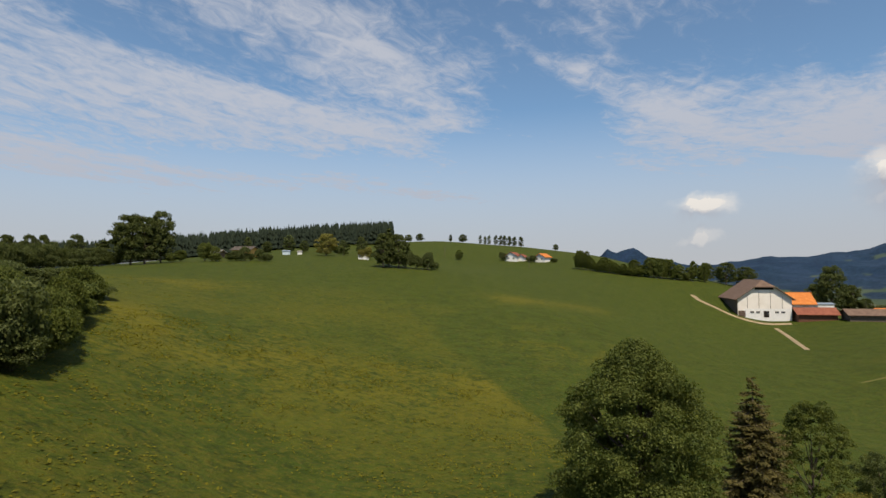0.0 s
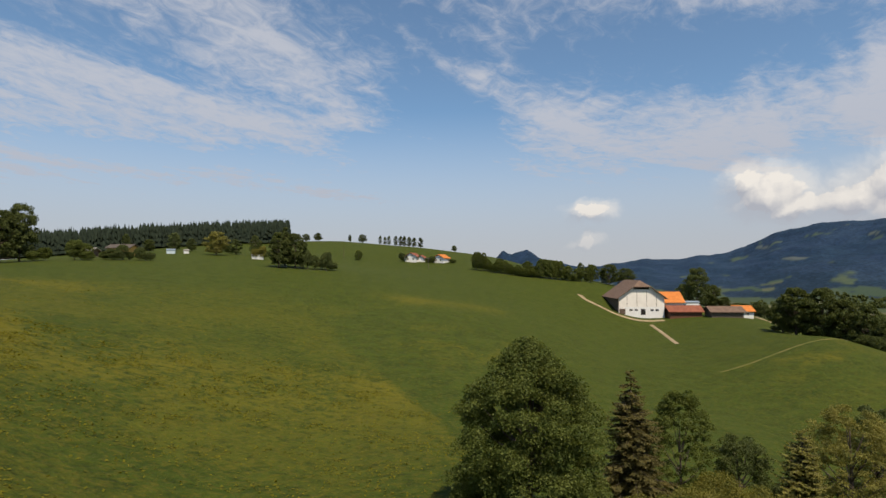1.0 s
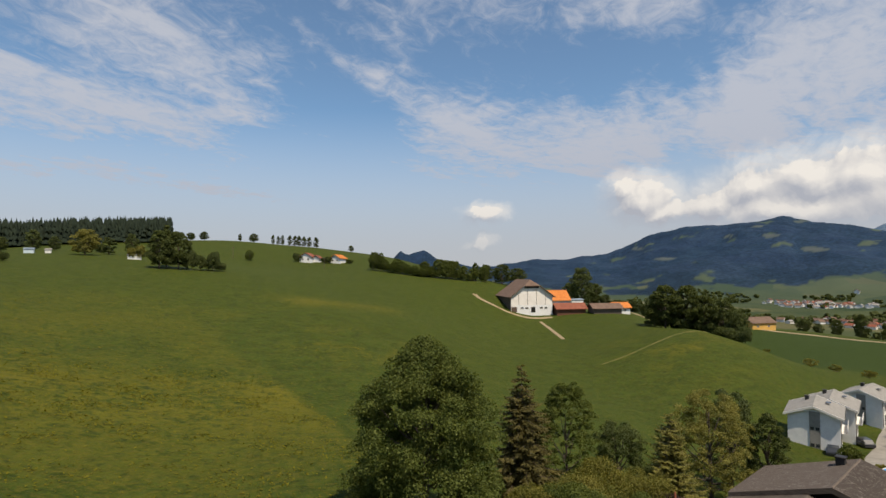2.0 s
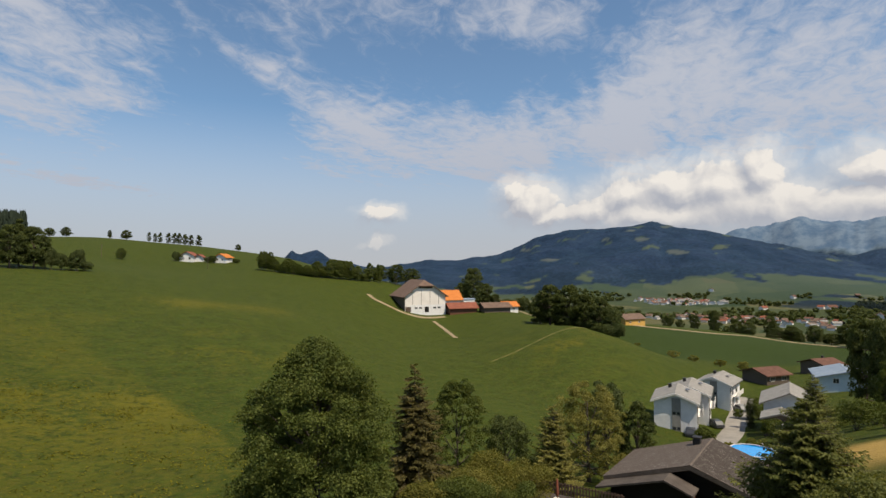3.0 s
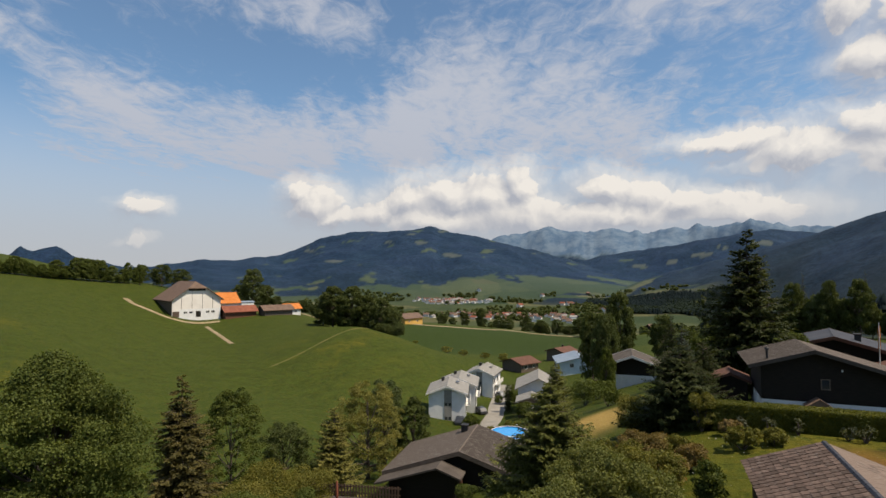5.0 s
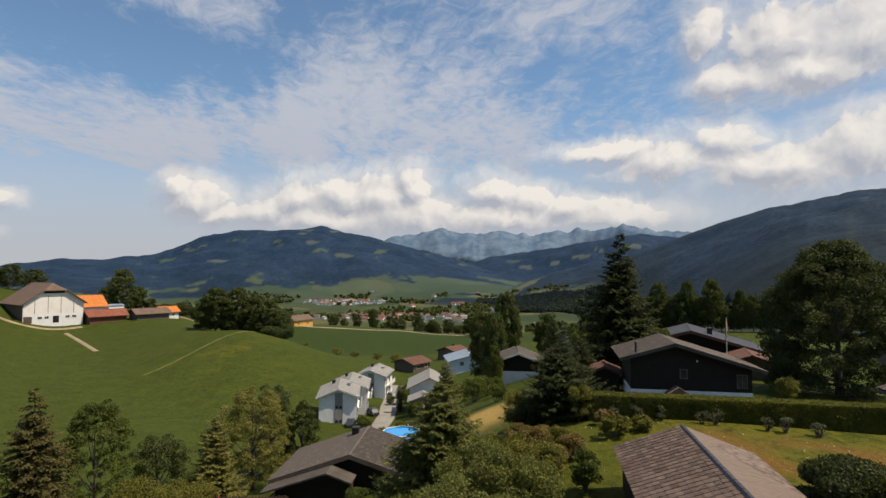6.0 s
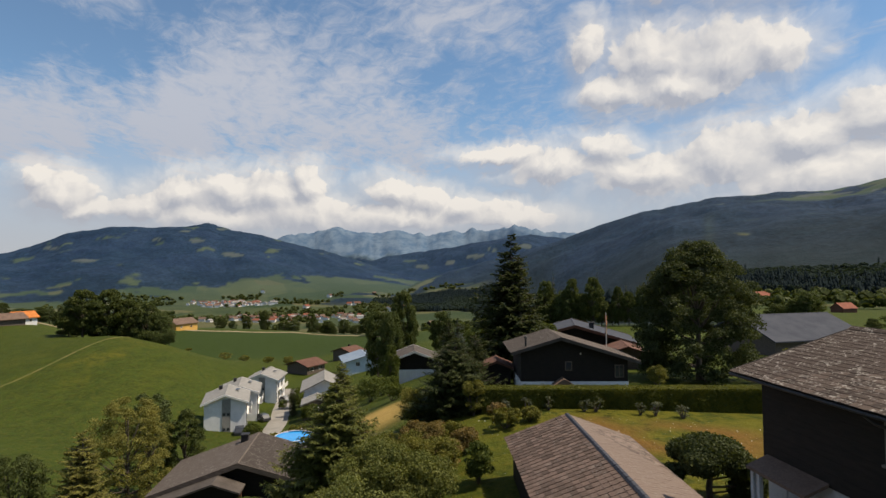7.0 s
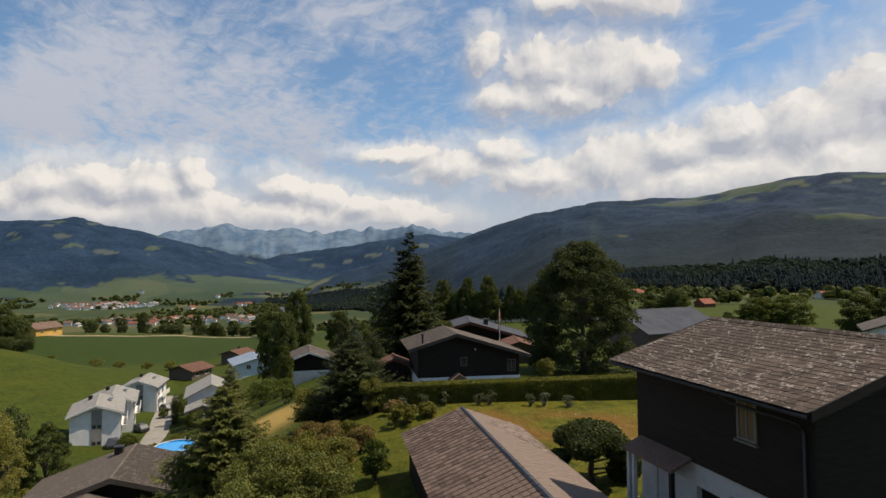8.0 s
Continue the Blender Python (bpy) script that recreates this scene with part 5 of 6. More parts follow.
def build_meadow_grass():
    """Seed heads and leaning tufts over the open hay meadow."""
    g = np.random.default_rng(41)
    p = np.concatenate([polar_places(g, 90000, (-46, 40), (24, 90)), polar_places(g, 100000, (-46, 40), (90, 190))])
    rr, az = np.hypot(p[:, 0], p[:, 1]), np.degrees(np.arctan2(p[:, 0], p[:, 1]))
    dry = meadow_dry(p[:, 0], p[:, 1])
    clump = smooth(fbm(p[:, 0] / 3.0, p[:, 1] / 3.0, 3, 43), -0.02, 0.16)
    fade = (1 - smooth(rr, 120, 185)) * (1 - smooth(az, 24, 38))
    pick = g.uniform(0, 1, len(p))
    yellow = pick < (0.02 + 0.90 * dry) * (0.10 + 0.90 * clump) * fade
    q = p[yellow] + np.stack([0 * pick[yellow], 0 * pick[yellow], g.uniform(0.03, 0.10, yellow.sum())], -1)
    up = np.tile((0.0, 0.0, 1.0), (len(q), 1))
    tagged(new("dry_meadow_grass", mesh_from("dry_meadow_grass", *leaves(g, q, up, np.full(len(q), 0.16), 0.35, 1.6), MAT_GRASS_DRY)), "yellow seeding grass standing in the hay meadow", "grass", kind="stuff")


build_meadow_grass()
build_lawn_flowers()
build_forests()


# ---- the barn and its farmyard ----
def half_hip_roof(ob, l, o, e, eave_z, top_z, hip_z, hip_run, mat, thick=0.3):
    """Roof with a clipped gable at the -x end: two slopes and the small hip."""
    slope = (top_z - eave_z) / o
    yh = (top_z - hip_z) / slope
    xf, xb, xh = -l - e, l + e, -l - e + hip_run

    def slab(points, name, m):
        bm = bmesh.new()
        lo, hi = [bm.verts.new(p) for p in points], [bm.verts.new((p[0], p[1], p[2] + thick)) for p in points]
        bm.faces.new(lo), bm.faces.new(hi)
        for i in range(len(points)):
            j = (i + 1) % len(points)
            bm.faces.new((lo[i], lo[j], hi[j], hi[i]))
        part(name, bm, m, ob)
    for s in (-1, 1):
        slab([(xh, 0, top_z), (xb, 0, top_z), (xb, s * o, eave_z), (xf, s * o, eave_z), (xf, s * yh, hip_z)], "roof_slope", mat)
    slab([(xh, 0, top_z + 0.006), (xf, yh, hip_z + 0.006), (xf, -yh, hip_z + 0.006)], "hip", mat)
    return yh


def build_barn():
    ob = thing("barn", (130.2, 230.6, -18.4), 78.0, "large barn with pale panelled gable and brown half-hipped roof", "barn")
    l, w, eave, top = 11.5, 9.8, 7.5, 14.6
    part("wall", prism([(-w, -2), (w, -2), (w, eave), (3.6, 12.0), (-3.6, 12.0), (-w, eave)], -l, l), MAT_OFFWHITE, ob)
    part("side_boarding", box(-l + 0.3, l, w, w + 0.08, -1.5, eave - 0.1), MAT_GREY_WOOD, ob, "dark weathered boards of the long side")
    part("louvre", box(-l - 0.06, -l - 0.003, -3.4, 3.4, 11.0, 11.9), MAT_BROWN_WOOD, ob, "dark louvre band under the hip")
    part("base_band", box(-l - 0.05, -l - 0.003, -w + 0.05, w - 2.4, -1.5, 3.4), MAT_WHITE, ob, "white rendered lower wall")
    for y in (-6.4, -2.2, 2.0, 6.2):
        part("seam", box(-l - 0.07, -l - 0.003, y - 0.07, y + 0.07, 3.5, 10.8 - abs(y) * 0.42), MAT_GREY_WOOD, ob)
    for y in (4.6, 2.4, -4.4, -6.6):
        window(ob, "-x", y, 1.6, 1.5, 0.9, x=-l - 0.08)
    door = part("door", box(-l - 0.09, -l - 0.053, -1.6, 0.4, 0.0, 2.5), MAT_BROWN_WOOD, ob, "dark double door")
    part("glazing", box(-l - 0.11, -l - 0.092, -1.3, -0.75, 0.9, 2.2), MAT_GLASS, door)
    part("gate", box(-l - 0.09, -l - 0.053, 7.0, 9.6, 0.2, 2.6), MAT_GREY_WOOD, ob, "slatted gate")
    for z in (0.7, 1.4, 2.1):
        part("rail", box(-l - 0.14, -l - 0.092, 7.0, 9.6, z, z + 0.16), MAT_RED_WOOD, ob)
    half_hip_roof(ob, l, w + 1.1, 1.2, eave - 0.75, top, 11.9, 3.4, MAT_ROOF_BROWN)


build_barn()


# orange-roofed farmhouse and red lean-to right of the barn
gable_house("farmhouse", spot(32.7, 276), -12, 8.5, 11.0, 4.4, 4.0, MAT_WHITE, MAT_ROOF_ORANGE, "farmhouse with a bright orange tiled roof", over=0.9, windows=[("-y", -2, 1.0, 1.0, 1.2), ("-y", 2, 1.0, 1.0, 1.2)])
gable_house("wagon_shed", spot(33.9, 260), -12, 13.5, 7.0, 2.6, 2.0, MAT_RED_WOOD, MAT_ROOF_RED, "low wagon shed with a red sheet roof", over=0.9, category="shed")
gable_house("machine_shed", spot(37.4, 262), -14, 13.0, 7.0, 2.4, 1.7, MAT_GREY_WOOD, MAT_ROOF_BROWN, "low machine shed with a grey-brown roof", over=0.9, category="shed")
gable_house("cottage", spot(38.8, 268), -14, 7.0, 7.0, 2.7, 1.9, MAT_WHITE, MAT_ROOF_ORANGE, "small white cottage with an orange roof", windows=[("-y", -1.5, 0.9, 0.9, 1.0), ("-y", 1.2, 0.9, 0.9, 1.0)])
gable_house("field_hut", spot(34.6, 292), -8, 6.5, 4.0, 2.8, 0.4, MAT_WHITE, MAT_ROOF_BLUE, "small pale hut with a flat blue roof", over=0.3, category="hut")
gable_house("ochre_house", spot(50.7, 338), -6, 15, 9.0, 3.6, 2.4, MAT_YELLOW_WALL, MAT_ROOF_BROWN, "ochre farmhouse with a brown roof", windows=[("-y", 3, 1.2, 1.4, 1.0), ("-y", -4, 1.2, 1.4, 1.0)])
# farms on the crest
gable_house("red_farm", spot(7.3, 352), 60, 8, 8, 3.2, 2.2, MAT_WHITE, MAT_ROOF_RED, "white farm with a red roof on the hill", windows=[("-x", -1.8, 1.0, 1.2, 1.2), ("-x", 1.8, 1.0, 1.2, 1.2)])
gable_house("red_farm", spot(8.2, 352), 60, 5, 5, 2.4, 1.5, MAT_WHITE, MAT_ROOF_RED, "small white outbuilding with a red roof")
gable_house("upper_farm", spot(10.3, 344), 50, 8, 7, 2.8, 2.0, MAT_WHITE, MAT_ROOF_ORANGE, "white farmhouse with an orange roof on the hill", windows=[("-x", -1.5, 1.0, 1.2, 1.0), ("-x", 1.5, 1.0, 1.2, 1.0)])
gable_house("hill_house", spot(-19.8, 246), -12, 8.5, 6, 3.0, 1.2, MAT_YELLOW_WALL, MAT_ROOF_DULL, "low tan house behind bushes on the crest")
gable_house("hut", spot(-22.3, 244), -12, 4, 4, 2.4, 0.8, MAT_GREY_WOOD, MAT_ROOF_GREY, "small grey hut behind the crest bushes", category="hut")
gable_house("hut", spot(-8.2, 238), 8, 4.6, 3.0, 1.6, 0.4, MAT_WHITE, MAT_ROOF_GREY, "low white hut on the crest", over=0.2, category="hut")
gable_house("stall", spot(-15.9, 262), 8, 3.2, 2.2, 1.5, 0.3, MAT_BLUE_WALL, MAT_ROOF_BLUE, "small turquoise stall on the meadow", over=0.2, category="stall")
gable_house("stall", spot(-14.6, 262), 8, 2.0, 1.8, 1.2, 0.3, MAT_WHITE, MAT_ROOF_GREY, "small white stall on the meadow", over=0.2, category="stall")
# farms in the fields towards the mountain
gable_house("far_farm", spot(106.1, 690), -60, 24, 12, 5.0, 4.0, MAT_OFFWHITE, MAT_ROOF_RED, "long pale farm with a red roof below the forest")
gable_house("far_farm", spot(112.1, 520), -60, 14, 10, 3.6, 3.6, MAT_RED_WOOD, MAT_ROOF_RED, "brown farm with a red roof in the pasture")
gable_house("far_farm", spot(121.6, 690), -70, 22, 11, 4.0, 3.4, MAT_OFFWHITE, MAT_ROOF_RED, "pale farm with a reddish roof below the forest")
gable_house("far_farm", spot(119.9, 690), -30, 14, 8, 4.0, 2.4, MAT_OFFWHITE, MAT_ROOF_GREY, "grey-roofed farm building below the forest")
gable_house("sheet_roof_barn", spot(107.7, 122), -60, 20, 15, 3.6, 3.4, MAT_GREY_WOOD, MAT_ROOF_DARK, "wide barn with a smooth dark sheet roof", over=1.0, category="barn")
gable_house("low_house", spot(126.5, 96), -30, 9, 8, 4.0, 1.6, MAT_WHITE, MAT_ROOF_DULL, "house with a grey roof past the chalet")


# ---- the hamlet ----
def row_house(place, turn, label, length=9.0):
    """White rendered house: blank gable with a grey window strip, long side with a balcony."""
    ob = gable_house("row_house", place, turn, length, 7.0, 5.3, 1.35, MAT_WHITE, MAT_ROOF_GREY, label, over=0.55, group="row of white houses", thick=0.18, trim=MAT_TRIM, deep=3.5,
                     windows=[("-y", -2.6, 3.0, 1.6, 1.3), ("-y", 1.0, 3.0, 1.6, 1.3), ("-y", -2.6, 0.4, 1.4, 2.0), ("-y", 1.2, 0.4, 1.4, 2.0)], chimney=(2.5, 1.2, 0.8))
    l = length / 2
    strip = part("window_strip", box(-l - 0.09, -l - 0.003, -0.9, 0.55, 0.1, 5.9), MAT_ROOF_GREY, ob, "grey panelled window strip")
    for z in (0.4, 3.0):
        for y in (-0.54, 0.18):
            part("pane", box(-l - 0.11, -l - 0.092, y - 0.25, y + 0.25, z, z + 0.5), MAT_GLASS, strip)
    deck = part("balcony", box(-l + 2.0, l - 0.6, -4.4, -3.5, 2.5, 2.62, 0.02), MAT_TRIM, ob)
    part("railing", box(-l + 2.0, l - 0.6, -4.4, -4.34, 2.63, 3.5), MAT_TRIM, deck)
    gutter = part("gutter", mesh_from("gutter", *tube([(-l - 0.5, -4.12, 5.12), (l + 0.5, -4.12, 5.12)], [0.06, 0.06], 6), MAT_METAL), MAT_METAL, ob)
    part("downpipe", mesh_from("downpipe", *tube([(-l + 0.1, -4.1, 5.1), (-l + 0.1, -3.58, 4.8), (-l + 0.1, -3.58, 0.0)], [0.05, 0.05, 0.05], 6), MAT_METAL), MAT_METAL, gutter)
    for z in (0.02, 0.66):
        part("roof_light", prism([(-2.2, 0), (-1.5, 0), (-1.5, 0.08), (-2.2, 0.08)], z, z + 0.55), MAT_GLASS, ob).location = (0.6, 0, 6.45)
    return ob


row_house((90.3, 63.7, -28.3), 32, "white rendered two-storey house with a grey strip of windows")
row_house((100.7, 67.9, -29.0), 30, "white rendered two-storey house in the middle of the row")
row_house((119.5, 73.6, -30.2), 18, "pale rendered two-storey house at the end of the row")
gable_house("grey_house", spot(64.0, 118), 26, 10, 8, 4.6, 1.9, MAT_WHITE, MAT_ROOF_GREY, "grey-roofed house beside the lane", windows=[("-x", -1.6, 2.6, 1.2, 1.2), ("-x", 1.6, 2.6, 1.2, 1.2)])
carport = gable_house("carport", spot(63.3, 109), 26, 4.5, 5.0, 2.6, 0.9, MAT_GREY_WOOD, MAT_ROOF_GREY, "open carport with a grey roof", over=0.5, category="carport")
gable_house("brown_house", spot(62.2, 178), -14, 8, 8, 2.8, 1.3, MAT_GREY_WOOD, MAT_ROOF_RUST, "brown timber house with a red-brown roof", windows=[("-y", -2, 1.2, 1.6, 1.2), ("-y", 2, 1.2, 1.6, 1.2)])
gable_house("brown_house", spot(66.4, 208), -14, 8, 8, 3.0, 1.3, MAT_GREY_WOOD, MAT_ROOF_RUST, "brown timber house with a red roof behind", chimney=(1, 0.5, 0.9))
gable_house("blue_house", spot(67.9, 166), 30, 12, 12, 3.2, 1.6, MAT_BLUE_WALL, MAT_ROOF_BLUE, "pale blue house with a blue-grey roof", windows=[("-x", -2, 2.0, 1.2, 1.2), ("-x", 2.4, 2.0, 1.2, 1.2)])
gable_house("chalet", spot(73.6, 108), 18, 8, 7.6, 3.8, 1.4, MAT_BROWN_WOOD, MAT_ROOF_DULL, "dark timber chalet over a white ground floor", over=1.0, plinth=1.9, shift=1.0, trim=MAT_TRIM,
            windows=[("-x", 2.6, 0.4, 1.1, 1.1), ("-x", 0.9, 0.4, 1.3, 1.1), ("-x", -0.7, 0.4, 1.1, 1.1), ("-x", -3.0, 0.3, 1.1, 1.2)])

# ---- chalet behind the hedge, with its neighbours ----
CHALET = gable_house("chalet", (52.7, 1.2, -10.75), 13.0, 6.0, 9.3, 3.5, 1.4, MAT_BROWN_WOOD, MAT_ROOF_DULL, "dark timber chalet with a white plinth behind the hedge", over=0.9, ends=0.7, plinth=1.15, shift=1.22, thick=0.13,
                     trim=MAT_ROOF_DULL, windows=[("-x", 0.5, 2.1, 0.6, 0.8, 0), ("-x", -0.9, 0.35, 0.9, 0.5), ("-x", -1.9, 0.35, 0.9, 0.5), ("-x", -3.9, 1.5, 0.8, 1.1)], frames=MAT_GREY_WOOD)
part("porch_roof", prism([(0.2, 1.0), (1.1, 1.6), (2.0, 1.0)], -4.2, -3.1), MAT_ROOF_BROWN, CHALET, "small brown porch roof")
pipe = part("stove_pipe", mesh_from("stove_pipe", *tube([(-2.9, 4.2, 3.4), (-2.9, 4.2, 4.9)], [0.09, 0.09], 10), MAT_DARK), MAT_DARK, CHALET)
part("cap", mesh_from("cap", *tube([(-2.9, 4.2, 4.9), (-2.9, 4.2, 5.02), (-2.9, 4.2, 5.1)], [0.17, 0.16, 0.02], 10), MAT_DARK), MAT_DARK, pipe)
part("eave_lamp", box(-3.12, -3.0, -0.6, -0.5, 3.5, 3.65, 0.02), MAT_TRIM, CHALET)
gable_house("chalet", (79.0, -0.6, -12.2), 3.0, 9, 11.5, 3.4, 1.6, MAT_BROWN_WOOD, MAT_ROOF_DARK, "dark brown chalet with a grey roof and chimney", over=0.9, chimney=(-2.0, -0.8, 0.9), trim=MAT_RED_WOOD, shift=1.5)
gable_house("garage", (70.0, -5.2, -11.6), 3.0, 5, 5, 1.9, 0.8, MAT_GREY_WOOD, MAT_ROOF_RUST, "low garage with a reddish roof", category="garage")
gable_house("garden_shed", (54.0, 8.0, -11.0), 10.0, 3, 2.6, 1.8, 0.5, MAT_BROWN_WOOD, MAT_ROOF_RUST, "small brown garden shed beside the chalet", over=0.3, category="shed")


def build_flag(place):
    ob = thing("flagpole", place, 0, "thin flagpole with a limp red and orange flag", "flagpole")
    part("pole", mesh_from("pole", *tube([(0, 0, 0), (0, 0, 6.6)], [0.05, 0.03], 10), MAT_TRIM), MAT_TRIM, ob)
    rows, cols = 12, 6
    v = [(0.05 + 0.42 * (c / cols) * (0.45 + 0.4 * r / rows), 0.10 * math.sin(c * 2.1 + r * 0.5), 6.3 - 1.9 * r / rows - 0.25 * (c / cols)) for r in range(rows + 1) for c in range(cols + 1)]
    f = [(r * (cols + 1) + c, r * (cols + 1) + c + 1, (r + 1) * (cols + 1) + c + 1, (r + 1) * (cols + 1) + c) for r in range(rows) for c in range(cols)]
    flag = part("flag", mesh_from("flag", v, f, MAT_ROOF_ORANGE, True), MAT_ROOF_ORANGE, ob, "limp orange-red cloth")
    flag.modifiers.new("thick", "SOLIDIFY").thickness = 0.012


build_flag((62.2, -2.75, -11.0))


def build_pole(place, tall):
    ob = thing("utility_pole", place, 0, "thin grey wooden utility pole on the pasture", "pole", "utility poles")
    part("pole", mesh_from("pole", *tube([(0, 0, -0.4), (0, 0, tall)], [0.14, 0.10], 8), MAT_GREY_WOOD), MAT_GREY_WOOD, ob)
    part("crossarm", box(-0.7, 0.7, -0.06, 0.06, tall - 0.5, tall - 0.36), MAT_GREY_WOOD, ob)


build_pole(spot(0.2, 336), 6.8)
build_pole(spot(8.9, 304), 6.4)


# ---- lanes, paths and bare strips ----
MAT_WORN = grain_material("worn_turf", (0.060, 0.074, 0.010), (0.135, 0.112, 0.035), 0.5, 2.2, 0.95, 0.6, 0.03)

def ribbon(name, line, width, mat, label, lift=0.05, kind="structure"):
    """A strip laid on the ground along (bearing, distance) points."""
    pts = [ground_at(a, r) for a, r in line]
    xy = np.array([(p.x, p.y) for p in pts])
    t = np.linspace(0, len(pts) - 1, (len(pts) - 1) * 14 + 1)
    base = np.arange(len(pts))
    cx, cy = np.interp(t, base, xy[:, 0]), np.interp(t, base, xy[:, 1])
    for _ in range(12):
        cx[1:-1], cy[1:-1] = (cx[:-2] + cx[2:]) / 2, (cy[:-2] + cy[2:]) / 2
    dx, dy = np.gradient(cx), np.gradient(cy)
    d = np.hypot(dx, dy)
    nx, ny = -dy / d, dx / d
    cols = 5
    wob = 1 + 0.25 * fbm(t * 1.7, t * 0, 3, 8)
    vx = np.stack([cx + nx * width * wob * (c / (cols - 1) - 0.5) for c in range(cols)], -1)
    vy = np.stack([cy + ny * width * wob * (c / (cols - 1) - 0.5) for c in range(cols)], -1)
    vz = land(vx, vy) + lift
    vz[:, 0] -= lift + 0.1
    vz[:, -1] -= lift + 0.1
    n = len(t)
    f = [(i * cols + c, i * cols + c + 1, (i + 1) * cols + c + 1, (i + 1) * cols + c) for i in range(n - 1) for c in range(cols - 1)]
    return tagged(new(name, mesh_from(name, np.stack([vx, vy, vz], -1).reshape(-1, 3), f, mat, True)), label, name.split("_")[-1], kind=kind)


ribbon("lane", [(57.9, 92), (58.8, 101), (59.5, 113), (59.9, 126), (60.2, 140), (60.6, 152)], 5.2, MAT_ROAD, "pale asphalt lane between the houses", 0.08)
ribbon("farm_path", [(24.4, 262), (24.9, 256), (26.2, 252), (27.6, 247), (29.5, 246.5), (32.2, 251)], 3.0, MAT_GRAVEL, "pale gravel farm path round the barn", 0.22)
ribbon("upper_path", [(36.6, 300), (39, 290), (41.5, 270), (42.5, 262)], 2.6, MAT_GRAVEL, "gravel path behind the farm", 0.2)
ribbon("bare_strip", [(31.1, 240), (32.0, 225), (32.9, 208), (33.4, 199)], 1.9, MAT_GRAVEL, "strip of bare earth in the meadow", 0.14)
ribbon("worn_track", [(36.9, 148), (39.5, 156), (42, 166), (44.5, 179), (46.6, 192)], 0.8, MAT_WORN, "worn cattle track across the slope", 0.1)
ribbon("field_track", [(49.6, 335), (55, 334), (61, 330), (67, 325), (70.5, 300)], 3.0, MAT_GRAVEL, "pale track along the far field", 0.25)


def build_car(place, turn, paint, label, van=False):
    ob = thing("van" if van else "car", place, turn, label, "van" if van else "car")
    l, h = (2.4, 1.9) if van else (2.1, 1.45)
    belt = 0.85 if not van else 1.0
    side = [(-l, 0.3), (l, 0.3), (l, 0.62), (l - 0.1, belt - 0.12), (0.9, belt), (-l + 0.05, belt), (-l, 0.6)]
    bm = prism(side, -0.86, 0.86, "y")
    bmesh.ops.bevel(bm, geom=list(bm.edges), offset=0.05, segments=1, affect="EDGES")
    part("body", bm, paint, ob)
    roof = [(0.95, belt), (0.35, h), (-l + (0.15 if van else 0.75), h), (-l + 0.08, belt)]
    bm = prism(roof, -0.74, 0.74, "y")
    bmesh.ops.bevel(bm, geom=list(bm.edges), offset=0.06, segments=1, affect="EDGES")
    cabin = part("cabin", bm, paint, ob)
    for s in (-1, 1):
        part("side_glass", prism([(0.72, belt + 0.06), (0.3, h - 0.12), (-l + 0.85, h - 0.12), (-l + 0.4, belt + 0.06)], s * 0.742, s * 0.757, "y"), MAT_GLASS, cabin)
        part("headlight", box(l - 0.02, l + 0.03, s * 0.72 - 0.14, s * 0.72 + 0.14, 0.58, 0.72, 0.02), MAT_TRIM, ob)
        for x in (-l * 0.62, l * 0.62):
            wheel = part("wheel", mesh_from("wheel", *tube([(x, s * 0.72, 0.32), (x, s * 0.9, 0.32)], [0.32, 0.32], 16), MAT_DARK), MAT_DARK, ob)
            part("rim", mesh_from("rim", *tube([(x, s * 0.901, 0.32), (x, s * 0.915, 0.32), (x, s * 0.916, 0.32)], [0.2, 0.19, 0.01], 12), MAT_METAL), MAT_METAL, wheel)
    return ob


def paint_material(name, colour):
    def build(n, shader, where):
        n.link(n.mix(n.noise(where, 1.2, 3.0), colour, tuple(c * 0.8 for c in colour)), shader.inputs["Base Color"])
        shader.inputs["Coat Weight"].default_value = 0.6
    return material(name, build, 0.35, 0.5)


PAINT_DARK, PAINT_GREY, PAINT_WHITE = paint_material("dark_paint", (0.02, 0.022, 0.028)), paint_material("grey_paint", (0.16, 0.165, 0.17)), paint_material("white_paint", (0.74, 0.74, 0.73))
build_car(spot(56.0, 104), 32, PAINT_DARK, "dark estate car parked beside the white house")
build_car(spot(58.0, 117), 62, PAINT_DARK, "dark car parked in front of the white house")
build_car(spot(60.1, 137), 60, PAINT_GREY, "grey car parked at the end of the lane")
build_car(spot(63.1, 106.5), 26, PAINT_WHITE, "white van under the carport", True)


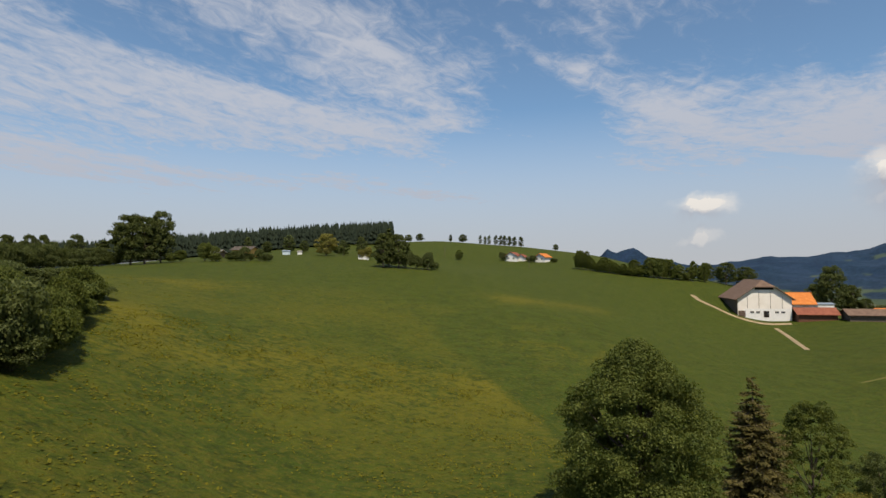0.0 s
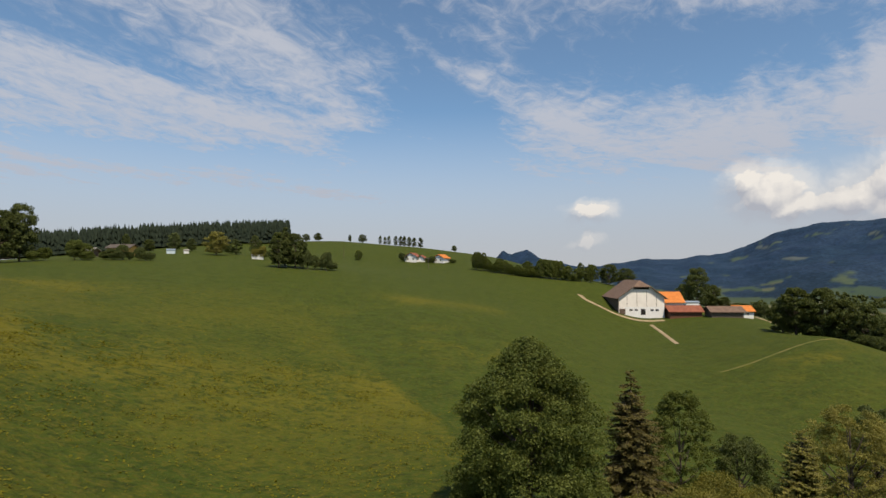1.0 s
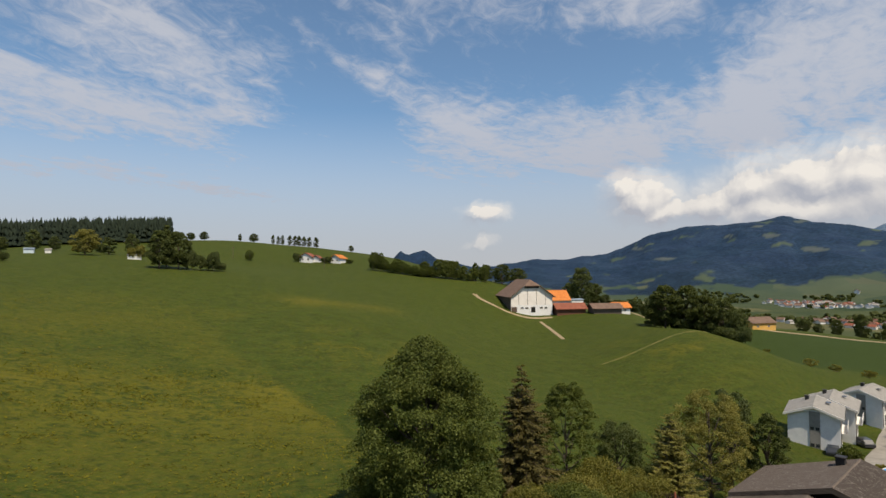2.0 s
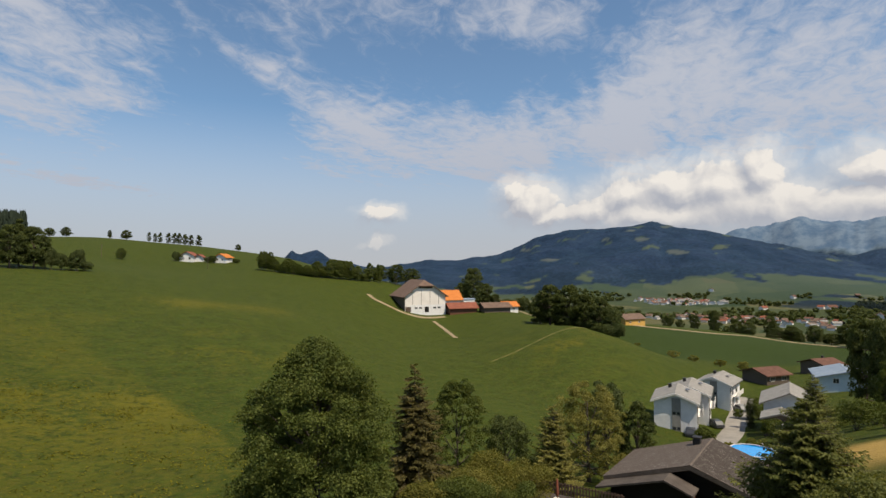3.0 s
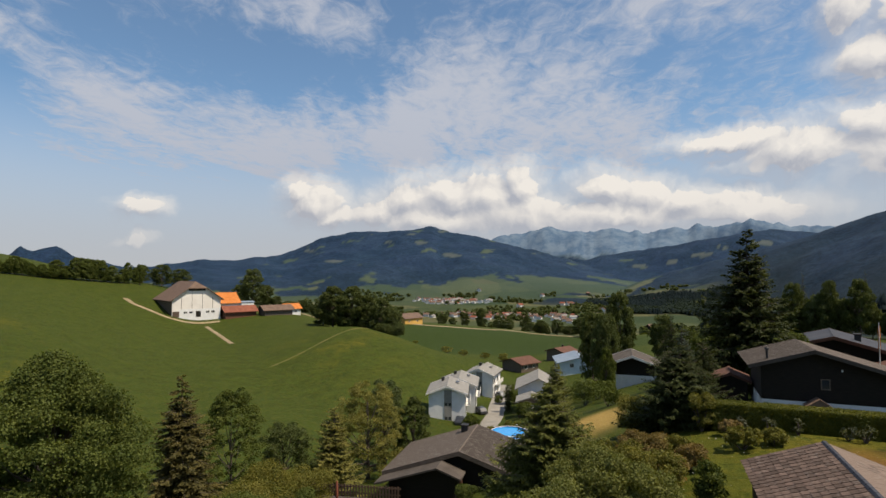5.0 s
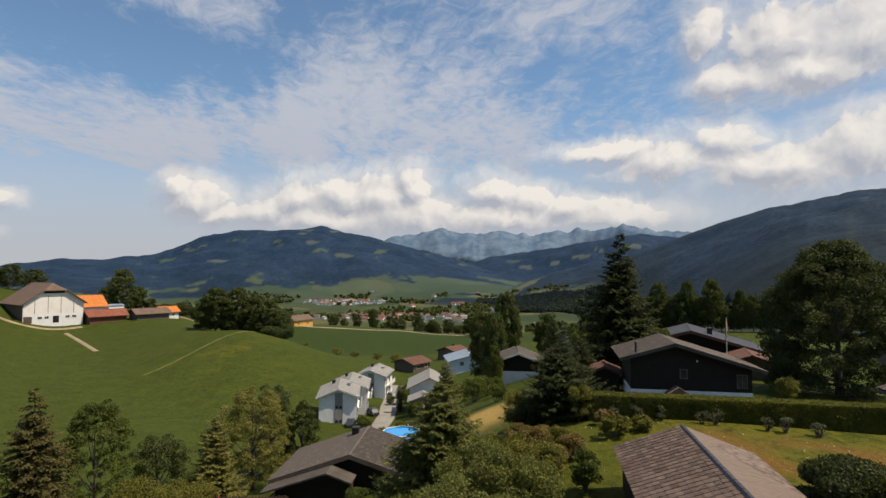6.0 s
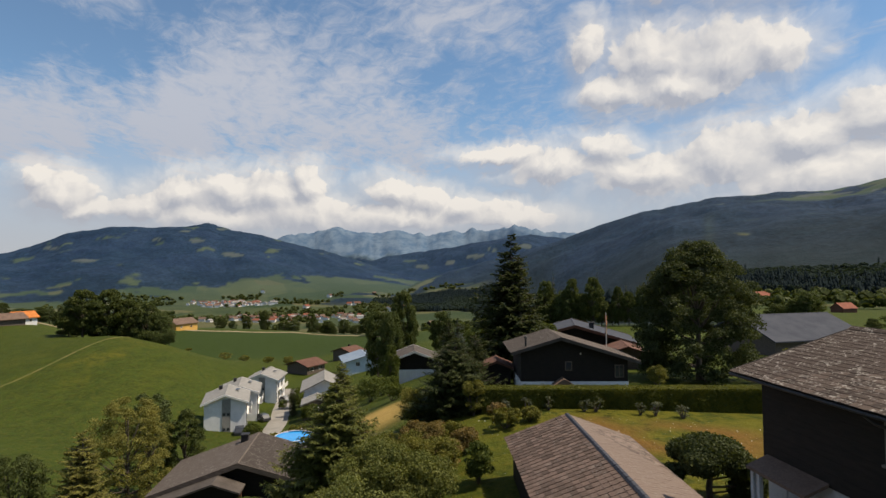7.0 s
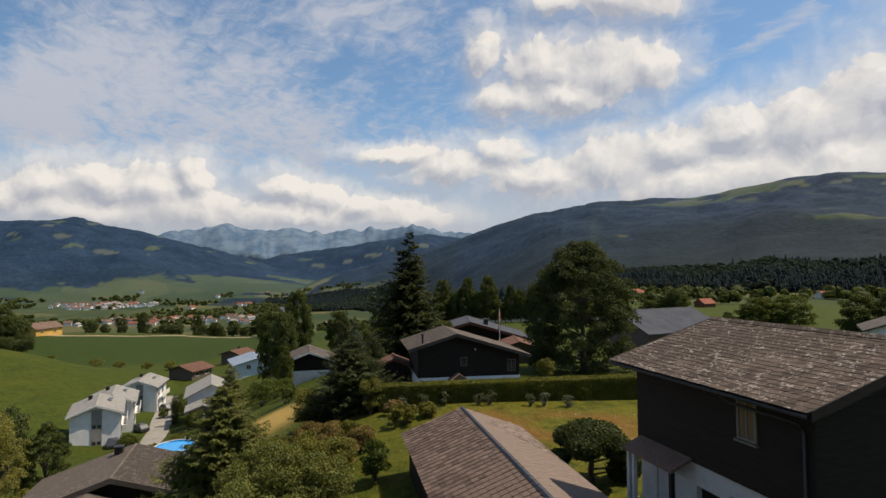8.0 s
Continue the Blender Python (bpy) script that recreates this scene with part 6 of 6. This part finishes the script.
def build_pool(place, radius=2.5, height=1.2):
    ob = thing("pool", place, 0, "round above-ground swimming pool with bright blue water", "pool")
    m = 40

    def ring(z, r):
        return [(r * math.cos(2 * math.pi * k / m), r * math.sin(2 * math.pi * k / m), z) for k in range(m)]
    shell = ring(-0.6, radius) + ring(height, radius) + ring(height, radius - 0.06) + ring(0.2, radius - 0.06)
    f = [(a * m + k, a * m + (k + 1) % m, (a + 1) * m + (k + 1) % m, (a + 1) * m + k) for a in range(3) for k in range(m)]
    part("shell", mesh_from("shell", shell, f, MAT_LINER, True), MAT_LINER, ob)
    bm = bmesh.new()
    bmesh.ops.create_circle(bm, cap_ends=True, segments=m, radius=radius - 0.065, matrix=Matrix.Translation((0, 0, height - 0.14)))
    part("water", bm, MAT_WATER, ob, "clear blue water")
    rim = ring(height + 0.02, radius + 0.05) + ring(height + 0.02, radius - 0.09)
    f = [(k, (k + 1) % m, m + (k + 1) % m, m + k) for k in range(m)]
    ob_rim = part("rim", mesh_from("rim", rim, f, MAT_TRIM), MAT_TRIM, ob)
    ob_rim.modifiers.new("thick", "SOLIDIFY").thickness = 0.04
    ladder = part("ladder", mesh_from("ladder", *join([tube([(radius + 0.25, y, -0.3), (radius + 0.12, y, 1.5), (radius - 0.2, y, 1.5)], [0.03, 0.03, 0.03], 6) for y in (-0.3, 0.3)]), MAT_TRIM), MAT_TRIM, ob)
    for z in (0.2, 0.55, 0.9):
        part("rung", box(radius + 0.14, radius + 0.24, -0.3, 0.3, z, z + 0.04), MAT_TRIM, ladder)


def flat_paint(name, a, b, rough, scale=3.0):
    return grain_material(name, a, b, scale, scale * 6, rough, 0.15, 0.004, spec=0.5)


MAT_LINER = flat_paint("pool_liner", (0.02, 0.20, 0.52), (0.03, 0.26, 0.62), 0.4)
MAT_WATER = flat_paint("pool_water", (0.015, 0.24, 0.62), (0.03, 0.32, 0.74), 0.12)
build_pool(spot(61.1, 74.5, -0.1))


# ---- wide-roofed chalet and its terrace ----
def build_wide_chalet():
    ob = gable_house("chalet", (41.4, 27.0, -20.3), 21.3, 6.6, 11.2, 3.7, 1.85, MAT_BROWN_WOOD, MAT_ROOF_DULL, "dark timber chalet with a wide grey shingle roof", over=1.0, ends=0.8, trim=MAT_GREY_WOOD, cap=MAT_GREY_WOOD,
                     chimney=(2.6, 0.9, 0.8), windows=[("-x", -1.2, 1.2, 0.9, 1.0), ("-x", -3.4, 1.2, 0.9, 1.0), ("-x", 2.2, 2.4, 0.8, 0.9)], plinth=0.5)
    for side in (-1, 1):
        lay_shingles(ob, -4.1, 4.1, 0.01 * side, 5.8, 6.62 * side, 5.8 - 6.62 * 1.85 / 5.6, 24, 0.34, MAT_SHINGLE_WIDE, 0)
    wing = part("wing", prism([(0.0, -1.2), (5.6, -1.2), (5.6, 3.55), (1.4, 4.75), (0.0, 4.25)], -5.2, -3.35), MAT_BROWN_WOOD, ob, "timber front wing")
    part("wing_roof", prism([(-0.6, 4.12), (-0.6, 4.26), (1.4, 4.98), (6.6, 3.34), (6.6, 3.2), (1.4, 4.84)], -6.0, -4.15), MAT_ROOF_DULL, wing, "shallow grey roof over the wing")
    part("awning", prism([(1.0, 0.9), (4.6, 0.9), (4.6, 1.02), (1.0, 1.02)], -7.4, -5.25), MAT_TRIM, ob, "pale awning")
    part("post", box(-5.1, -4.9, -0.5, -0.3, -1.0, 4.1), MAT_RED_WOOD, wing)


def build_terrace():
    """Flat dark terrace with pale slabs and a timber fence."""
    corner = Vector((30.6, 35.2, -17.9))
    ob = thing("terrace", corner, -63.0, "dark flat terrace with scattered pale slabs", "terrace")
    part("deck", box(-0.2, 7.4, -9.0, 0.0, -1.6, 0.0, 0.02), MAT_DARK_FELT, ob)
    rail = thing("timber_fence", corner, -63.0, "dark timber fence round the terrace", "fence")
    for i in range(30):
        x = 0.05 + i * 0.245
        part("picket", box(x, x + 0.12, -0.03, 0.03, 0.0, 0.95 + 0.03 * (i % 2)), MAT_FENCE, rail)
    for i in range(34):
        y = -0.2 - i * 0.255
        part("picket", box(-0.03, 0.03, y - 0.06, y + 0.06, 0.0, 0.95 + 0.03 * (i % 2)), MAT_FENCE, rail)
    for z in (0.25, 0.75):
        part("rail", box(0, 7.4, 0.032, 0.09, z, z + 0.09), MAT_FENCE, rail)
        part("rail", box(0.033, 0.09, -9.0, -0.05, z, z + 0.09), MAT_FENCE, rail)
    g = random.Random(4)
    slab = None
    for i, (x, y) in enumerate([(0.9, -1.2), (2.4, -0.9), (3.9, -1.5), (1.6, -2.6), (3.2, -2.9), (5.0, -2.2), (0.8, -3.9), (2.6, -4.4), (4.4, -4.1), (6.1, -1.1), (5.9, -3.6), (1.5, -5.6)]):
        ob2 = thing("paving_slab", ob.matrix_basis @ Vector((x, y, 0.004)), -63 + g.uniform(-8, 8), "square pale paving slab on the dark terrace", "slab", "paving slabs")
        if slab is None:
            slab = bpy.data.meshes.new("slab")
            bm = box(-0.2, 0.2, -0.2, 0.2, 0, 0.05, 0.008)
            bm.to_mesh(slab)
            bm.free()
        part("slab", slab, MAT_CAP, ob2)
    post = thing("parasol_stand", ob.matrix_basis @ Vector((2.9, -2.1, 0.004)), 0, "red closed parasol on a pale base", "parasol")
    part("base", box(-0.25, 0.25, -0.25, 0.25, 0, 0.1, 0.02), MAT_CAP, post)
    part("pole", mesh_from("pole", *tube([(0, 0, 0.1), (0, 0, 2.0)], [0.03, 0.03], 8), MAT_ROOF_RED), MAT_ROOF_RED, post)
    part("canopy", mesh_from("canopy", *tube([(0, 0, 0.7), (0, 0, 0.9), (0, 0, 1.9), (0, 0, 2.05)], [0.07, 0.13, 0.08, 0.02], 10), MAT_ROOF_RED), MAT_ROOF_RED, post)


MAT_DARK_FELT = grain_material("dark_felt", (0.035, 0.030, 0.028), (0.075, 0.062, 0.056), 1.5, 20.0, 0.95, 0.4, 0.006)
MAT_FENCE = wall_wood("fence_wood", (0.055, 0.035, 0.025), (0.12, 0.08, 0.058))
build_terrace()


# ---- the villages in the valley ----
def build_villages():
    g = random.Random(8)
    protos = []
    for wall, roof, label in ((MAT_WHITE, MAT_ROOF_RUST, "small white village house with a rust-red roof"), (MAT_WHITE, MAT_ROOF_BROWN, "small white village house with a brown roof"),
                              (MAT_OFFWHITE, MAT_ROOF_RED, "small pale village house with a red roof"), (MAT_WHITE, MAT_ROOF_GREY, "small white village house with a grey roof"),
                              (MAT_BROWN_WOOD, MAT_ROOF_BROWN, "small brown timber village house")):
        protos.append((wall, roof, label))
    made = {}

    def put(az, r, turn, k, s):
        place = spot(az, r)
        m = pose(place[0], place[1], place[2], 0, 0, turn) @ Matrix.Diagonal((s * g.uniform(0.9, 1.5), s, s * g.uniform(0.9, 1.2), 1))
        if k not in made:
            wall, roof, label = protos[k]
            made[k] = gable_house("village_house", place, turn, 11, 10, 4.6, 3.0, wall, roof, label, over=0.8, group="village houses")
            made[k].matrix_basis = m
        else:
            copy_thing(made[k], m @ Matrix.Diagonal([1 / q for q in made[k].scale] + [1]))
    for _ in range(95):
        put(g.triangular(50.8, 60.0, 54.5), g.uniform(1820, 2050), g.choice((20, 110)) + g.uniform(-25, 25), g.choice((0, 1, 1, 3, 3, 0, 2)), g.uniform(0.8, 1.25))
    for _ in range(100):
        put(g.uniform(52.4, 68.5), g.uniform(1120, 1400), g.choice((20, 110)) + g.uniform(-30, 30), g.choice((0, 0, 1, 1, 3, 4, 2)), g.uniform(0.75, 1.1))
    for az, r in ((62.2, 1650), (66.5, 1750), (67.2, 1730), (70.4, 1500), (72.0, 1550), (75.5, 1900), (74.9, 900), (76.0, 860), (76.6, 880), (81.9, 640), (80.0, 700), (64.5, 2150), (58, 2300), (69, 2250)):
        put(az, r, g.uniform(0, 180), g.choice((0, 2, 2, 4)), g.uniform(1.1, 1.6))


build_villages()


# ---- the near chalet ----
def shingle_material(name, a, b, lichen, amount):
    """Weathered fibre shingles: value differs from piece to piece, lichen and moss in blotches."""
    def build(n, shader, where):
        whole = n.add("ShaderNodeNewGeometry").outputs["Position"]
        fine, mid = n.noise(where, 30.0, 5.0, 0.7), n.noise(whole, 2.2, 5.0, 0.65)
        colour = n.mix(fine, a, b)
        value = n.math("ADD", 0.62, n.math("MULTIPLY", own_random(n), 0.76))
        colour = n.mix(1.0, colour, n.xyz(value, value, value), "MULTIPLY")
        blot = n.ramp(n.math("ADD", n.math("MULTIPLY", mid, 0.35), n.math("MULTIPLY", n.noise(whole, 9.0, 4.0, 0.75), 0.65)), 0.535, 0.60)
        colour = n.mix(n.math("MULTIPLY", blot, amount), colour, lichen)
        n.link(colour, shader.inputs["Base Color"])
        relief(n, shader, n.math("ADD", fine, mid), 0.5, 0.01)
    return material(name, build, 0.92, 0.2)


MAT_SHINGLE_NEAR = shingle_material("lichen_shingle", (0.043, 0.031, 0.025), (0.100, 0.074, 0.060), (0.32, 0.29, 0.255), 0.85)
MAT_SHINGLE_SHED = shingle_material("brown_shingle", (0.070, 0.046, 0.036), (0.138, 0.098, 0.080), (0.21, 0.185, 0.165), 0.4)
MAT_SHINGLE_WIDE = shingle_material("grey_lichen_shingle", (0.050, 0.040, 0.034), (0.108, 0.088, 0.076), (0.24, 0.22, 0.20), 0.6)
# shed's far slope: sunlight put into a paler shingle colour, with lichen
MAT_SHINGLE_SUNLIT = shingle_material("sunlit_shingle", (0.125, 0.092, 0.076), (0.195, 0.150, 0.126), (0.25, 0.22, 0.19), 0.5)


def lay_shingles(parent, x0, x1, y_top, z_top, y_low, z_low, courses, wide, mat, limit=300, near_x=0.0, gap=0.004, thick=0.014, name="shingle", stagger=0.5):
    """Shingles in courses over a slope that falls from (y_top, z_top) to (y_low, z_low); the pieces nearest near_x are objects, the rest one mesh."""
    run, fall = y_low - y_top, z_low - z_top
    length = math.hypot(run, fall)
    step = length / courses
    sgn = 1 if run > 0 else -1
    down = Vector((0, run / length, fall / length))
    out = Vector((0, -down.z * sgn, abs(down.y)))
    across = Vector((1, 0, 0))
    g = random.Random(len(name) + courses)
    base = bpy.data.meshes.new(name)
    w2, h2 = wide / 2 - gap, step * 1.22
    c = wide * 0.10
    outline = [(-w2, 0.0), (w2, 0.0), (w2, h2 - c), (w2 - c, h2), (-w2 + c, h2), (-w2, h2 - c)]
    verts = [across * a + down * b + out * (0.004 + thick * b / h2) for a, b in outline] + [across * a + down * b + out * (0.004 + thick * b / h2 + thick) for a, b in outline]
    m = len(outline)
    faces = [tuple(range(m, 2 * m)), tuple(range(m))[::-1]] + [(i, (i + 1) % m, m + (i + 1) % m, m + i) for i in range(m)]
    base.from_pydata([tuple(v) for v in verts], [], faces)
    base.materials.append(mat)
    base.update()
    spots = []
    count = max(1, round((x1 - x0) / wide))
    pitch = (x1 - x0) / count
    for k in range(courses):
        row = [(x0 + (i + 0.5) * pitch, 1.0) for i in range(count)]
        if k % 2 and stagger:
            row = [(x0 + 0.25 * pitch, 0.5)] + [(x0 + i * pitch, 1.0) for i in range(1, count)] + [(x1 - 0.25 * pitch, 0.5)]
        for x, share in row:
            p = Vector((0, y_top, z_top)) + down * (step * k + g.uniform(-0.012, 0.012)) + across * (x + g.uniform(-0.004, 0.004)) + out * g.uniform(0, 0.006)
            spots.append((abs(x - near_x) + 0.25 * abs(k - courses), p, g.uniform(-1.0, 1.0), share))
    spots.sort(key=lambda q: q[0])
    rest_v, rest_f = [], []
    for i, (_, p, tilt, share) in enumerate(spots):
        mat4 = Matrix.Translation(p) @ Matrix.Rotation(radians(tilt), 4, out) @ Matrix.Diagonal((share, 1, 1, 1))
        if i < limit:
            ob = new(name, base)
            ob.parent = parent
            ob.matrix_basis = mat4
        else:
            k = len(rest_v)
            rest_v += [tuple(mat4 @ v) for v in verts]
            rest_f += [tuple(q + k for q in f) for f in faces]
    if rest_v:
        me = bpy.data.meshes.new(name + "_field")
        me.from_pydata(rest_v, [], rest_f)
        me.materials.append(mat)
        tagged(part(name + "_field", me, mat, parent), kind="stuff")


def build_near_chalet():
    l, w, eave, rise, over, ends = 3.45, 3.72, 6.25, 1.12, 0.8, 0.62
    ob = thing("chalet", (18.62, -10.67, -9.62), 19.0, "near dark timber chalet with lichen-grey shingle roof and white ground floor", "house")
    slope = rise / w
    floor = 3.4
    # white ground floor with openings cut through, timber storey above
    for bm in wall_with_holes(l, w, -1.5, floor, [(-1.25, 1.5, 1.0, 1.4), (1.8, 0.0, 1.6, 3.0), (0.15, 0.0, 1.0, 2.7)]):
        part("ground_floor_wall", bm, MAT_SHADED_WHITE, ob, "white rendered ground floor, greyed in colour for shade")
    part("entrance_door", box(-0.35, 0.65, w - 0.25, w - 0.19, 0.0, 2.7), MAT_BROWN_WOOD, ob, "dark timber entrance door")
    part("wall", prism([(-w - 0.06, floor), (w + 0.06, floor), (w + 0.06, eave), (0, eave + rise), (-w - 0.06, eave)], -l - 0.06, l + 0.06), MAT_BROWN_WOOD, ob, "dark horizontal timber storey")
    for i in range(14):
        z = floor + 0.02 + i * 0.2
        part("board", box(-l - 0.09, l + 0.09, w + 0.062, w + 0.082 + 0.003 * (i % 2), z, z + 0.197), MAT_BROWN_WOOD, ob)
        part("board", prism([(-w - 0.05, z), (w + 0.05, z), (w + 0.05, z + 0.197), (-w - 0.05, z + 0.197)], -l - 0.09, -l - 0.062), MAT_BROWN_WOOD, ob)
    # windows
    win = part("window", frame_bm(-1.5, 4.72, 0.68, 1.16, w + 0.09), MAT_OLD_FRAME, ob, "pale weathered window frame")
    part("pane", box(-1.82, -1.18, w + 0.09, w + 0.10, 4.75, 5.85), MAT_CURTAIN, win, "window with a tan curtain behind")
    part("sill", box(-1.9, -1.1, w + 0.086, w + 0.2, 4.64, 4.705, 0.01), MAT_OLD_FRAME, win)
    low = part("window", frame_bm(-1.25, 1.5, 1.0, 1.4, w - 0.02), MAT_OLD_FRAME, ob)
    part("pane", box(-1.7, -0.8, w - 0.05, w - 0.04, 1.55, 2.85), MAT_CURTAIN, low)
    gate = part("garage_door", box(1.0, 2.6, w - 0.12, w - 0.05, 0.0, 2.98), MAT_SHADED_WHITE, ob, "pale panelled door under the porch")
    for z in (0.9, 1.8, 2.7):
        part("door_rail", box(1.0, 2.6, w - 0.048, w - 0.03, z, z + 0.05), MAT_SHADED_WHITE, gate)
    # lean-to porch over the door
    porch = part("porch_roof", prism([(w + 0.09, 3.42), (w + 0.09, 3.52), (w + 0.85, 3.2), (w + 0.85, 3.1)], 0.75, l - 0.1), MAT_ROOF_BROWN, ob, "dark lean-to porch roof")
    for x in (0.95, l - 0.55, l - 0.25):
        part("post", box(x - 0.07, x + 0.07, w + 0.62, w + 0.76, -0.3, 3.13, 0.01), MAT_SHADED_WHITE if x > 1 else MAT_BROWN_WOOD, porch)
    # roof
    for s in (-1, 1):
        y, z = s * (w + over), eave - slope * over
        part("roof_deck", prism([(0, eave + rise + 0.01), (0, eave + rise + 0.14), (y, z + 0.14), (y, z + 0.01)], -l - ends, l + ends), MAT_BROWN_WOOD, ob)
    part("roof_covering", prism([(0, eave + rise + 0.145), (0, eave + rise + 0.20), (-w - over, eave - slope * over + 0.20), (-w - over, eave - slope * over + 0.145)], -l - ends, l + ends), MAT_SHINGLE_NEAR, ob)
    lay_shingles(ob, -l - ends, l + ends, 0.02, eave + rise + 0.15, w + over + 0.05, eave - slope * over + 0.15, 20, 0.27, MAT_SHINGLE_NEAR, 300, -2.5)
    cap = part("ridge_cap", prism([(-0.17, eave + rise + 0.16), (0, eave + rise + 0.27), (0.17, eave + rise + 0.16)], -l - ends, l + ends), MAT_SHINGLE_NEAR, ob)
    for end in (-1, 1):
        x = end * (l + ends)
        for s in (-1, 1):
            y, z = s * (w + over), eave - slope * over
            part("verge_board", prism([(0, eave + rise - 0.06), (0, eave + rise + 0.20), (y, z + 0.20), (y, z - 0.06)], x + end * 0.003, x + end * 0.04), MAT_BROWN_WOOD, ob)
    gutter = part("gutter", mesh_from("gutter", *tube([(-l - ends, w + over + 0.07, eave - slope * over + 0.05), (l + ends, w + over + 0.07, eave - slope * over + 0.05)], [0.05, 0.05], 8), MAT_DARK, True), MAT_DARK, ob)
    part("downpipe", mesh_from("downpipe", *tube([(-1.35, w + over + 0.05, eave - slope * over), (-1.5, w + over - 0.1, eave - 0.42), (-l + 0.25, w + 0.2, eave - 0.62), (-l + 0.12, w + 0.16, eave - 0.75), (-l + 0.12, w + 0.16, -0.5)], [0.045] * 5, 8), MAT_METAL, True), MAT_METAL, gutter)


def wall_with_holes(l, w, z0, z1, holes):
    """Walls of a storey, 0.3 thick; holes: (u, sill, width, height) in the +y wall."""
    made = [box(-l, l, -w, -w + 0.3, z0, z1), box(-l, -l + 0.3, -w + 0.302, w - 0.302, z0, z1), box(l - 0.3, l, -w + 0.302, w - 0.302, z0, z1)]
    x = -l
    for u, v, a, b in sorted(holes):
        made.append(box(x, u - a / 2, w - 0.3, w, z0, z1))
        made.append(box(u - a / 2, u + a / 2, w - 0.3, w, z0, v))
        made.append(box(u - a / 2, u + a / 2, w - 0.3, w, v + b, z1))
        x = u + a / 2
    made.append(box(x, l, w - 0.3, w, z0, z1))
    return made


def frame_bm(u, v, a, b, y):
    bm = bmesh.new()
    t = 0.075
    add_box(bm, u - a / 2, u + a / 2, y - 0.03, y + 0.05, v, v + t, 0.008), add_box(bm, u - a / 2, u + a / 2, y - 0.03, y + 0.05, v + b - t, v + b, 0.008)
    add_box(bm, u - a / 2, u - a / 2 + t, y - 0.03, y + 0.045, v + t, v + b - t), add_box(bm, u + a / 2 - t, u + a / 2, y - 0.03, y + 0.045, v + t, v + b - t)
    add_box(bm, u - 0.025, u + 0.025, y - 0.02, y + 0.035, v + t, v + b - t)
    return bm


MAT_OLD_FRAME = grain_material("old_frame_paint", (0.13, 0.115, 0.10), (0.20, 0.18, 0.16), 4.0, 40.0, 0.8, 0.3, 0.004)
MAT_CURTAIN = grain_material("curtained_glass", (0.11, 0.065, 0.04), (0.2, 0.13, 0.085), 2.0, 30.0, 0.12, 0.05, 0.002, (8, 1, 0.4), 0.6)
build_near_chalet()
build_wide_chalet()
for side in (1, -1):
    lay_shingles(CHALET, -3.7, 3.7, 1.22 + 0.01 * side, 5.055, side * 5.57, 5.055 - (1.4 / 4.65) * (5.55 - side * 1.22), 20, 0.36, MAT_SHINGLE_WIDE, 0)


def build_shed():
    l, w, over = 7.9, 2.8, 0.3
    ob = thing("shed", (21.3, -1.35, -10.4), 14.8, "low garden shed with weathered brown tiles, far slope coloured paler as sunlit", "shed")
    top, slope = 2.98, 0.368
    eave = top - slope * w
    part("wall", prism([(-w, -1.0), (w, -1.0), (w, eave), (0, top), (-w, eave)], -l, l), MAT_BROWN_WOOD, ob)
    for s in (-1, 1):
        y, z = s * (w + over), eave - slope * over
        part("roof_deck", prism([(0, top + 0.01), (0, top + 0.11), (y, z + 0.11), (y, z + 0.01)], -l - 0.15, l + 0.15), MAT_BROWN_WOOD, ob)
    part("fascia", box(-l - 0.15, l + 0.15, w + over + 0.003, w + over + 0.03, eave - slope * over - 0.08, eave - slope * over + 0.12), MAT_BROWN_WOOD, ob)
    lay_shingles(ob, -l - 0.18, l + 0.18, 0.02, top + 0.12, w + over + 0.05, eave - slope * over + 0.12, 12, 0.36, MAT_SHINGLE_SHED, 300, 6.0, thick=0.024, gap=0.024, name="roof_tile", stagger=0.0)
    # sunward slope, laid in the colour lightened for sun
    lay_shingles(ob, -l - 0.18, l + 0.18, -0.02, top + 0.12, -w - over - 0.05, eave - slope * over + 0.12, 14, 0.24, MAT_SHINGLE_SUNLIT, 150, 6.0, thick=0.012, name="pale_tile")
    n = 40
    for i in range(n):
        x = -l - 0.15 + (2 * l + 0.3) * i / n
        tile = part("ridge_tile", prism([(-0.13, top + 0.12), (-0.06, top + 0.205), (0.06, top + 0.205), (0.13, top + 0.12)], x, x + (2 * l + 0.3) / n - 0.03), MAT_ROOF_DARK, ob)
        tile.rotation_euler = (0, radians(0.2), 0)
        tile.location = (0, 0, 0.03)


build_shed()
